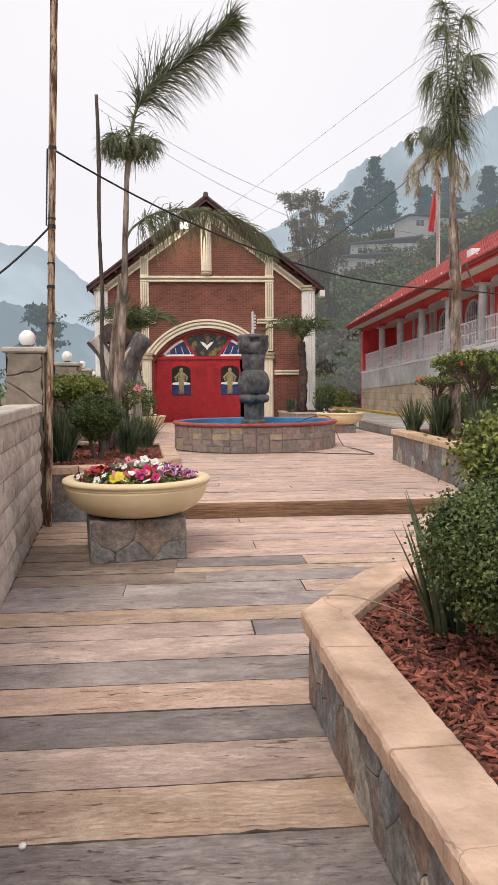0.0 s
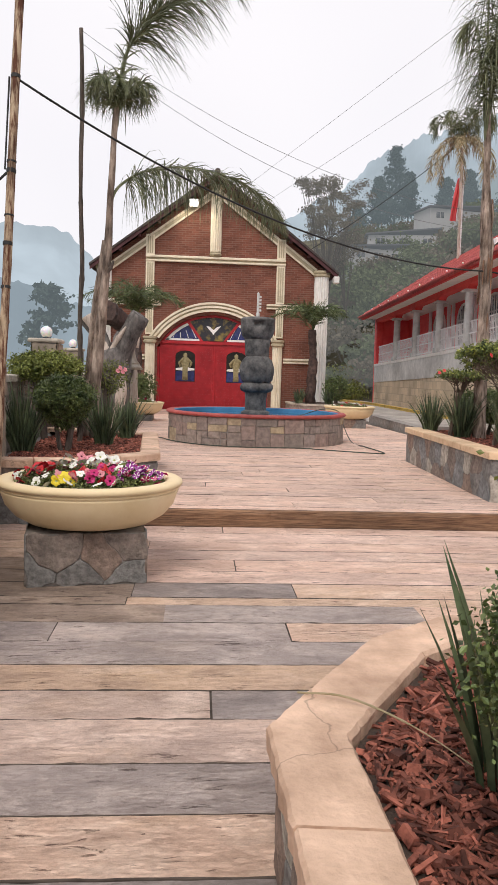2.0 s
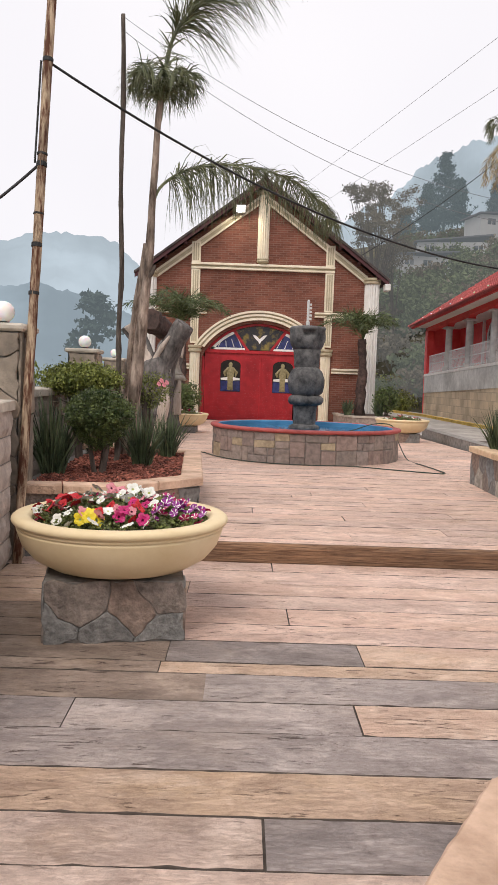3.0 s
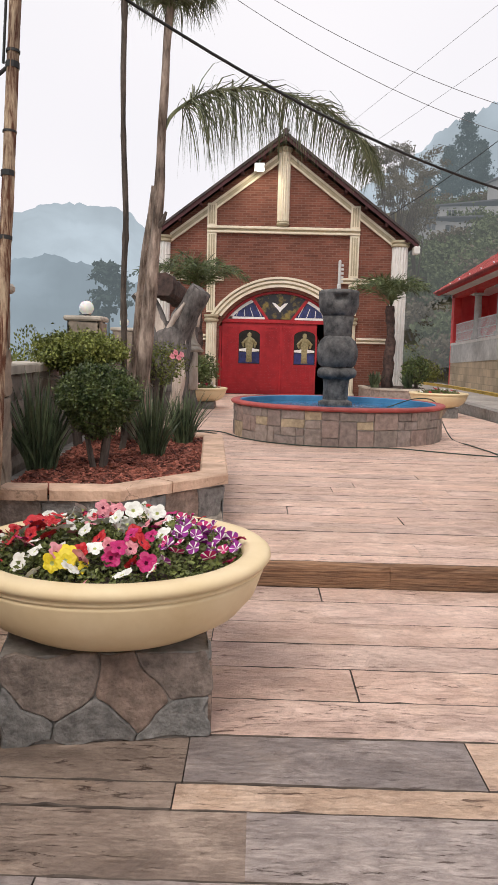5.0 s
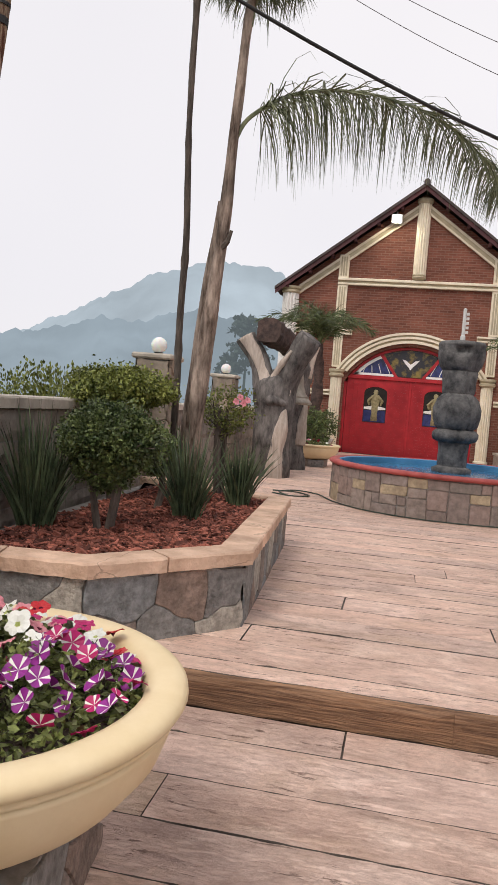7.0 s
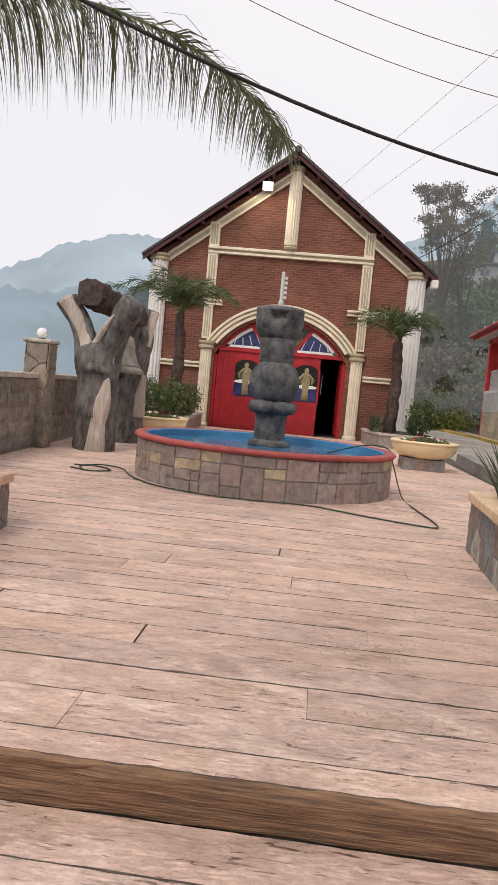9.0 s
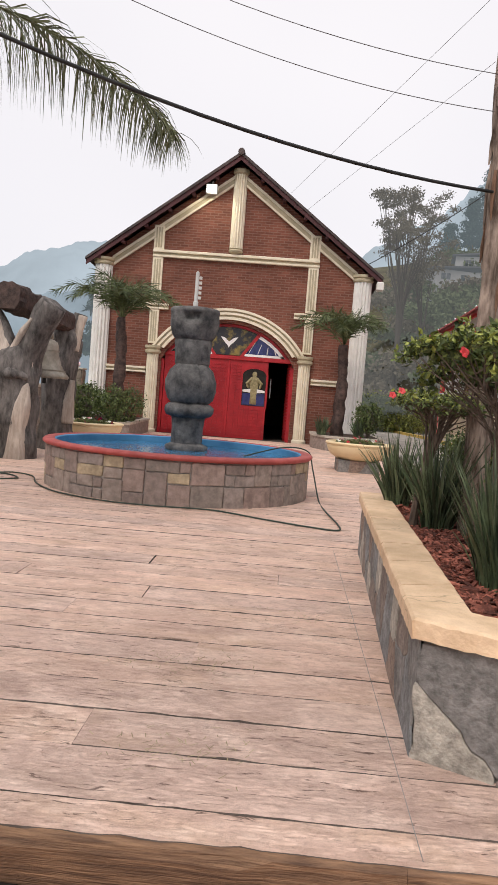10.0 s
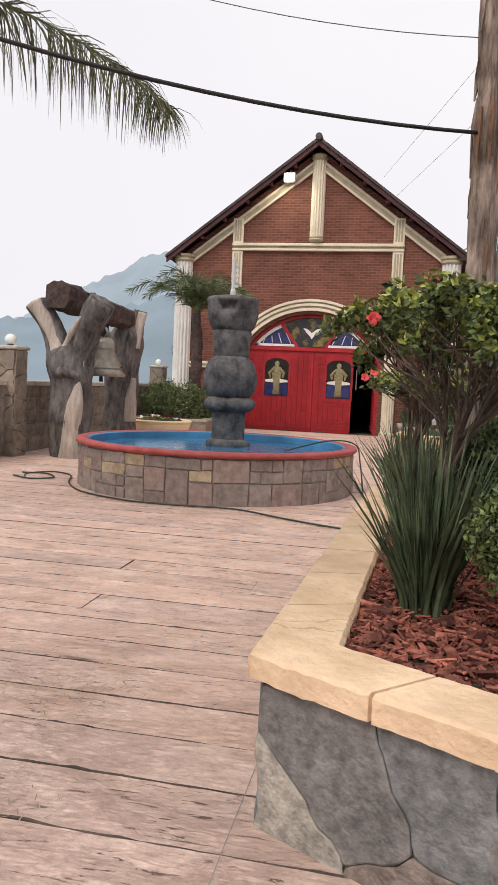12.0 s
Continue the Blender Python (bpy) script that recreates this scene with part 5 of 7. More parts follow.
def raised_bed(label, outer, closed_by, cap_w, z_base, z_cap, cell, seed, cap_t=0.075, inset=0.035, cap_mat=None):
    """A planting bed: outer is its visible edge in plan with the bed on the left; closed_by finishes the outline."""
    b = thing("planting_bed", label, "planter")
    poly = list(outer) + list(closed_by)
    part("bed_core", prism(poly_inset(poly, inset + 0.015), z_base - 0.05, z_cap - cap_t), M_mortar, b)
    edge = poly_inset(poly, inset)[:len(outer)]
    for i, (p, q) in enumerate(zip(edge, edge[1:])):
        flagstones(b, p, q, z_base - 0.01, z_cap - cap_t, cell, seed + i, M_flag)
    slabs(b, outer, cap_w, z_cap - cap_t, z_cap, 0.42, seed, cap_mat or M_cap)
    part("soil", prism(poly_inset(poly, cap_w - 0.02), z_cap - cap_t - 0.02, z_cap - 0.055), M_dirt, b, "dark soil under the mulch")
    return b


def poly_inset(poly, d):
    pts = [Vector(p) for p in poly]
    out = []
    n = len(pts)
    for i in range(n):
        d0, d1 = (pts[i] - pts[i - 1]).normalized(), (pts[(i + 1) % n] - pts[i]).normalized()
        n0, n1 = Vector((-d0.y, d0.x)), Vector((-d1.y, d1.x))
        m = (n0 + n1).normalized()
        v = pts[i] + m * d / max(0.4, m.dot(n0))
        out.append((v.x, v.y))
    return out


def inside(poly, x, y):
    c = False
    for i in range(len(poly)):
        (x0, y0), (x1, y1) = poly[i - 1], poly[i]
        if (y0 > y) != (y1 > y) and x < (x1 - x0) * (y - y0) / (y1 - y0) + x0:
            c = not c
    return c


def mulch(poly, z, n, seed, big=1.0):
    """Loose chips, each a thin bent splinter."""
    rng = random.Random(seed)
    xs, ys = [p[0] for p in poly], [p[1] for p in poly]
    verts, faces = [], []
    made = 0
    while made < n:
        x, y = rng.uniform(min(xs), max(xs)), rng.uniform(min(ys), max(ys))
        if not inside(poly, x, y):
            continue
        made += 1
        l = (0.008 + 0.038 * rng.random() ** 1.8) * big
        w, h = min(l * 0.6, rng.uniform(0.002, 0.010) * big), rng.uniform(0.0015, 0.005)
        if rng.random() < 0.03:
            l, w, h = l * 1.2, w * 2.0, 0.014
        m = Matrix.Translation((x, y, z + rng.uniform(0.0, 0.028) + 0.012 * noise.noise(Vector((x * 5, y * 5, 0))))) @ Euler((rng.uniform(-0.9, 0.9), rng.uniform(-0.4, 0.4), rng.uniform(0, 6.28))).to_matrix().to_4x4()
        k = len(verts)
        t = rng.uniform(0.4, 1.0)
        for sx, sy, sz in ((-1, -1, -1), (1, -t, -1), (1, t, -1), (-1, 1, -1), (-0.9, -0.8, 1), (0.9, -t * 0.8, 1), (0.9, t * 0.8, 1), (-0.9, 0.8, 1)):
            verts.append(m @ Vector((sx * l, sy * w, sz * h)))
        faces += [(k + 4, k + 5, k + 6, k + 7), (k, k + 1, k + 5, k + 4), (k + 1, k + 2, k + 6, k + 5), (k + 2, k + 3, k + 7, k + 6), (k + 3, k, k + 4, k + 7)]
    ob = part("wood_mulch", pydata("wood_mulch", verts, faces, M_mulch), M_mulch)
    return tagged(ob, "loose reddish brown wood chip mulch in the bed", "mulch", kind="stuff")


NEAR = [(1.25, 3.46), (0.80, 3.385), (0.44, 3.12), (0.115, 2.625), (-0.012, 2.42), (0.01, 1.6), (0.05, 0.7), (0.10, -0.8), (0.2, -3.5)]
NEAR_BACK = [(2.4, -3.5), (2.4, 3.62)]
raised_bed("low flagstone bed with a buff cast cap and mulch", NEAR, NEAR_BACK, 0.222, 0.0, 0.40, 0.22, 100, cap_mat=M_capnear)
mulch(poly_inset([p for p in NEAR if p[1] > -1] + [(2.0, -0.8), (2.0, 3.62)], 0.25), 0.345, 19000, 1)
RIGHT = [(2.86, 11.35), (2.78, 9.5), (2.70, 7.70), (3.32, 7.36), (4.6, 6.66), (7.0, 6.4)]
RIGHT_BACK = [(7.0, 12.0), (4.2, 12.0)]
raised_bed("raised flagstone bed with a buff cast cap and mulch", RIGHT, RIGHT_BACK, 0.24, 0.10, 0.67, 0.30, 139)
mulch(poly_inset([(2.86, 11.35), (2.78, 9.5), (2.70, 7.70), (3.32, 7.36), (4.6, 6.66), (4.8, 11.4)], 0.22), 0.615, 19000, 2)
LEFT = [(-1.98, 6.98), (-1.20, 7.04), (-0.58, 7.78), (-0.74, 10.3), (-2.2, 10.9)]
LEFT_BACK = [(-2.30, 10.9), (-2.16, 7.3)]
raised_bed("raised flagstone bed with a buff cast cap beside the wall", LEFT, LEFT_BACK, 0.2, 0.0, 0.58, 0.27, 160, cap_mat=M_capnear)
mulch(poly_inset(LEFT + [LEFT_BACK[1]], 0.18), 0.525, 11000, 3)

# ------------------------------------------------------------------ plants


def iris(x, y, z, h, spread, n, seed, label="clump of dark green sword-shaped iris leaves in mulch", width=0.0075, bias=(0.0, 0.0), fan=1.0):
    p = thing("iris_clump", label, "plant", "iris clumps", at=(x, y, z))
    for k in range(3):
        part("leaf_tuft", blades("leaf_tuft", int(n * 0.62), h * (1, 0.92, 0.8)[k], spread * (0.7, 1, 1.05)[k], M_iris, seed * 3 + k, width, bias, fan), M_iris, p)
    return p


def topiary(x, y, z, cz, radii, seed, material, label, leaves=12000, size=0.017, stems=3, lump=0.16, taper=0.35, per=42):
    t = thing("shrub", label, "shrub", at=(x, y, z))
    part("crown", leaf_mesh("crown", clump_points(leaves // per, per, (0, 0, cz), radii, seed, lump, taper, spread=max(1.6 * size, 0.09 * radii[0])), size, material, seed), material, t)
    rng = random.Random(seed)
    bm = bmesh.new()
    for s in range(stems):
        a = rng.uniform(0, 6.28)
        r = 0.05
        ctrl = [(math.cos(a) * 0.03, math.sin(a) * 0.03, -0.03), (math.cos(a) * 0.07, math.sin(a) * 0.07, cz * 0.35), (math.cos(a) * radii[0] * 0.35, math.sin(a) * radii[1] * 0.35, cz * 0.75), (math.cos(a) * radii[0] * 0.5, math.sin(a) * radii[1] * 0.5, cz)]
        pts = curve_pts(ctrl, 5)
        tube(pts, [0.028 - 0.016 * i / len(pts) for i in range(len(pts))], 6, bm, rough=0.3)
        for k in range(6):
            b = pts[rng.randrange(len(pts) // 2, len(pts))]
            d = Vector((rng.uniform(-1, 1) * radii[0], rng.uniform(-1, 1) * radii[1], rng.uniform(0.0, 1.0) * radii[2])) * 0.75
            tube([b, b + d * 0.5, b + d], [0.009, 0.006, 0.003], 4, bm)
    part("stem", bm, M_barkdark, t, "dark branching stem")
    return t



def azalea_tree(x, y, z, fork, radii, cz, rz, seed, label, leaves, size):
    """A clipped azalea: one leaning stem, forked branches bare below, and a wide layer of leaf rosettes on top."""
    t = thing("azalea_tree", label, "shrub", at=(x, y, z))
    rng = random.Random(seed)
    bm = bmesh.new()
    base = curve_pts([(-0.06, 0, -0.04), (-0.02, 0, fork * 0.5), (0.05, 0, fork)], 6)
    tube(base, [0.030 - 0.012 * i / len(base) for i in range(len(base))], 8, bm, rough=0.3)
    tips = []
    for k in range(11):
        a = 2 * math.pi * k / 11 + rng.uniform(-0.25, 0.25)
        q = rng.uniform(0.35, 0.8)
        s0 = base[rng.randrange(len(base) // 2, len(base))]
        knee = Vector((0.06 + math.cos(a) * radii[0] * q * 0.45, math.sin(a) * radii[1] * q * 0.45, cz - rz * rng.uniform(0.9, 1.5)))
        end = Vector((0.06 + math.cos(a) * radii[0] * q, math.sin(a) * radii[1] * q, cz + rz * rng.uniform(-0.5, 0.2)))
        pts = curve_pts([s0, knee, end], 5)
        tube(pts, [0.009 - 0.005 * i / len(pts) for i in range(len(pts))], 6, bm, rough=0.3)
        for c in range(14):
            b = pts[rng.randrange(3, len(pts))]
            aa, qq = a + rng.uniform(-0.9, 0.9), rng.uniform(0.2, 1.02)
            up = rng.random() ** 0.6
            tip = Vector((0.06 + math.cos(aa) * radii[0] * qq, math.sin(aa) * radii[1] * qq, cz + rz * (up * 1.7 - 0.8) * (1 - 0.45 * qq ** 3)))
            tube([b, b.lerp(tip, 0.5) - Vector((0, 0, 0.02)), tip], [0.005, 0.004, 0.002], 4, bm)
            tips.append(tip)
    part("stem", bm, M_stem, t, "bare brown forked stems")
    n = leaves // len(tips)
    for name, mt, share in (("leaves", M_leafdark, 0.7), ("young_leaves", M_leafyoung, 0.45)):
        pts = []
        for tip in tips:
            for q in range(max(1, int(n * share))):
                pts.append((tip.x + rng.gauss(0, 0.026), tip.y + rng.gauss(0, 0.026), tip.z + rng.gauss(0.012 if mt is M_leafyoung else -0.012, 0.018)))
        part(name, leaf_mesh(name, pts, size, mt, seed, flat=0.3, long=2.0), mt, t)
    return t


# near bed
iris(0.57, 2.18, 0.35, 0.64, 0.36, 18, 5, "tall iris clump with a few dry leaves in mulch", 0.013, (-0.16, -0.02), 0.5)
topiary(0.73, 1.74, 0.34, 0.44, (0.36, 0.37, 0.25), 21, M_leafdark, "clipped dark green boxwood ball in the near bed", 62000, 0.0118, lump=0.10, taper=0.25, per=34)
topiary(1.06, 2.14, 0.34, 0.72, (0.42, 0.36, 0.22), 22, M_leafolive, "clipped yellow-green shrub behind the boxwood", 36000, 0.016)
iris(0.66, 1.22, 0.35, 0.45, 0.22, 12, 8, "sparse iris clump beside the boxwood", 0.010)
stalk = thing("dry_stalk", "long dry grass stalk lying across the bed", "grass")
part("blade", tube(curve_pts([(0.10, 2.62, 0.405), (0.24, 2.55, 0.42), (0.40, 2.40, 0.40), (0.52, 2.22, 0.37)], 6), [0.0035] * 12 + [0.002] * 7, 5), M_drypalm, stalk)
# left bed
iris(-1.97, 8.0, 0.53, 0.76, 0.50, 130, 11)
topiary(-1.57, 8.12, 0.53, 0.515, (0.285, 0.285, 0.245), 23, M_leafdark, "round clipped boxwood with a bare forked stem", 32000, 0.0155, 4, taper=0.6, per=34)
iris(-1.27, 8.85, 0.53, 0.68, 0.46, 130, 12)
iris(-1.10, 9.75, 0.53, 0.58, 0.42, 120, 13)
topiary(-2.0, 9.35, 0.53, 0.86, (0.37, 0.36, 0.145), 24, M_leafolive, "flat-topped yellow-green clipped shrub by the wall", 17000, 0.020, 5, lump=0.3, taper=0.3, per=26)
topiary(-1.62, 9.15, 0.53, 0.42, (0.16, 0.16, 0.16), 32, M_leafdark, "small clipped boxwood at the foot of the palm", 3000, 0.016, 2)
az = topiary(-1.38, 10.3, 0.53, 0.76, (0.24, 0.24, 0.19), 25, M_leafolive, "thin loose shrub with a few pink blooms", 1800, 0.019, 6, lump=0.4, per=12)
# right bed
iris(3.19, 8.42, 0.62, 0.70, 0.42, 190, 14)
iris(3.12, 10.95, 0.62, 0.62, 0.45, 150, 15)
iris(3.22, 9.95, 0.62, 0.70, 0.5, 160, 16)
iris(4.05, 10.2, 0.62, 0.70, 0.5, 160, 17)
tall = azalea_tree(3.26, 8.82, 0.62, 0.70, (0.55, 0.52), 1.02, 0.20, 26, "flat-topped azalea tree with bare forked stems and coral blooms", 8200, 0.021)
small = azalea_tree(3.13, 9.98, 0.62, 0.62, (0.34, 0.30), 0.82, 0.07, 27, "small flat-topped azalea with a thin layered crown", 2000, 0.018)
topiary(3.62, 8.95, 0.62, 0.46, (0.30, 0.26, 0.22), 28, M_leafdark, "round clipped boxwood under the azalea", 26000, 0.015, 3)
topiary(3.58, 8.05, 0.62, 0.34, (0.25, 0.25, 0.22), 29, M_leafdark, "round clipped boxwood near the bed's edge", 26000, 0.015, 3)
topiary(4.35, 10.6, 0.62, 1.0, (0.60, 0.55, 0.22), 30, M_leafolive, "clipped yellow-green shrub with a bare stem", 7000, 0.022, 7, lump=0.4, per=24)
topiary(3.75, 10.5, 0.62, 0.42, (0.42, 0.32, 0.22), 31, M_leafdark, "low clipped dark boxwood", 9000, 0.019, 3)


M_throat = {"dark": mat("dark_petal_throat", (0.10, 0.004, 0.03), (0.18, 0.01, 0.05), rough=0.5, bump=0), "lime": mat("pale_green_throat", (0.55, 0.60, 0.22), (0.66, 0.70, 0.34), rough=0.5, bump=0)}


def bloom_mesh(name, r, material, petals=5, cup=0.45, throat=None, seed=0):
    """A trumpet of joined ruffled lobes with a deep throat."""
    rng = random.Random(seed)
    bm = bmesh.new()
    c = bm.verts.new((0, 0, -r * cup))
    n = petals * 6
    size = [rng.uniform(0.85, 1.1) for _ in range(petals)]
    droop = [rng.uniform(-0.25, 0.22) for _ in range(petals)]
    ring = []
    for i in range(n):
        a = 2 * math.pi * i / n
        lobe = i // 6
        edge = abs(math.sin(math.pi * (i % 6) / 6))
        k = r * (0.78 + 0.22 * edge) * size[lobe]
        z = r * (droop[lobe] * edge + rng.uniform(-0.09, 0.09))
        ring.append([bm.verts.new((math.cos(a) * k * f, math.sin(a) * k * f, h)) for f, h in ((0.22, -r * 0.12), (0.62, r * 0.03 + z * 0.3), (1.0, z))])
    for i in range(n):
        p, q = ring[i], ring[(i + 1) % n]
        bm.faces.new((c, p[0], q[0])).material_index = 1 if throat else 0
        bm.faces.new((p[0], p[1], q[1], q[0]))
        bm.faces.new((p[1], p[2], q[2], q[1]))
    return mesh_of(name, bm, [material, throat] if throat else material)


def put_bloom(parent, mesh, at, tilt, spin):
    ob = part("flower", mesh, None, parent)
    ob.matrix_local = pose(*at, tilt[0], tilt[1], spin)
    return ob


azalea = bloom_mesh("azalea_bloom", 0.025, mat("coral_petal", (0.66, 0.05, 0.06), (0.78, 0.10, 0.10), rough=0.5, bump=0))
for at in ((-0.31, -0.40, 1.035), (-0.10, -0.25, 1.19), (0.40, -0.40, 1.16)):
    put_bloom(tall, azalea, at, (70, 20), 30)
    put_bloom(tall, azalea, (at[0] + 0.012, at[1] + 0.03, at[2] + 0.012), (40, -30), 65)
rose = bloom_mesh("pink_bloom", 0.032, M_pet["pink"])
for at in ((-0.27, -0.10, 0.85), (-0.22, -0.14, 0.88)):
    put_bloom(small, azalea, at, (60, -20), 20)
for at in ((0.13, -0.22, 0.84), (0.19, -0.20, 0.83), (0.16, -0.20, 0.88), (0.22, -0.18, 0.86)):
    put_bloom(az, rose, at, (70, 0), 40)

# ------------------------------------------------------------------ flower bowls


def bowl_thing(x, y, z, r, label, plinth, seed, rz=0, ph=0.33):
    b = thing("flower_bowl", label, "planter", "flower bowls", at=(x, y, z))
    if plinth:
        p = thing("stone_plinth", "squat grey flagstone plinth under the flower bowl", "plinth", "stone plinths")
        w = 0.375
        m = Matrix.Rotation(radians(rz), 2)
        c = [m @ Vector(v) + Vector((x - 0.03, y)) for v in ((-w, -w), (w, -w), (w, w), (-w, w))]
        c = [(v.x, v.y) for v in c]
        part("plinth_core", prism(poly_inset(c, 0.003), z - 0.03, z + ph), M_mortar, p)
        for i in range(4):
            flagstones(p, c[i], c[(i + 1) % 4], z - 0.005, z + ph, 0.25, seed + i, M_flag[1:3] + M_flag[4:], 0.010, 0.0015)
    k = r / 0.62
    prof = [(0.0, 0.0), (0.30, 0.0), (0.42, 0.026), (0.51, 0.08), (0.568, 0.15), (0.597, 0.232), (0.600, 0.243), (0.593, 0.247), (0.601, 0.251), (0.606, 0.258), (0.605, 0.263), (0.598, 0.267), (0.606, 0.271), (0.620, 0.277), (0.628, 0.290), (0.625, 0.305), (0.611, 0.316), (0.588, 0.321), (0.545, 0.318), (0.522, 0.308), (0.512, 0.285), (0.508, 0.235), (0.0, 0.23)]
    part("bowl", lathe([(a * k, ph + c * k) for a, c in prof], 72), M_bowl, b, "smooth cream bowl with a rolled rim", smooth=True)
    part("soil", lathe([(0.515 * k, ph + 0.255 * k), (0.3 * k, ph + 0.265 * k), (0, ph + 0.27 * k)], 32), M_dirt, b)
    return b


def striped(r):
    bm = bmesh.new()
    c = bm.verts.new((0, 0, -r * 0.35))
    n = 20
    ring = [bm.verts.new((math.cos(2 * math.pi * i / n) * r * (0.85 + 0.15 * abs(math.cos(math.pi * i / 4))), math.sin(2 * math.pi * i / n) * r * (0.85 + 0.15 * abs(math.cos(math.pi * i / 4))), 0.1 * r * math.sin(i))) for i in range(n)]
    for i in range(n):
        f = bm.faces.new((c, ring[i], ring[(i + 1) % n]))
        f.material_index = 1 if i % 4 == 1 else 0
    return bm


BLOOMS = {k: [bloom_mesh("petunia_" + k, r, M_pet[k], throat=M_throat["lime" if k in ("white", "yellow") else "dark"], seed=j) for j, r in enumerate((0.031, 0.036, 0.040, 0.035))] for k in ("red", "white", "magenta", "pink", "yellow", "purple")}
BLOOMS["striped"] = [mesh_of("petunia_striped", striped(r), [M_pet["magenta"], M_pet["white"]]) for r in (0.026, 0.032)]
BLOOMS["violet"] = [mesh_of("petunia_violet", striped(r), [M_pet["purple"], M_pet["white"]]) for r in (0.029, 0.035)]


def petunias(x, y, z, r, n, seed, chooser, label):
    p = thing("petunias", label, "flowers", at=(x, y, z))
    rng = random.Random(seed)
    pts = []
    while len(pts) < 11000:
        a, q = rng.uniform(0, 6.28), r * math.sqrt(rng.random())
        top = 0.125 * (1 - (q / r) ** 3) + 0.075 * noise.noise(Vector((q * math.cos(a) * 6, q * math.sin(a) * 6, seed)))
        pts.append((q * math.cos(a), q * math.sin(a), rng.uniform(-0.02, max(0.0, top) + 0.02)))
    part("foliage", leaf_mesh("foliage", pts, 0.0155, M_flowerleaf, seed, flat=0.5), M_flowerleaf, p, "small green petunia leaves")
    spots = []
    tries = 0
    while len(spots) < n and tries < 9000:
        tries += 1
        a, q = rng.uniform(0, 6.28), r * 1.0 * math.sqrt(rng.random())
        s = Vector((q * math.cos(a), q * math.sin(a)))
        if any((s - o).length < 0.050 for o in spots):
            continue
        kind = chooser(s, rng)
        if kind is None:
            continue
        spots.append(s)
        h = 0.045 + 0.125 * (1 - (q / r) ** 2) + rng.uniform(-0.02, 0.035)
        put_bloom(p, rng.choice(BLOOMS[kind]), (s.x, s.y, h), (rng.uniform(15, 60) if s.y < 0.2 else rng.uniform(-10, 40), rng.uniform(-25, 25)), rng.uniform(0, 360))
    return p


def near_choice(s, rng):
    u = rng.random()
    if rng.random() < (0.86 if s.y < -0.22 else 0.08):
        return None
    if (s - Vector((0.02, 0.06))).length < 0.16:
        return "white" if u < 0.8 else "pink"
    if s.x > 0.2 and s.y < 0.25:
        return "violet" if u < 0.7 else ("striped" if u < 0.92 else "magenta")
    if s.x < -0.3:
        return "red" if u < 0.6 else ("white" if u < 0.85 else "magenta")
    if s.y > 0.22:
        return "white" if u < 0.4 else ("pink" if u < 0.62 else ("red" if u < 0.85 else "magenta"))
    return "white" if u < 0.52 else ("red" if u < 0.82 else ("pink" if u < 0.92 else "magenta"))


BWX, BWY = -0.935, 5.53
bowl_thing(BWX, BWY, 0.0, 0.612, "wide cream concrete bowl planted with petunias", True, 204, 9, 0.332)
pet = petunias(BWX, BWY, 0.585, 0.50, 165, 4, near_choice, "red white pink and striped petunias in bloom")
for at, tilt in (((-0.16, -0.40, 0.085), (70, -25)), ((-0.11, -0.41, 0.10), (55, 10)), ((-0.07, -0.40, 0.085), (75, 30)), ((-0.12, -0.37, 0.115), (35, 0))):
    put_bloom(pet, BLOOMS["yellow"][2], at, tilt, 0)
for at in ((0.04, -0.36, 0.10), (0.17, -0.38, 0.09)):
    put_bloom(pet, BLOOMS["magenta"][2], at, (62, 0), 0)
for at in ((0.10, -0.30, 0.12), (0.02, -0.30, 0.13)):
    put_bloom(pet, BLOOMS["pink"][0], at, (50, 0), 0)
far_choice = lambda s, rng: rng.choice(("white", "pink", "white", "magenta", "red"))
bowl_thing(3.62, 19.2, upper_z(19.2), 0.64, "wide cream bowl of pale petunias on the plaza", True, 210, 0, 0.22)
petunias(3.62, 19.2, upper_z(19.2) + 0.46, 0.52, 30, 6, far_choice, "pale pink and white petunias in a bowl")
bowl_thing(-1.75, 20.2, upper_z(20.2), 0.64, "wide cream bowl of mixed petunias near the bells", True, 220, 0, 0.16)
petunias(-1.75, 20.2, upper_z(20.2) + 0.40, 0.52, 30, 7, far_choice, "pink and white petunias in a bowl")

# ------------------------------------------------------------------ fountain

FX, FYC, FR = 0.88, 14.55, 1.65
ftn = thing("fountain", "round stone-faced fountain basin with a red painted rim", "fountain")
part("basin_core", lathe([(FR - 0.02, 0.10), (FR - 0.02, 0.645), (FR - 0.12, 0.645), (FR - 0.12, 0.2), (0, 0.2)], 72, (FX, FYC)), M_mortar, ftn)
part("pool_lining", lathe([(FR - 0.10, 0.70), (FR - 0.122, 0.69), (FR - 0.13, 0.22), (0, 0.21)], 72, (FX, FYC)), M_pool, ftn, "blue painted lining")
part("water", lathe([(FR - 0.131, 0.61), (0, 0.61)], 64, (FX, FYC)), M_water, ftn)
part("rim", lathe([(FR - 0.10, 0.648), (FR + 0.02, 0.648), (FR + 0.04, 0.665), (FR + 0.042, 0.685), (FR + 0.02, 0.705), (FR - 0.08, 0.708), (FR - 0.10, 0.69)], 96, (FX, FYC)), M_rim, ftn, "worn red painted rim", smooth=True)
rng = random.Random(77)
NU, NV = 84, 4
cellw, cellh = 2 * math.pi * FR / NU, (0.64 - 0.15) / NV
used = set()
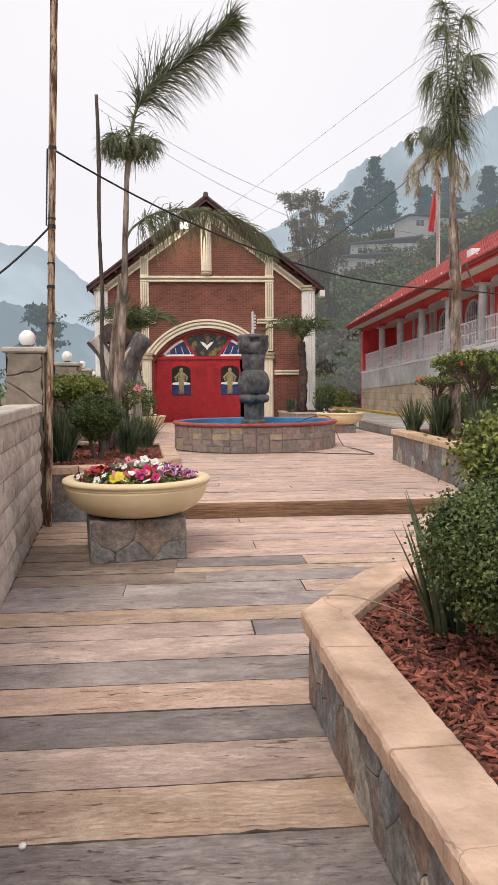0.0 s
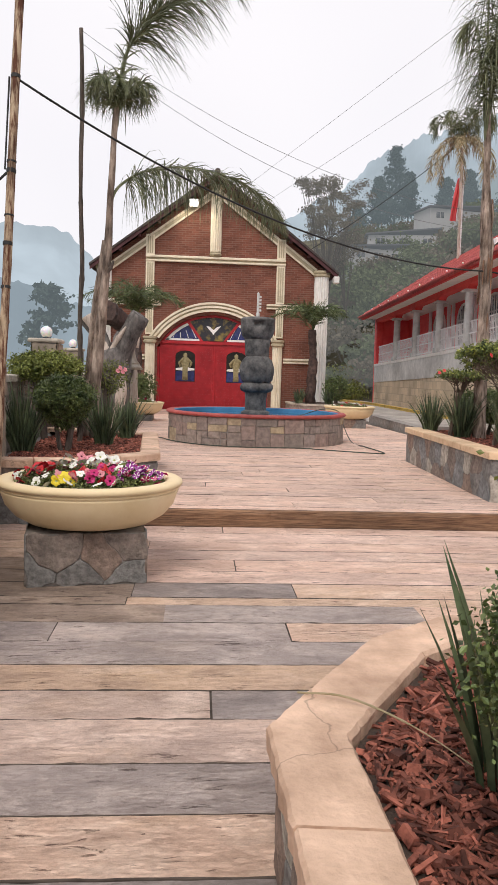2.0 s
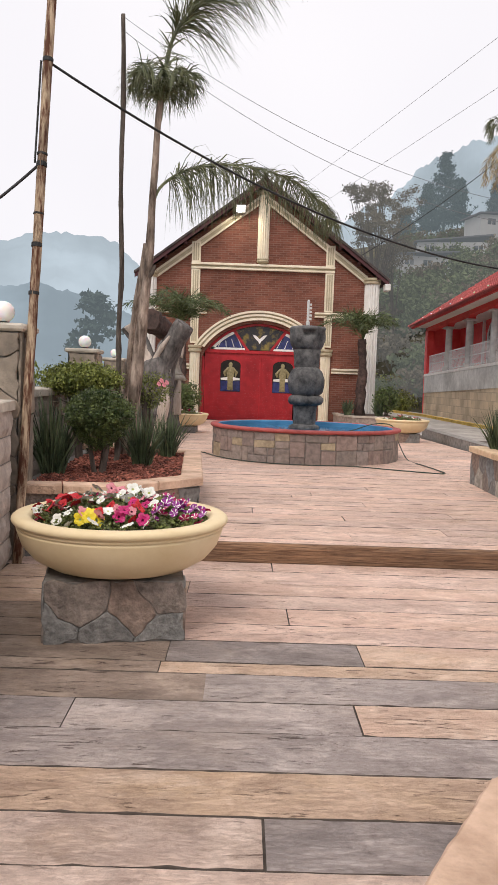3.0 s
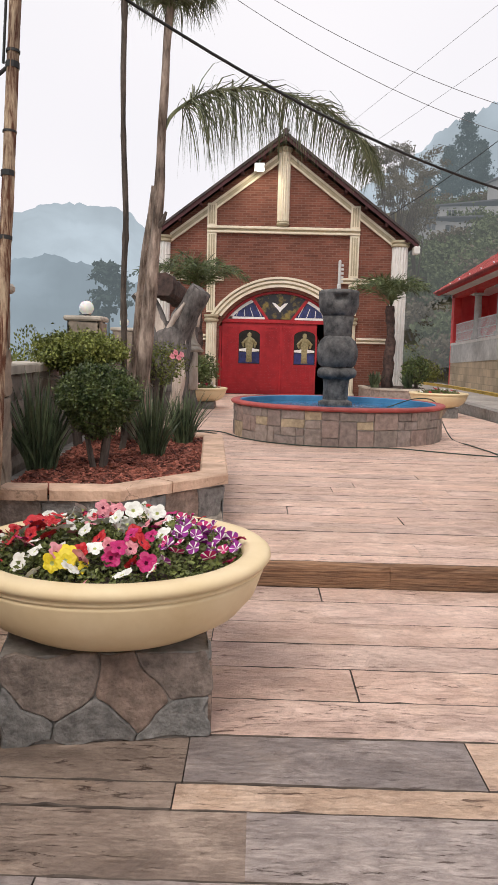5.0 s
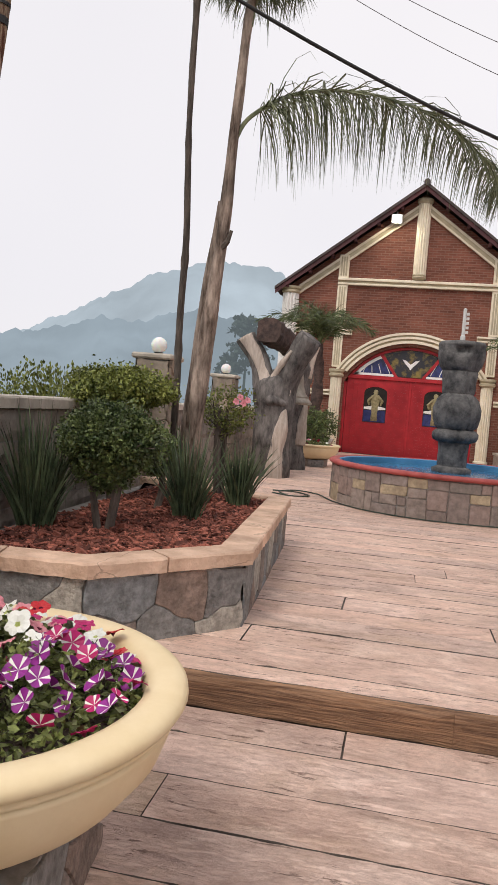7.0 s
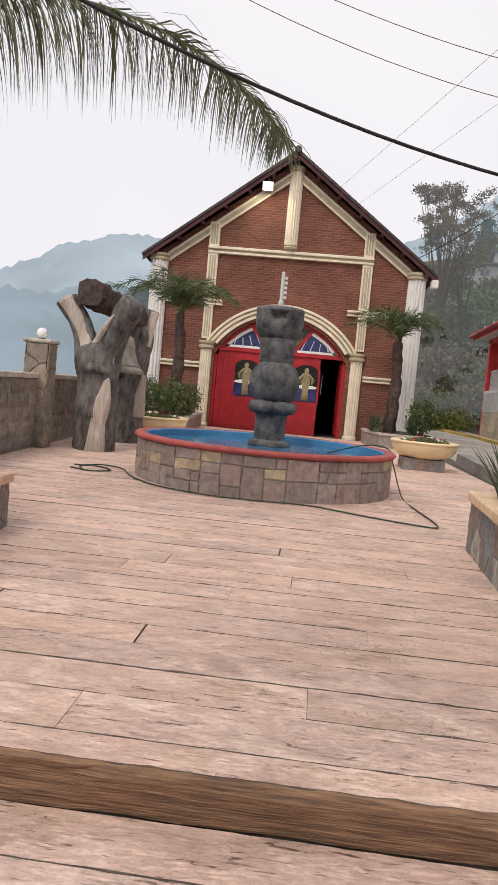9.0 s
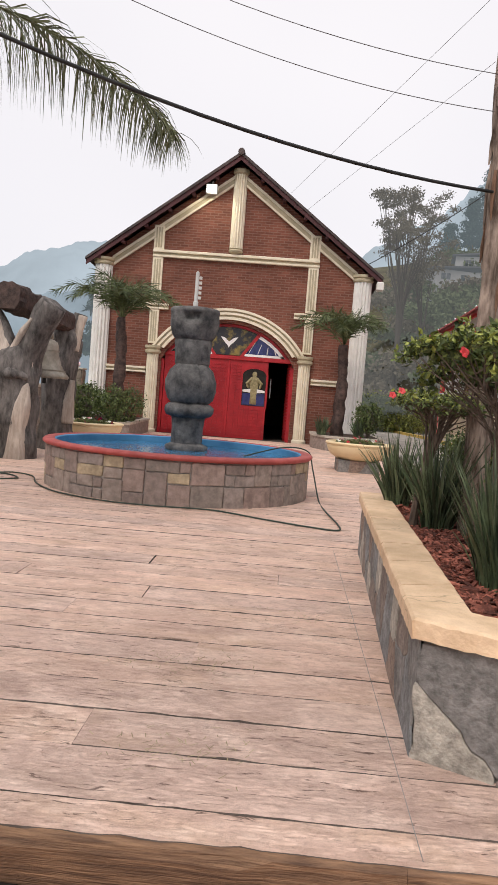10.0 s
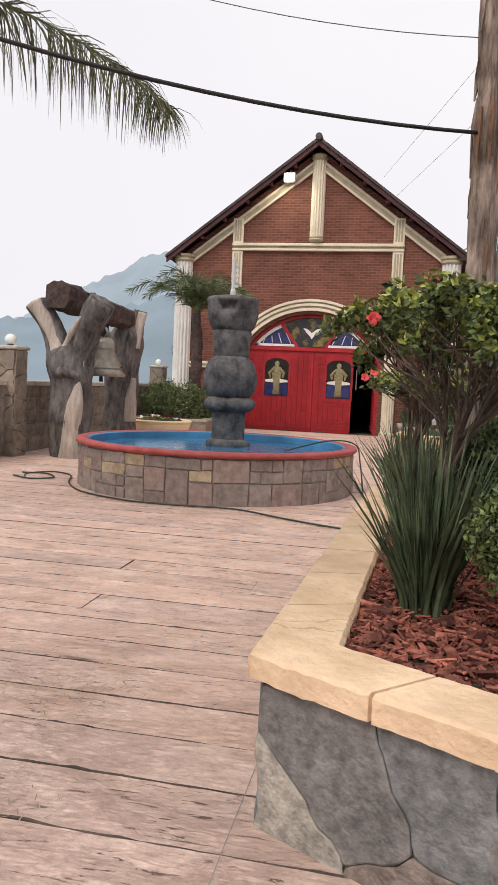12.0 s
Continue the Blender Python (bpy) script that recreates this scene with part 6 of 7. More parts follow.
for v in range(NV):
    for u in range(NU):
        if (u, v) in used:
            continue
        for w, h in rng.sample([(2, 2), (2, 2), (3, 2), (2, 1), (1, 1), (2, 2), (2, 3), (3, 1), (1, 2)], 9) + [(1, 1)]:
            cells = [((u + i), v + j) for i in range(w) for j in range(h)]
            if all(c not in used and c[1] < NV and c[0] < NU for c in cells):
                break
        used.update(cells)
        ww, hh = w * cellw, h * cellh
        poly = [Vector((-ww / 2, 0)), Vector((ww / 2, 0)), Vector((ww / 2, hh)), Vector((-ww / 2, hh))]
        sh = rng.uniform(-0.01, 0.01)
        poly = [p + Vector((rng.uniform(-0.008, 0.008), rng.uniform(-0.008, 0.008))) for p in poly]
        a = (u + w / 2) / NU * 2 * math.pi
        ob = part("stone", stone_mesh(poly, 0.005, rng.uniform(0.014, 0.024), rng, M_ashlar), M_ashlar, ftn)
        ob.matrix_local = Matrix.Translation((FX + math.cos(a) * (FR - 0.022), FYC + math.sin(a) * (FR - 0.022), 0.15 + v * cellh)) @ Matrix.Rotation(a + math.pi / 2, 4, "Z")

# carved stone column in the basin: one plain mesh
SX, SY = 0.90, 14.98
bm = bmesh.new()


def lump(a, z, amp=0.10):
    return 1 + amp * noise.noise(Vector((math.cos(a) * 1.7, math.sin(a) * 1.7, z * 3.1))) + 0.03 * noise.noise(Vector((math.cos(a) * 5, math.sin(a) * 5, z * 9)))


def groove(a, cuts):
    """Carved upright furrows at angles in degrees, with their half width and depth."""
    k = 1.0
    for at, width, depth in cuts:
        d = (math.degrees(a) - at + 180) % 360 - 180
        k -= depth * math.exp(-(d / width) ** 2)
    return k


def slot(a, z):
    """A square-cut recess under the lid of the top stone."""
    d = abs((math.degrees(a) + 90 + 180) % 360 - 180)
    return 0.80 if d < 20 and 2.31 < z < 2.41 else 1.0


lathe([(0.0, 0.58), (0.27, 0.58), (0.28, 0.66), (0.20, 0.70), (0.0, 0.70)], 28, (SX, SY), bm, wobble=lump)
lathe([(0.19, 0.66), (0.205, 0.72), (0.205, 0.9), (0.225, 1.06), (0.20, 1.09), (0, 1.09)], 48, (SX, SY), bm, wobble=lambda a, z: lump(a, z, 0.06) * groove(a, ((-112, 3, 0.05),)))
lathe([(0.0, 1.04), (0.22, 1.04), (0.30, 1.07), (0.325, 1.12), (0.32, 1.18), (0.28, 1.22), (0.22, 1.24), (0, 1.25)], 48, (SX, SY), bm, wobble=lambda a, z: lump(a, z + 0.10 * math.cos(a), 0.07) * groove(a, ((-82, 4, 0.12),)))
lathe([(0.0, 1.2), (0.22, 1.2), (0.30, 1.28), (0.335, 1.40), (0.34, 1.52), (0.29, 1.66), (0.20, 1.75), (0, 1.77)], 64, (SX, SY), bm, wobble=lambda a, z: lump(a, z, 0.06) * groove(a, ((-124, 3.5, 0.10), (-56, 3.5, 0.11), (130, 5, 0.1), (50, 5, 0.1))) * (1.0 + 0.05 * math.exp(-((math.degrees(a) % 360 - 270) / 26) ** 2)))
lathe([(0.0, 1.70), (0.20, 1.71), (0.222, 1.76), (0.225, 1.90), (0.24, 2.04), (0.22, 2.09), (0, 2.1)], 48, (SX, SY), bm, wobble=lambda a, z: lump(a, z, 0.05) * (1 + 0.05 * math.cos(4 * a)) * groove(a, ((-60, 4, 0.06),)))
lathe([(0.0, 2.06), (0.24, 2.07), (0.28, 2.13), (0.31, 2.24), (0.315, 2.30), (0.315, 2.315), (0.315, 2.40), (0.32, 2.415), (0.325, 2.45), (0.30, 2.475), (0.20, 2.49), (0, 2.49)], 64, (SX, SY), bm, wobble=lambda a, z: lump(a, z, 0.08) * (1 + 0.04 * math.cos(4 * a)) * slot(a, z))
statue = part("fountain_column", bm, M_statue, None, smooth=True)
tagged(statue, "dark weathered stacked stone column in the fountain", "statue")
part_spout = thing("fountain_spout", "grey metal water spout on the stone column", "spout")
part("pipe", lathe([(0.035, 2.48), (0.035, 2.56), (0.024, 2.58), (0.024, 2.95), (0.0, 2.97)], 12, (SX - 0.01, SY)), M_greycol, part_spout)
for k in range(5):
    part("fin", a_box(SX + 0.015, SX + 0.055, SY - 0.008, SY + 0.008, 2.60 + k * 0.065, 2.64 + k * 0.065, bevel=0.004), M_greycol, part_spout)

hz = lambda x, y: upper_z(y) + 0.016
hose_pts = [(-1.30, 13.85), (-1.45, 14.2), (-1.25, 14.5), (-0.92, 14.3), (-0.66, 13.70), (-0.25, 13.15), (0.35, 12.82), (0.9, 12.76), (1.5, 12.80), (2.05, 12.50), (2.5, 12.28), (2.78, 12.22), (2.80, 12.60), (2.72, 13.4), (2.68, 14.3)]
hose = thing("hose", "thin dark garden hose lying around the fountain", "hose")
part("tube", tube(curve_pts([(x, y, hz(x, y)) for x, y in hose_pts] + [(2.60, 14.85, 0.50), (2.52, 14.95, 0.72), (2.2, 14.9, 0.75), (1.7, 14.6, 0.62)], 8), 0.009, 6), M_hose, hose, smooth=True)
hose2 = thing("hose", "second coil of dark garden hose on the plaza", "hose")
part("tube", tube(curve_pts([(x, y, hz(x, y)) for x, y in ((-1.5, 13.95), (-1.2, 13.8), (-1.0, 14.0), (-1.25, 14.3), (-1.55, 14.25))], 8), 0.010, 6), M_hose, hose2, smooth=True)

# ------------------------------------------------------------------ bells on tree trunks

bells = thing("bell_frame", "two bells hung from a carved beam between stripped tree trunks", "bell frame")


def trunk_part(name, ctrl, radii, seg=18, material=M_stump, rough=0.35, label=""):
    pts = curve_pts(ctrl, 7)
    rad = [float(np.interp(i / (len(pts) - 1), np.linspace(0, 1, len(radii)), radii)) for i in range(len(pts))]
    return part(name, tube(pts, rad, seg, rough=rough), material, bells, label, smooth=True)


T1, T2 = (-1.99, 16.6), (-2.03, 18.75)
x1, y1 = T1
x2, y2 = T2
trunk_part("trunk", [(x1, y1, 0.08), (x1 - 0.01, y1, 0.55), (x1 - 0.02, y1, 1.05), (x1 - 0.03, y1, 1.45), (x1 - 0.06, y1, 1.80), (x1 - 0.10, y1, 1.98)], [0.34, 0.31, 0.31, 0.34, 0.27, 0.05], 28, label="stripped dark grey tree trunk")
trunk_part("limb", [(x1 - 0.14, y1, 1.38), (x1 - 0.27, y1 - 0.02, 1.85), (x1 - 0.42, y1 - 0.04, 2.22), (x1 - 0.60, y1 - 0.06, 2.52)], [0.22, 0.19, 0.17, 0.19], 18)
trunk_part("limb", [(x1 + 0.06, y1, 1.38), (x1 + 0.13, y1 - 0.04, 1.80), (x1 + 0.30, y1 - 0.12, 2.22), (x1 + 0.52, y1 - 0.20, 2.55)], [0.24, 0.22, 0.22, 0.19], 18)
trunk_part("knee_fold", [(x1 - 0.26, y1 - 0.15, 1.40), (x1 - 0.05, y1 - 0.31, 1.46), (x1 + 0.20, y1 - 0.20, 1.40)], [0.05, 0.09, 0.05], 12, rough=0.5)
trunk_part("peeled_strip", [(x1 + 0.06, y1 - 0.20, 0.08), (x1 + 0.07, y1 - 0.19, 0.6), (x1 + 0.12, y1 - 0.19, 1.0), (x1 + 0.17, y1 - 0.17, 1.34)], [0.19, 0.155, 0.14, 0.05], 16, M_stumplight, 0.35, "pale peeled wood")
trunk_part("peeled_strip", [(x1 - 0.13, y1 - 0.17, 1.52), (x1 - 0.18, y1 - 0.15, 1.75), (x1 - 0.30, y1 - 0.13, 2.0), (x1 - 0.45, y1 - 0.12, 2.28), (x1 - 0.60, y1 - 0.13, 2.51)], [0.10, 0.11, 0.09, 0.12, 0.145], 14, M_stumplight, 0.3)
trunk_part("peeled_strip", [(x1 - 0.12, y1 - 0.20, 1.70), (x1 - 0.02, y1 - 0.20, 1.90), (x1 + 0.10, y1 - 0.26, 2.10), (x1 + 0.24, y1 - 0.29, 2.30)], [0.06, 0.055, 0.06, 0.03], 10, M_stumplight, 0.3)
trunk_part("peeled_strip", [(x1 + 0.22, y1 - 0.15, 1.55), (x1 + 0.24, y1 - 0.14, 1.75), (x1 + 0.28, y1 - 0.16, 1.95)], [0.05, 0.065, 0.03], 10, M_stumplight, 0.3)
trunk_part("trunk", [(x2, y2, 0.06), (x2 - 0.02, y2, 0.8), (x2 + 0.02, y2, 1.6), (x2 + 0.08, y2, 2.15), (x2 + 0.12, y2, 2.45)], [0.36, 0.32, 0.31, 0.30, 0.20], 24)
trunk_part("limb", [(x2 + 0.14, y2, 1.9), (x2 + 0.24, y2, 2.3), (x2 + 0.32, y2, 2.64)], [0.20, 0.15, 0.11], 14)
trunk_part("peeled_strip", [(x2 + 0.24, y2 - 0.20, 0.62), (x2 + 0.24, y2 - 0.18, 1.0), (x2 + 0.28, y2 - 0.16, 1.42)], [0.11, 0.12, 0.05], 12, M_stumplight, 0.3)
trunk_part("peeled_strip", [(x2 + 0.30, y2 - 0.10, 1.95), (x2 + 0.33, y2 - 0.09, 2.3), (x2 + 0.38, y2 - 0.06, 2.6)], [0.05, 0.075, 0.08], 10, M_stumplight, 0.3)


def hewn(a, b, ra, rb, seed):
    """A squared log with hacked faces."""
    a, b = Vector(a), Vector(b)
    d = (b - a).normalized()
    side = d.cross(Vector((0, 0, 1))).normalized()
    up = side.cross(d)
    bm = bmesh.new()
    rings = []
    for i in range(19):
        t = i / 18
        r = ra + (rb - ra) * t
        ring = []
        for k in range(20):
            w = 2 * math.pi * k / 20
            n = (abs(math.cos(w)) ** 5 + abs(math.sin(w)) ** 5) ** 0.2
            j = 1 + 0.16 * noise.noise(Vector((math.cos(w) * 2.2, math.sin(w) * 2.2, t * 9 + seed))) + 0.07 * noise.noise(Vector((math.cos(w) * 6, math.sin(w) * 6, t * 24 + seed)))
            ring.append(bm.verts.new(a.lerp(b, t) + (side * math.cos(w) + up * math.sin(w)) * (r * j / n)))
        rings.append(ring)
    for p, q in zip(rings, rings[1:]):
        for k in range(20):
            bm.faces.new((p[k], p[(k + 1) % 20], q[(k + 1) % 20], q[k]))
    bm.faces.new(list(reversed(rings[0])))
    bm.faces.new(rings[-1])
    bmesh.ops.recalc_face_normals(bm, faces=bm.faces)
    return bm


part("beam", hewn((x1 - 0.20, y1 - 0.22, 2.63), (x2 + 0.12, y2 + 0.15, 2.44), 0.205, 0.17, 3), M_beam, bells, "dark rough-hewn squared wooden beam")
for bx, by, bz, s in ((-1.88, 17.42, 1.42, 1.08), (-2.06, 17.98, 1.60, 0.80)):
    prof = [(0.36, 0.0), (0.375, 0.03), (0.33, 0.08), (0.25, 0.20), (0.205, 0.36), (0.19, 0.50), (0.17, 0.56), (0.10, 0.60), (0.0, 0.61)]
    be = part("bell", lathe([(r * s, bz + z * s) for r, z in prof], 36, (bx, by)), M_bell, bells, "grey bronze bell", smooth=True)
    # near-black cone stands in for the shade up inside the bell
    part("bell_mouth_shade", lathe([(0.355 * s, bz + 0.004), (0.3 * s, bz + 0.1 * s), (0.0, bz + 0.3 * s)], 24, (bx, by)), M_dark, be)
    for z in (0.12, 0.42):
        part("band", lathe([(np.interp(z, (0.08, 0.2, 0.36, 0.5), (0.33, 0.25, 0.205, 0.19)) * s + 0.012, bz + z * s - 0.012), (np.interp(z, (0.08, 0.2, 0.36, 0.5), (0.33, 0.25, 0.205, 0.19)) * s + 0.012, bz + z * s + 0.012)], 32, (bx, by)), M_bell, be)
    for k in (-1, 1):
        part("crown_loop", tube(curve_pts([(bx + k * 0.03, by, bz + 0.59 * s), (bx + k * 0.10, by, bz + 0.66 * s), (bx + k * 0.05, by, bz + 0.74 * s)], 4), 0.028, 8), M_bell, be)
    part("yoke", tube([(bx, by, bz + 0.60 * s), (bx + 0.02, by, bz + 0.78 * s), (bx, by, 2.5)], [0.06, 0.05, 0.03], 8), M_tape, be)
    part("clapper", tube([(bx, by, bz + 0.2), (bx, by, bz - 0.09)], [0.02, 0.035], 8), M_tape, be)

# ------------------------------------------------------------------ planters and palms by the church


def small_palm(x, y, z, h, seed, label, n=17, length=1.5):
    p = thing("small_palm", label, "palm", at=(x, y, z))
    rng = random.Random(seed)
    part("trunk", tube(curve_pts([(0, 0, -0.1), (0.03, 0, h * 0.5), (0, 0, h)], 8), [0.15 - 0.04 * i / 16 + (0.02 if i % 2 else 0) for i in range(17)], 12, rough=0.6), M_beam, p, "shaggy dark trunk", smooth=True)
    for i in range(n):
        a = 2 * math.pi * i / n + rng.uniform(-0.2, 0.2)
        e = rng.uniform(0.70, 1.52)
        l = length * rng.uniform(0.75, 1.1)
        c, s = math.cos(a), math.sin(a)
        r1, r2, r3 = l * 0.35 * math.cos(e), l * 0.72 * math.cos(e * 0.75), l * math.cos(e * 0.5)
        part("frond", frond_mesh("frond", [(0, 0, h - 0.05), (c * r1, s * r1, h + l * 0.36 * math.sin(e)), (c * r2, s * r2, h + l * 0.58 * math.sin(e) - 0.05), (c * r3, s * r3, h + l * 0.56 * math.sin(e) - l * 0.14)], 90, 0.5, M_palmgreen, seed * 40 + i, 0.16, 0.016, 0.12, width=0.0095, sweep=1.6), None, p)
    return p


for poly, lab in (([(2.95, 26.2), (3.3, 25.2), (4.3, 25.0), (4.9, 25.6), (4.9, 27.4), (2.95, 27.4)], "low curved stone planter by the church wall"),
                  ([(-3.5, 23.4), (-2.3, 23.0), (-1.7, 23.6), (-1.9, 27.3), (-3.5, 27.3)], "low stone planter beside the church door")):
    pl = thing("low_planter", lab, "planter")
    part("planter_wall", prism(poly, 0.0, 0.42), M_ashlar, pl)
    part("planter_cap", prism(poly_inset(poly, -0.03), 0.42, 0.48), M_wallcap, pl)
    part("soil", prism(poly_inset(poly, 0.15), 0.4, 0.487), M_dirt, pl)
small_palm(3.62, 25.9, 0.48, 2.5, 3, "short palm with a shaggy trunk by the church column")
small_palm(-2.2, 24.2, 0.48, 2.65, 4, "short palm with arching fronds in the planter", 18, 1.75)
for x, y, h, s in ((3.2, 25.6, 0.55, 40), (4.2, 25.5, 0.6, 41)):
    iris(x, y, 0.48, h, 0.5, 60, s, "iris clump in the church planter", 0.03)
topiary(4.45, 25.6, 0.48, 0.55, (0.35, 0.3, 0.4), 42, M_leafdark, "loose dark shrub beside the column", 1500, 0.05)
for x, y, r, s in ((-2.9, 23.8, 0.5, 43), (-2.15, 23.6, 0.4, 44), (-2.0, 24.6, 0.45, 45), (-3.2, 24.8, 0.5, 46)):
    topiary(x, y, 0.48, 0.42, (r, r, 0.42), s, M_leafdark, "loose leafy shrub in the church planter", 2600, 0.038, lump=0.4)

# ------------------------------------------------------------------ tall palms, poles, cables

palm = thing("palm_tree", "slender leaning palm with ragged fronds and pale bark", "palm")
pp = curve_pts([(-1.47, 9.62, 0.50), (-1.46, 9.58, 1.1), (-1.40, 9.54, 1.9), (-1.33, 9.5, 2.7), (-1.30, 9.5, 3.4), (-1.26, 9.5, 4.2), (-1.22, 9.5, 4.5)], 8)
rad = [float(np.interp(p.z, (0.5, 1.2, 2.0, 3.0, 4.2, 4.6), (0.078, 0.066, 0.058, 0.042, 0.034, 0.03))) for p in pp]
part("trunk", tube(pp, rad, 14, rough=0.35), M_bark, palm, "pale peeling trunk", smooth=True)
part("second_trunk", tube(curve_pts([(-1.62, 9.9, 0.5), (-1.60, 9.85, 1.2), (-1.48, 9.7, 2.2), (-1.36, 9.55, 2.9)], 6), [0.06, 0.055, 0.05, 0.045] + [0.04] * 15, 10, rough=0.3), M_bark, palm, smooth=True)
part("dead_stub", tube([(-1.36, 9.5, 2.5), (-1.28, 9.46, 2.58), (-1.25, 9.45, 2.66)], [0.03, 0.022, 0.012], 6), M_barkdark, palm)
part("frond", frond_mesh("frond", [(-1.24, 9.5, 4.2), (-1.15, 9.5, 4.98), (-0.86, 9.5, 5.39), (-0.44, 9.5, 5.75), (-0.02, 9.5, 6.06), (0.19, 9.5, 6.24)], 900, 0.82, M_palmleaf, 71, 0.36, 0.024, 0.24, width=0.0055, sweep=1.7), None, palm, "large upright frond")
part("frond", frond_mesh("frond", [(-1.32, 9.5, 3.28), (-1.19, 9.55, 3.55), (-0.82, 9.7, 3.79), (-0.25, 10.1, 3.92), (0.35, 10.8, 3.93), (0.78, 11.6, 3.83), (0.95, 12.1, 3.72)], 760, 0.78, M_palmleaf, 72, 0.85, 0.020, 0.2, width=0.006), None, palm, "drooping frond")
for i in range(11):
    a = i * 0.571 + 0.3
    r = 0.42 + 0.1 * math.sin(i * 2.1)
    part("frond", frond_mesh("frond", [(-1.23, 9.5, 4.35), (-1.23 + math.cos(a) * r * 0.5, 9.5 + math.sin(a) * r * 0.5, 4.66), (-1.23 + math.cos(a) * r * 0.85, 9.5 + math.sin(a) * r * 0.85, 4.60)], 90, 0.42, M_palmleaf, 80 + i, 0.5, 0.008, 0.1, width=0.0055), None, palm)
part("frond", frond_mesh("frond", [(-1.23, 9.5, 4.4), (-1.15, 9.5, 4.9), (-1.05, 9.5, 5.3)], 60, 0.35, M_palmleaf, 95, 0.15, 0.012, 0.1), None, palm)

palm2 = thing("palm_tree", "tall palm with a shaggy pale trunk and drooping fronds", "palm")
pp = curve_pts([(3.43, 9.90, 0.6), (3.43, 9.94, 1.4), (3.43, 9.96, 2.2), (3.425, 10.0, 3.0), (3.41, 10.05, 3.7), (3.40, 10.1, 4.4), (3.38, 10.12, 4.9)], 8)
rad = [float(np.interp(p.z, (0.6, 1.0, 2.0, 3.0, 3.6, 4.2, 5.2), (0.10, 0.078, 0.069, 0.066, 0.058, 0.04, 0.03))) for p in pp]
part("trunk", tube(pp, rad, 16, rough=0.5), M_bark, palm2, "shaggy pale brown trunk", smooth=True)
rng = random.Random(9)
for k in range(44):
    z = rng.uniform(1.7, 3.9)
    a = rng.uniform(0, 6.28)
    c, s, r = math.cos(a), math.sin(a), float(np.interp(z, (2.0, 3.0, 3.9), (0.064, 0.060, 0.05)))
    part("bark_flake", tube([(3.425 + r * c, 9.98 + r * s, z), (3.425 + (r + 0.012) * c, 9.98 + (r + 0.012) * s, z - 0.15), (3.425 + (r + rng.uniform(0.006, 0.03)) * c, 9.98 + (r + 0.02) * s, z - rng.uniform(0.25, 0.42))], [0.012, 0.02, 0.005], 5, rough=0.4), M_barkred if k % 3 else M_bark, palm2)
part("dead_stub", tube([(3.40, 10.0, 3.0), (3.56, 9.95, 3.15), (3.70, 9.9, 2.8)], [0.03, 0.02, 0.008], 5), M_barkdark, palm2)
FR2 = (((-0.10, 0.1), 1.0, 2.5, 0.35), ((0.18, -0.1), 0.9, 2.3, 0.5), ((0.55, 0.2), 1.2, 1.9, 0.9), ((-0.28, 0.15), 1.0, 1.6, 0.7), ((0.3, 0.5), 1.0, 1.5, 0.8), ((0.1, -0.5), 0.9, 1.6, 0.7), ((-0.2, -0.2), 0.9, 2.1, 0.5))
for i, ((dx, dy), r, up, fall) in enumerate(FR2):
    x0, y0, z0 = 3.37, 10.1, 4.45
    part("frond", frond_mesh("frond", [(x0, y0, z0), (x0 + dx * 0.25, y0 + dy * 0.25, z0 + up * 0.5), (x0 + dx * 0.65, y0 + dy * 0.65, z0 + up * 0.92), (x0 + dx * 1.15, y0 + dy * 1.15, z0 + up * (1.12 - 0.35 * fall))], 210, 0.80, M_palmleaf, 110 + i, 0.75, 0.014, 0.16, width=0.006), None, palm2)

pole = thing("utility_pole", "thin wooden pole with peeling rusty paint and black bands", "pole")
POLE = lambda z: (-1.92 + 0.02 * z, 6.80 + 0.105 * z, z)
part("shaft", tube([POLE(z * 0.25) for z in range(0, 33)], 0.036, 8, rough=0.3), M_rust, pole, smooth=True)
for z, hh in ((2.05, 0.012), (2.42, 0.016), (2.66, 0.006), (3.04, 0.018), (3.12, 0.008), (3.85, 0.016)):
    part("band", tube([POLE(z - hh), POLE(z + hh)], 0.041, 10), M_tape, pole, "black rubber band")
part("thin_wire", tube([(p[0] - 0.050, p[1] - 0.01, p[2]) for p in (POLE(3.05), POLE(3.3), POLE(3.6), POLE(3.84))], 0.009, 6), M_tape, pole)
stick = thing("bare_pole", "thin dark knotty pole standing in the bed", "pole")
sp = curve_pts([(-1.67, 9.75, 0.5), (-1.665, 9.70, 1.3), (-1.66, 9.62, 2.0), (-1.625, 9.52, 2.6), (-1.63, 9.40, 3.4), (-1.605, 9.28, 4.3), (-1.60, 9.15, 5.12)], 8)
part("shaft", tube(sp, [(0.031 - 0.009 * i / len(sp)) * (1.22 if i % 9 == 4 else 1.0) for i in range(len(sp))], 8, rough=0.3), M_barkdark, stick, smooth=True)

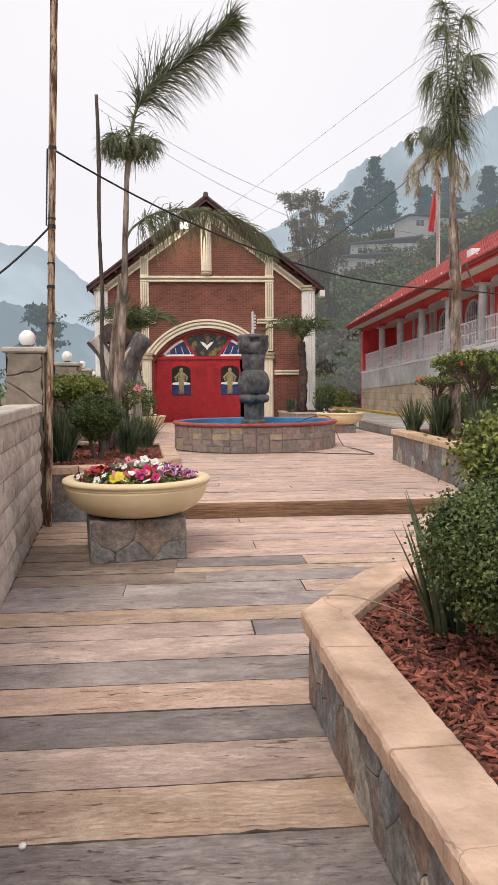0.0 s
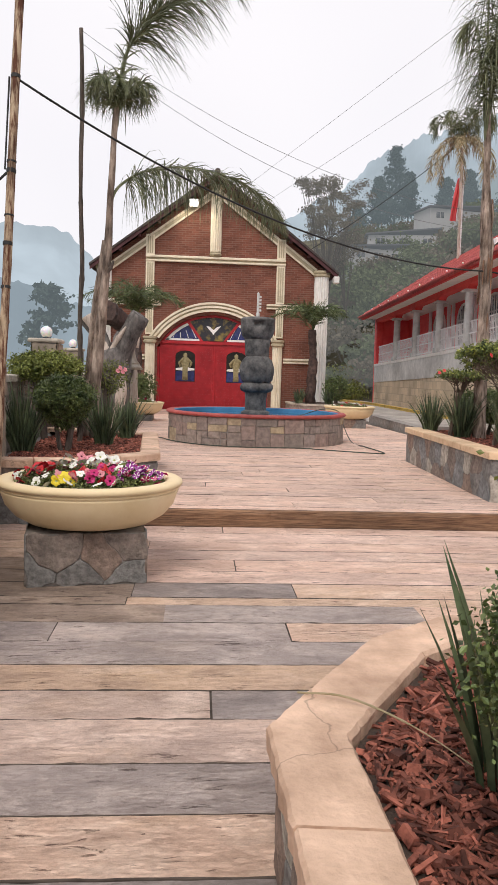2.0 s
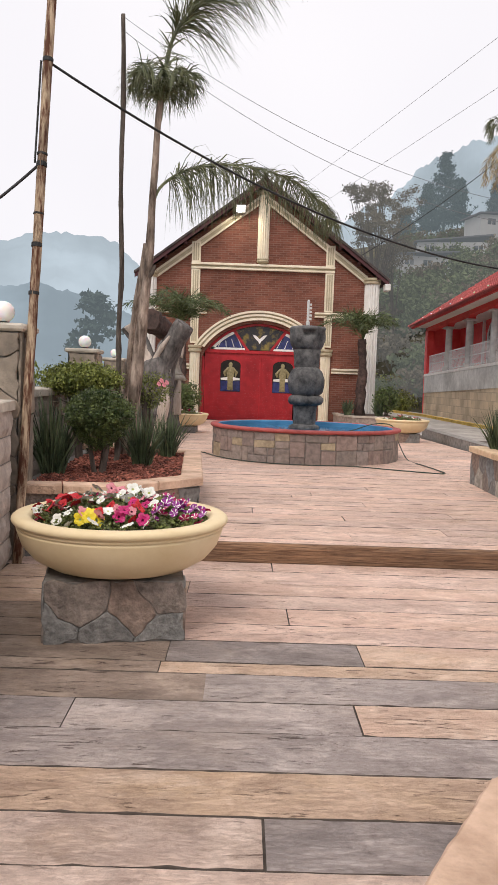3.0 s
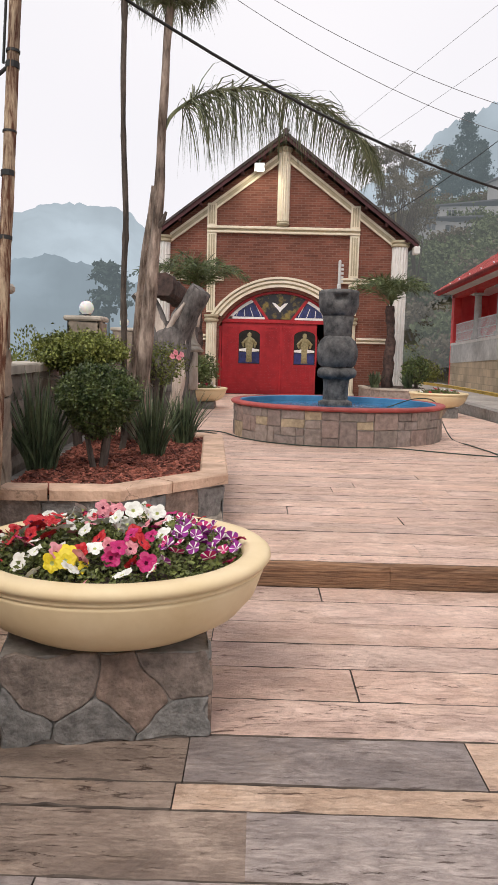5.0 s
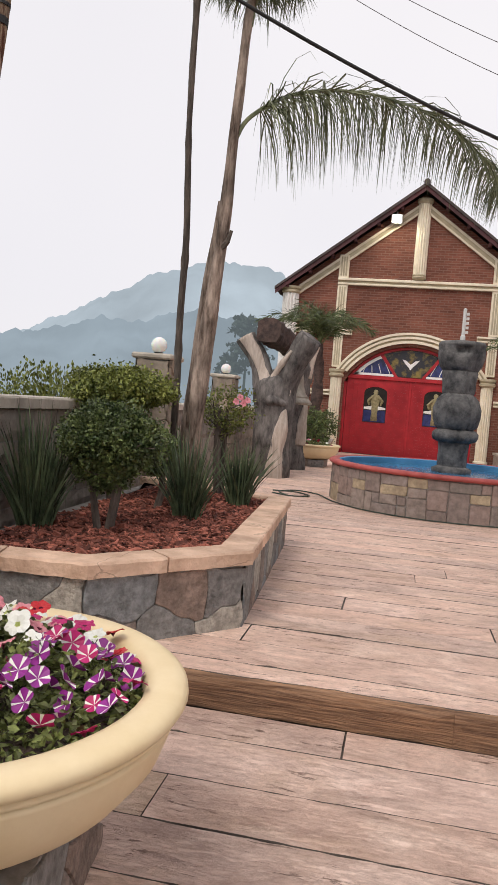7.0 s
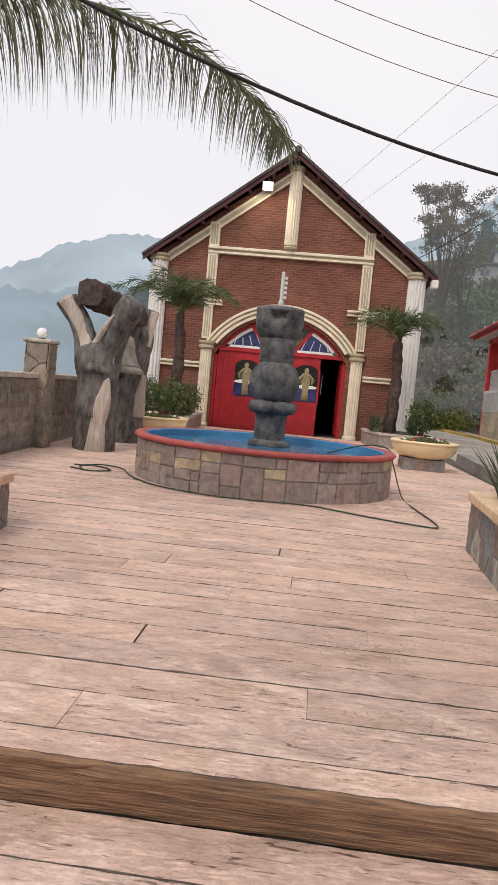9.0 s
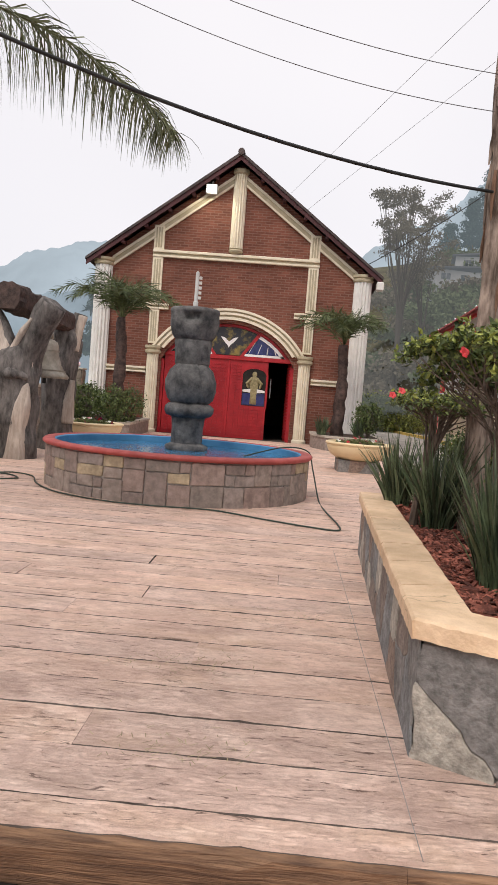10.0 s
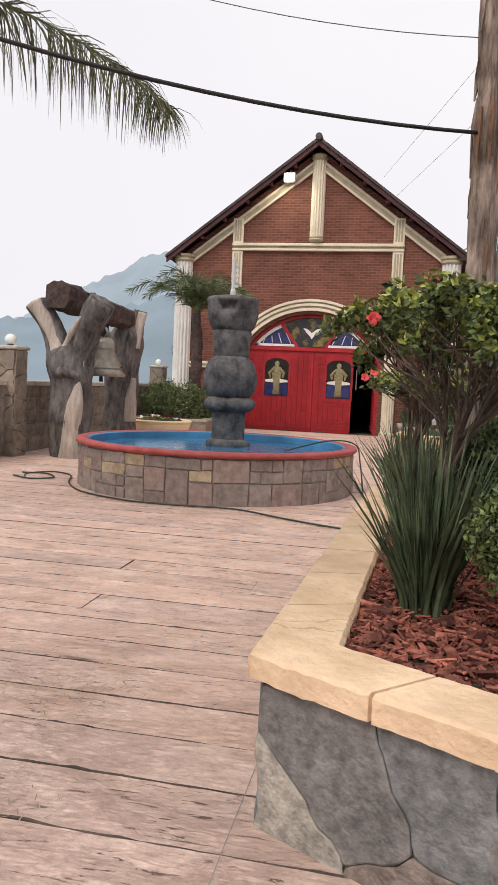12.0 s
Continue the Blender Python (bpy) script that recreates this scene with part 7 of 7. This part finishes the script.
CAB_A, CAB_B = (4.2, 44.0, 7.6), (16.0, 44.0, 16.4)
CABLES = (("cable", "thick black cable slung from pole to palm", POLE(3.84), (3.37, 9.92, 2.78), 0.36, 0.010, M_tape),
          ("cable", "black cable running on behind the palm", (3.42, 10.02, 2.80), (12.0, 13.5, 3.5), 0.30, 0.010, M_tape),
          ("cable", "dark cable strung behind the church to the hillside", CAB_A, CAB_B, 0.5, 0.022, M_tape),
          ("cable", "black cable running off over the wall", POLE(3.06), (-3.7, 5.7, 1.75), 0.30, 0.011, M_tape),
          ("wire", "thin overhead wire past the church roof", (1.6, 40.0, 10.78), (15.0, -7.2, 12.0), 0.0, 0.0062, M_wire),
          ("wire", "second thin overhead wire past the church roof", (0.41, 42.95, 9.0), (13.2, 8.0, 12.0), 0.0, 0.0062, M_wire),
          ("wire", "wavy thin wire tied to the palm trunk", (3.38, 10.0, 3.297), (-1.60, 9.2, 4.98), 0.40, 0.0026, M_wire),
          ("wire", "wavy thin wire tied to the palm trunk", (3.38, 10.03, 3.54), (-1.60, 9.16, 5.10), 0.36, 0.0026, M_wire))
for name, lab, a, b, sag, r, mt in CABLES:
    c = thing(name, lab, "cable", "overhead cables")
    part("strand", tube(sag_line(a, b, sag), r, 6), mt, c, smooth=True)

# ------------------------------------------------------------------ hillside: trees, houses, flag


def pine(x, y, h, seed, label, width=0.24):
    z = ground_z(x, y)
    t = thing("pine_tree", label, "tree", at=(x, y, z - 0.3))
    rng = random.Random(seed)
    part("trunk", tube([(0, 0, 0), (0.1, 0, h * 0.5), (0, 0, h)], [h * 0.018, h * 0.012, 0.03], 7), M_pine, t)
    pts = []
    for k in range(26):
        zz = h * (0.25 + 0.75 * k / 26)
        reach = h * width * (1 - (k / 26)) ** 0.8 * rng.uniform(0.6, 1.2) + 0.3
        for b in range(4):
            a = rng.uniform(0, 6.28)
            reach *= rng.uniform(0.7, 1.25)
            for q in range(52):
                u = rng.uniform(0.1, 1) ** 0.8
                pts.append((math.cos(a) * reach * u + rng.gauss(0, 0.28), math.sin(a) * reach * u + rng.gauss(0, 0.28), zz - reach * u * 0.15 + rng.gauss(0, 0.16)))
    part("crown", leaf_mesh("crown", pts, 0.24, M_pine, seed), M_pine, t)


def broad_tree(x, y, h, crown, seed, label, mt, leaves=2600, bare=0.45, size=0.22, stems=13, tuft=0.20):
    z = ground_z(x, y)
    t = thing("tree", label, "tree", at=(x, y, z - 0.3))
    rng = random.Random(seed)
    bm = bmesh.new()
    tips = []
    for k in range(stems):
        a = rng.uniform(0, 6.28)
        r = crown * rng.uniform(0.2, 0.95)
        top = Vector((math.cos(a) * r, math.sin(a) * r, h * rng.uniform(0.66, 0.97)))
        tube(curve_pts([(0, 0, 0), (top.x * 0.12, top.y * 0.12, h * bare * 0.7), (top.x * 0.6, top.y * 0.6, h * 0.62), tuple(top)], 5), [h * 0.0052] * 5 + [h * 0.0030] * 6 + [0.015] * 5, 5, bm)
        tips.append(top)
        for q in range(3):
            fork = Vector((top.x * 0.7, top.y * 0.7, h * rng.uniform(0.60, 0.74)))
            tip = top + Vector((rng.gauss(0, 1), rng.gauss(0, 1), rng.gauss(-0.2, 0.5))) * crown * 0.28
            tube([fork, fork.lerp(tip, 0.5) + Vector((0, 0, 0.1)), tip], [0.03, 0.022, 0.012], 4, bm)
            tips.append(tip)
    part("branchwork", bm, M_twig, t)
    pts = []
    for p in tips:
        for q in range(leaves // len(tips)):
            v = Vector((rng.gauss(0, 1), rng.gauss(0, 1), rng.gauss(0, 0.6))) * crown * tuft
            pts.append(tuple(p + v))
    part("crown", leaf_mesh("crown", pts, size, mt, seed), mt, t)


def polar(az, d):
    return d * math.sin(radians(az)), d * math.cos(radians(az)) - 0.8


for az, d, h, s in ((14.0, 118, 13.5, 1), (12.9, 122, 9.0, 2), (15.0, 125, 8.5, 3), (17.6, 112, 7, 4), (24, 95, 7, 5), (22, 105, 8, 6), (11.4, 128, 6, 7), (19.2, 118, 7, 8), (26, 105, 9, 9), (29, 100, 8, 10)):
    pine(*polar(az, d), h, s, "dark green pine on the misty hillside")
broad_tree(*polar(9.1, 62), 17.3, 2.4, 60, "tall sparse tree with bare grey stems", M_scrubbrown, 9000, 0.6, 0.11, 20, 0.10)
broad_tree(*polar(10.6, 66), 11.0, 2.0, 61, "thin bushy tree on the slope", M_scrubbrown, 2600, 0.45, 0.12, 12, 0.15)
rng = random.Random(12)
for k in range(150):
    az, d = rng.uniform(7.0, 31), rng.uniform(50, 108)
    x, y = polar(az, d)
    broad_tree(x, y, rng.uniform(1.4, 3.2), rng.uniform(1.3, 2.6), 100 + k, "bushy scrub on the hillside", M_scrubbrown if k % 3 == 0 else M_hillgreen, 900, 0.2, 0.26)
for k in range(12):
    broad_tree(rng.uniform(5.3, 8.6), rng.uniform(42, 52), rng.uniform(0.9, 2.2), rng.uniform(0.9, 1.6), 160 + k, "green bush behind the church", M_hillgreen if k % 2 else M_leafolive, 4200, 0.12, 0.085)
for k in range(9):
    x, y = -4.2 - rng.uniform(0, 2.0), 7.5 + 1.1 * k
    t = thing("hedge_plant", "pale green bushy plants beyond the wall", "shrub", at=(x, y, ground_z(x, y)))
    hh = 1.62 - ground_z(x, y)
    part("crown", leaf_mesh("crown", shell_points(6000, (0, 0, hh * 0.5), (0.8, 0.8, hh * 0.5), 300 + k, lump=0.5, inner=0.4), 0.035, M_leafolive, 300 + k), M_leafolive, t)
    part("stem", tube([(0, 0, -0.1), (0.05, 0, hh * 0.7)], [0.03, 0.015], 5), M_barkdark, t)
x, y = -12.3, 62
t = thing("pine_tree", "dark pine standing alone in the valley mist", "tree", at=(x, y, -12))
pts = []
prng = random.Random(5)
for k in range(22):
    zz, a = 15.6 + 4.6 * k / 22, prng.uniform(0, 6.28)
    reach = (1.9 - 1.5 * k / 22) * prng.uniform(0.5, 1.1)
    for q in range(70):
        pts.append((reach * math.cos(a) + prng.gauss(0, 0.42), reach * math.sin(a) + prng.gauss(0, 0.42), zz + prng.gauss(0, 0.13)))
part("trunk", tube([(0, 0, 0), (0, 0, 19.8)], [0.25, 0.06], 7), M_pine, t)
part("crown", leaf_mesh("crown", pts, 0.3, M_pine, 88), M_pine, t)


def house(az, d, w, dep, h, label, roof_mt, rz=0, lift=0.0):
    x, y = polar(az, d)
    z = ground_z(x, y) + lift
    hs = thing("house", label, "house", at=(x, y, z), rz=rz)
    part("wall", a_box(-w / 2, w / 2, -dep / 2, dep / 2, -3, h), M_house, hs)
    part("roof", slab_xz([(-w / 2 - 0.4, h), (w / 2 + 0.4, h + 0.7), (w / 2 + 0.4, h + 0.85), (-w / 2 - 0.4, h + 0.15)], -dep / 2 - 0.4, dep / 2 + 0.4), roof_mt, hs)
    for k in range(3):
        wx = -w / 2 + w * (k + 0.5) / 3
        win = part("window", a_box(wx - 0.5, wx + 0.5, -dep / 2 - 0.03, -dep / 2 - 0.004, h * 0.35, h * 0.75), M_windowdark, hs)
        part("window_frame", a_box(wx - 0.03, wx + 0.03, -dep / 2 - 0.06, -dep / 2 - 0.031, h * 0.35, h * 0.75), M_house, win)


# roof sheets get painted mist too: a fifth of the shader is emission
M_zinc = painted_haze_mat("misty_sheet_roof", (0.055, 0.055, 0.06), (0.40, 0.44, 0.47), 1.0, 0.20)
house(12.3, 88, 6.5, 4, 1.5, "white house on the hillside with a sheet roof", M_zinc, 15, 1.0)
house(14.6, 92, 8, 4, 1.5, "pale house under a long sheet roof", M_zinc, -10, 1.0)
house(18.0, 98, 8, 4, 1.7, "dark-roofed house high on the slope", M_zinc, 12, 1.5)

fl = thing("flagpole", "white flagpole with a hanging red and white flag", "flagpole")
FPX, FPY = 12.75, 38.0
part("mast", tube([(FPX, FPY, -0.1), (FPX, FPY, 11.8)], [0.09, 0.05], 8), M_whitepaint, fl)
for name, mt, x0, x1 in (("flag_red", M_redwall, -0.62, -0.25), ("flag_white", M_whitepaint, -0.30, -0.04)):
    bm = bmesh.new()
    rows = []
    for i in range(9):
        z = 11.5 - 2.1 * i / 8
        rows.append([bm.verts.new((FPX + (x0 + (x1 - x0) * k / 5) * (0.45 + 0.55 * i / 8), FPY + 0.12 * math.sin(k * 2.2 + i * 0.5), z)) for k in range(6)])
    for p, q in zip(rows, rows[1:]):
        for k in range(5):
            bm.faces.new((p[k], p[k + 1], q[k + 1], q[k]))
    part(name, bm, mt, fl, smooth=True)
pd = thing("palm_tree", "palm with a skirt of dry yellow fronds behind the building", "palm", at=(11.75, 35.5, 0))
part("trunk", tube([(0, 0, -0.1), (0.1, 0, 6), (0, 0, 12.2)], [0.11, 0.07, 0.06], 9), M_stumplight, pd)
for i in range(16):
    a = i * 0.3927
    c, s = math.cos(a), math.sin(a)
    dry = i % 2
    r = 1.3
    ctrl = [(0, 0, 12.5), (c * 0.5, s * 0.5, 12.6 if dry else 13.4), (c * r, s * r, 11.9 if dry else 13.5), (c * r * 1.1, s * r * 1.1, 10.8 if dry else 12.9)]
    part("frond", frond_mesh("frond", ctrl, 150, 0.75, M_drypalm if dry else M_palmleaf, 400 + i, 0.5, 0.02, 0.1, width=0.014), None, pd)

# ------------------------------------------------------------------ small litter and lights
litter = bmesh.new()
rng = random.Random(31)
for cx, cy, n, r in ((1.86, 8.42, 90, 0.16), (1.92, 7.62, 80, 0.14), (2.35, 9.3, 30, 0.12), (0.3, 9.9, 30, 0.2)):
    for k in range(n):
        x, y, a, l = cx + rng.gauss(0, r), cy + rng.gauss(0, r * 0.6), rng.uniform(0, 3.14), rng.uniform(0.006, 0.018)
        z = UP_Z + 0.003
        d, s = Vector((math.cos(a), math.sin(a), 0)) * l, Vector((-math.sin(a), math.cos(a), 0)) * 0.0014
        p = Vector((x, y, z))
        litter.faces.new([litter.verts.new(v) for v in (p - d - s, p + d - s + Vector((0, 0, 0.003)), p + d + s + Vector((0, 0, 0.003)), p - d + s)])
lt = part("dry_straw", litter, M_drypalm)
tagged(lt, "scattered dry straw bits on the planks", "litter", kind="stuff")
peb = bmesh.new()
bmesh.ops.create_icosphere(peb, subdivisions=2, radius=0.012, matrix=Matrix.Translation((-1.02, 1.42, 0.008)) @ Matrix.Diagonal((1, 1.3, 0.7, 1)))
tagged(part("pebble", peb, M_white), "small white pebble lying on the planks", "pebble")
for k in range(12):
    y = 20.5 + 1.65 * k
    bulb = bmesh.new()
    bmesh.ops.create_icosphere(bulb, subdivisions=2, radius=0.035, matrix=Matrix.Translation((BX - 0.86, y, 5.40 - 0.0307 * (y - 23.9))))
    tagged(part("eave_bulb", bulb, M_globe, smooth=True), "small white bulb fixed to the tiled eave", "bulb", "bulbs along the eave")

# ------------------------------------------------------------------ the planks, last
LOW = [round(1.435 - 0.303 * k, 3) for k in range(17, 0, -1)] + [1.435, 1.74, 2.05, 2.355, 2.65, 2.955, 3.295, 3.565, 3.85, 4.155, 4.45, 4.765, 4.915, 5.23, 5.53, 5.85, 6.145, 6.44, 6.785, STEP_Y - 0.004]
STAINS = {14: ("mix", []), 15: ("ochre", []), 16: ("dark", []), 17: ("ochre", []), 18: ("mix", []), 19: ("dark", []), 20: ("tan", []), 21: ("grey", []), 22: ("mix", []), 23: ("mix", [(-0.135, "dark"), (0.75, "tan")]),
          24: ("ochre", []), 25: ("grey", []), 26: ("dark", [(-0.95, "grey"), (0.293, "tan")]), 27: ("damp", [(-0.385, "grey"), (1.1, "tan")]), 28: ("damp", [(-0.62, "ochre")]), 29: ("damp", [(-0.6, "dark"), (0.42, "tan")]),
          30: ("damp", [(-0.75, "up2")]), 31: ("damp", [(-1.2, "up"), (0.073, "up")]), 32: ("ochre", [(-1.1, "up2")]), 33: ("ochre", [(-0.58, "up")]), 34: ("ochre", [(-0.9, "up2")]), 35: ("up2", [(0.024, "up")])}
lay(lower, LOW, lambda y: round(float(np.interp(y, (-4.0, 0.5, 3.9, 7.0), (-1.05, -1.36, -1.70, -2.0))) - 0.02, 2), 4.5, ("tan", "mix", "grey"), 3, lambda y: 0.0, (1.8, 2.4, 3.2), STAINS, (-2.5, 1.6))
HIGH = [STEP_Y + 0.022, 7.24, 7.565, 7.865, 8.145, 8.42, 8.72, 9.0, 9.28, 9.42, 9.69, 10.0, 10.28, 10.55] + [round(10.55 + 0.298 * k, 3) for k in range(1, 58)]
BUTTS = {1: ("up", [(0.697, "up2")]), 2: (None, [(-0.567, "up"), (1.56, "up2")]), 3: ("up2", []), 4: ("up", [(0.755, "up")]), 5: ("up2", [(-0.115, None), (1.86, "up")]), 6: ("up", []), 7: ("up2", [(1.087, "up")]),
         9: ("up", [(0.34, None), (1.44, "up2")]), 10: ("up2", [(0.58, "up")]), 11: ("up", [(2.238, "up2")]), 12: ("up2", [(1.325, "up")])}
lay(upper, HIGH, lambda y: round(float(np.interp(y, (7.0, 11.2, 16.0, 25.9, 27.7), (-2.18, -2.42, -2.80, -3.72, -3.75))) - 0.02, 2), 4.5, ("up", "up", "up2"), 9, upper_z, (1.6, 2.3, 3.1), BUTTS)

bm = bmesh.new()
rows = []
for i in range(15):
    y = 7.1 + 0.3 * i
    rows.append([bm.verts.new((2.674 + 0.002 * (y - 7.1) + dx, y, upper_z(y) + 0.0025)) for dx in (-0.0015, 0.0015)])
for p, q in zip(rows, rows[1:]):
    bm.faces.new((p[0], p[1], q[1], q[0]))
tagged(part("expansion_joint", bm, M_mortar), "thin dark saw-cut joint across the stamped planks", "joint", kind="structure")
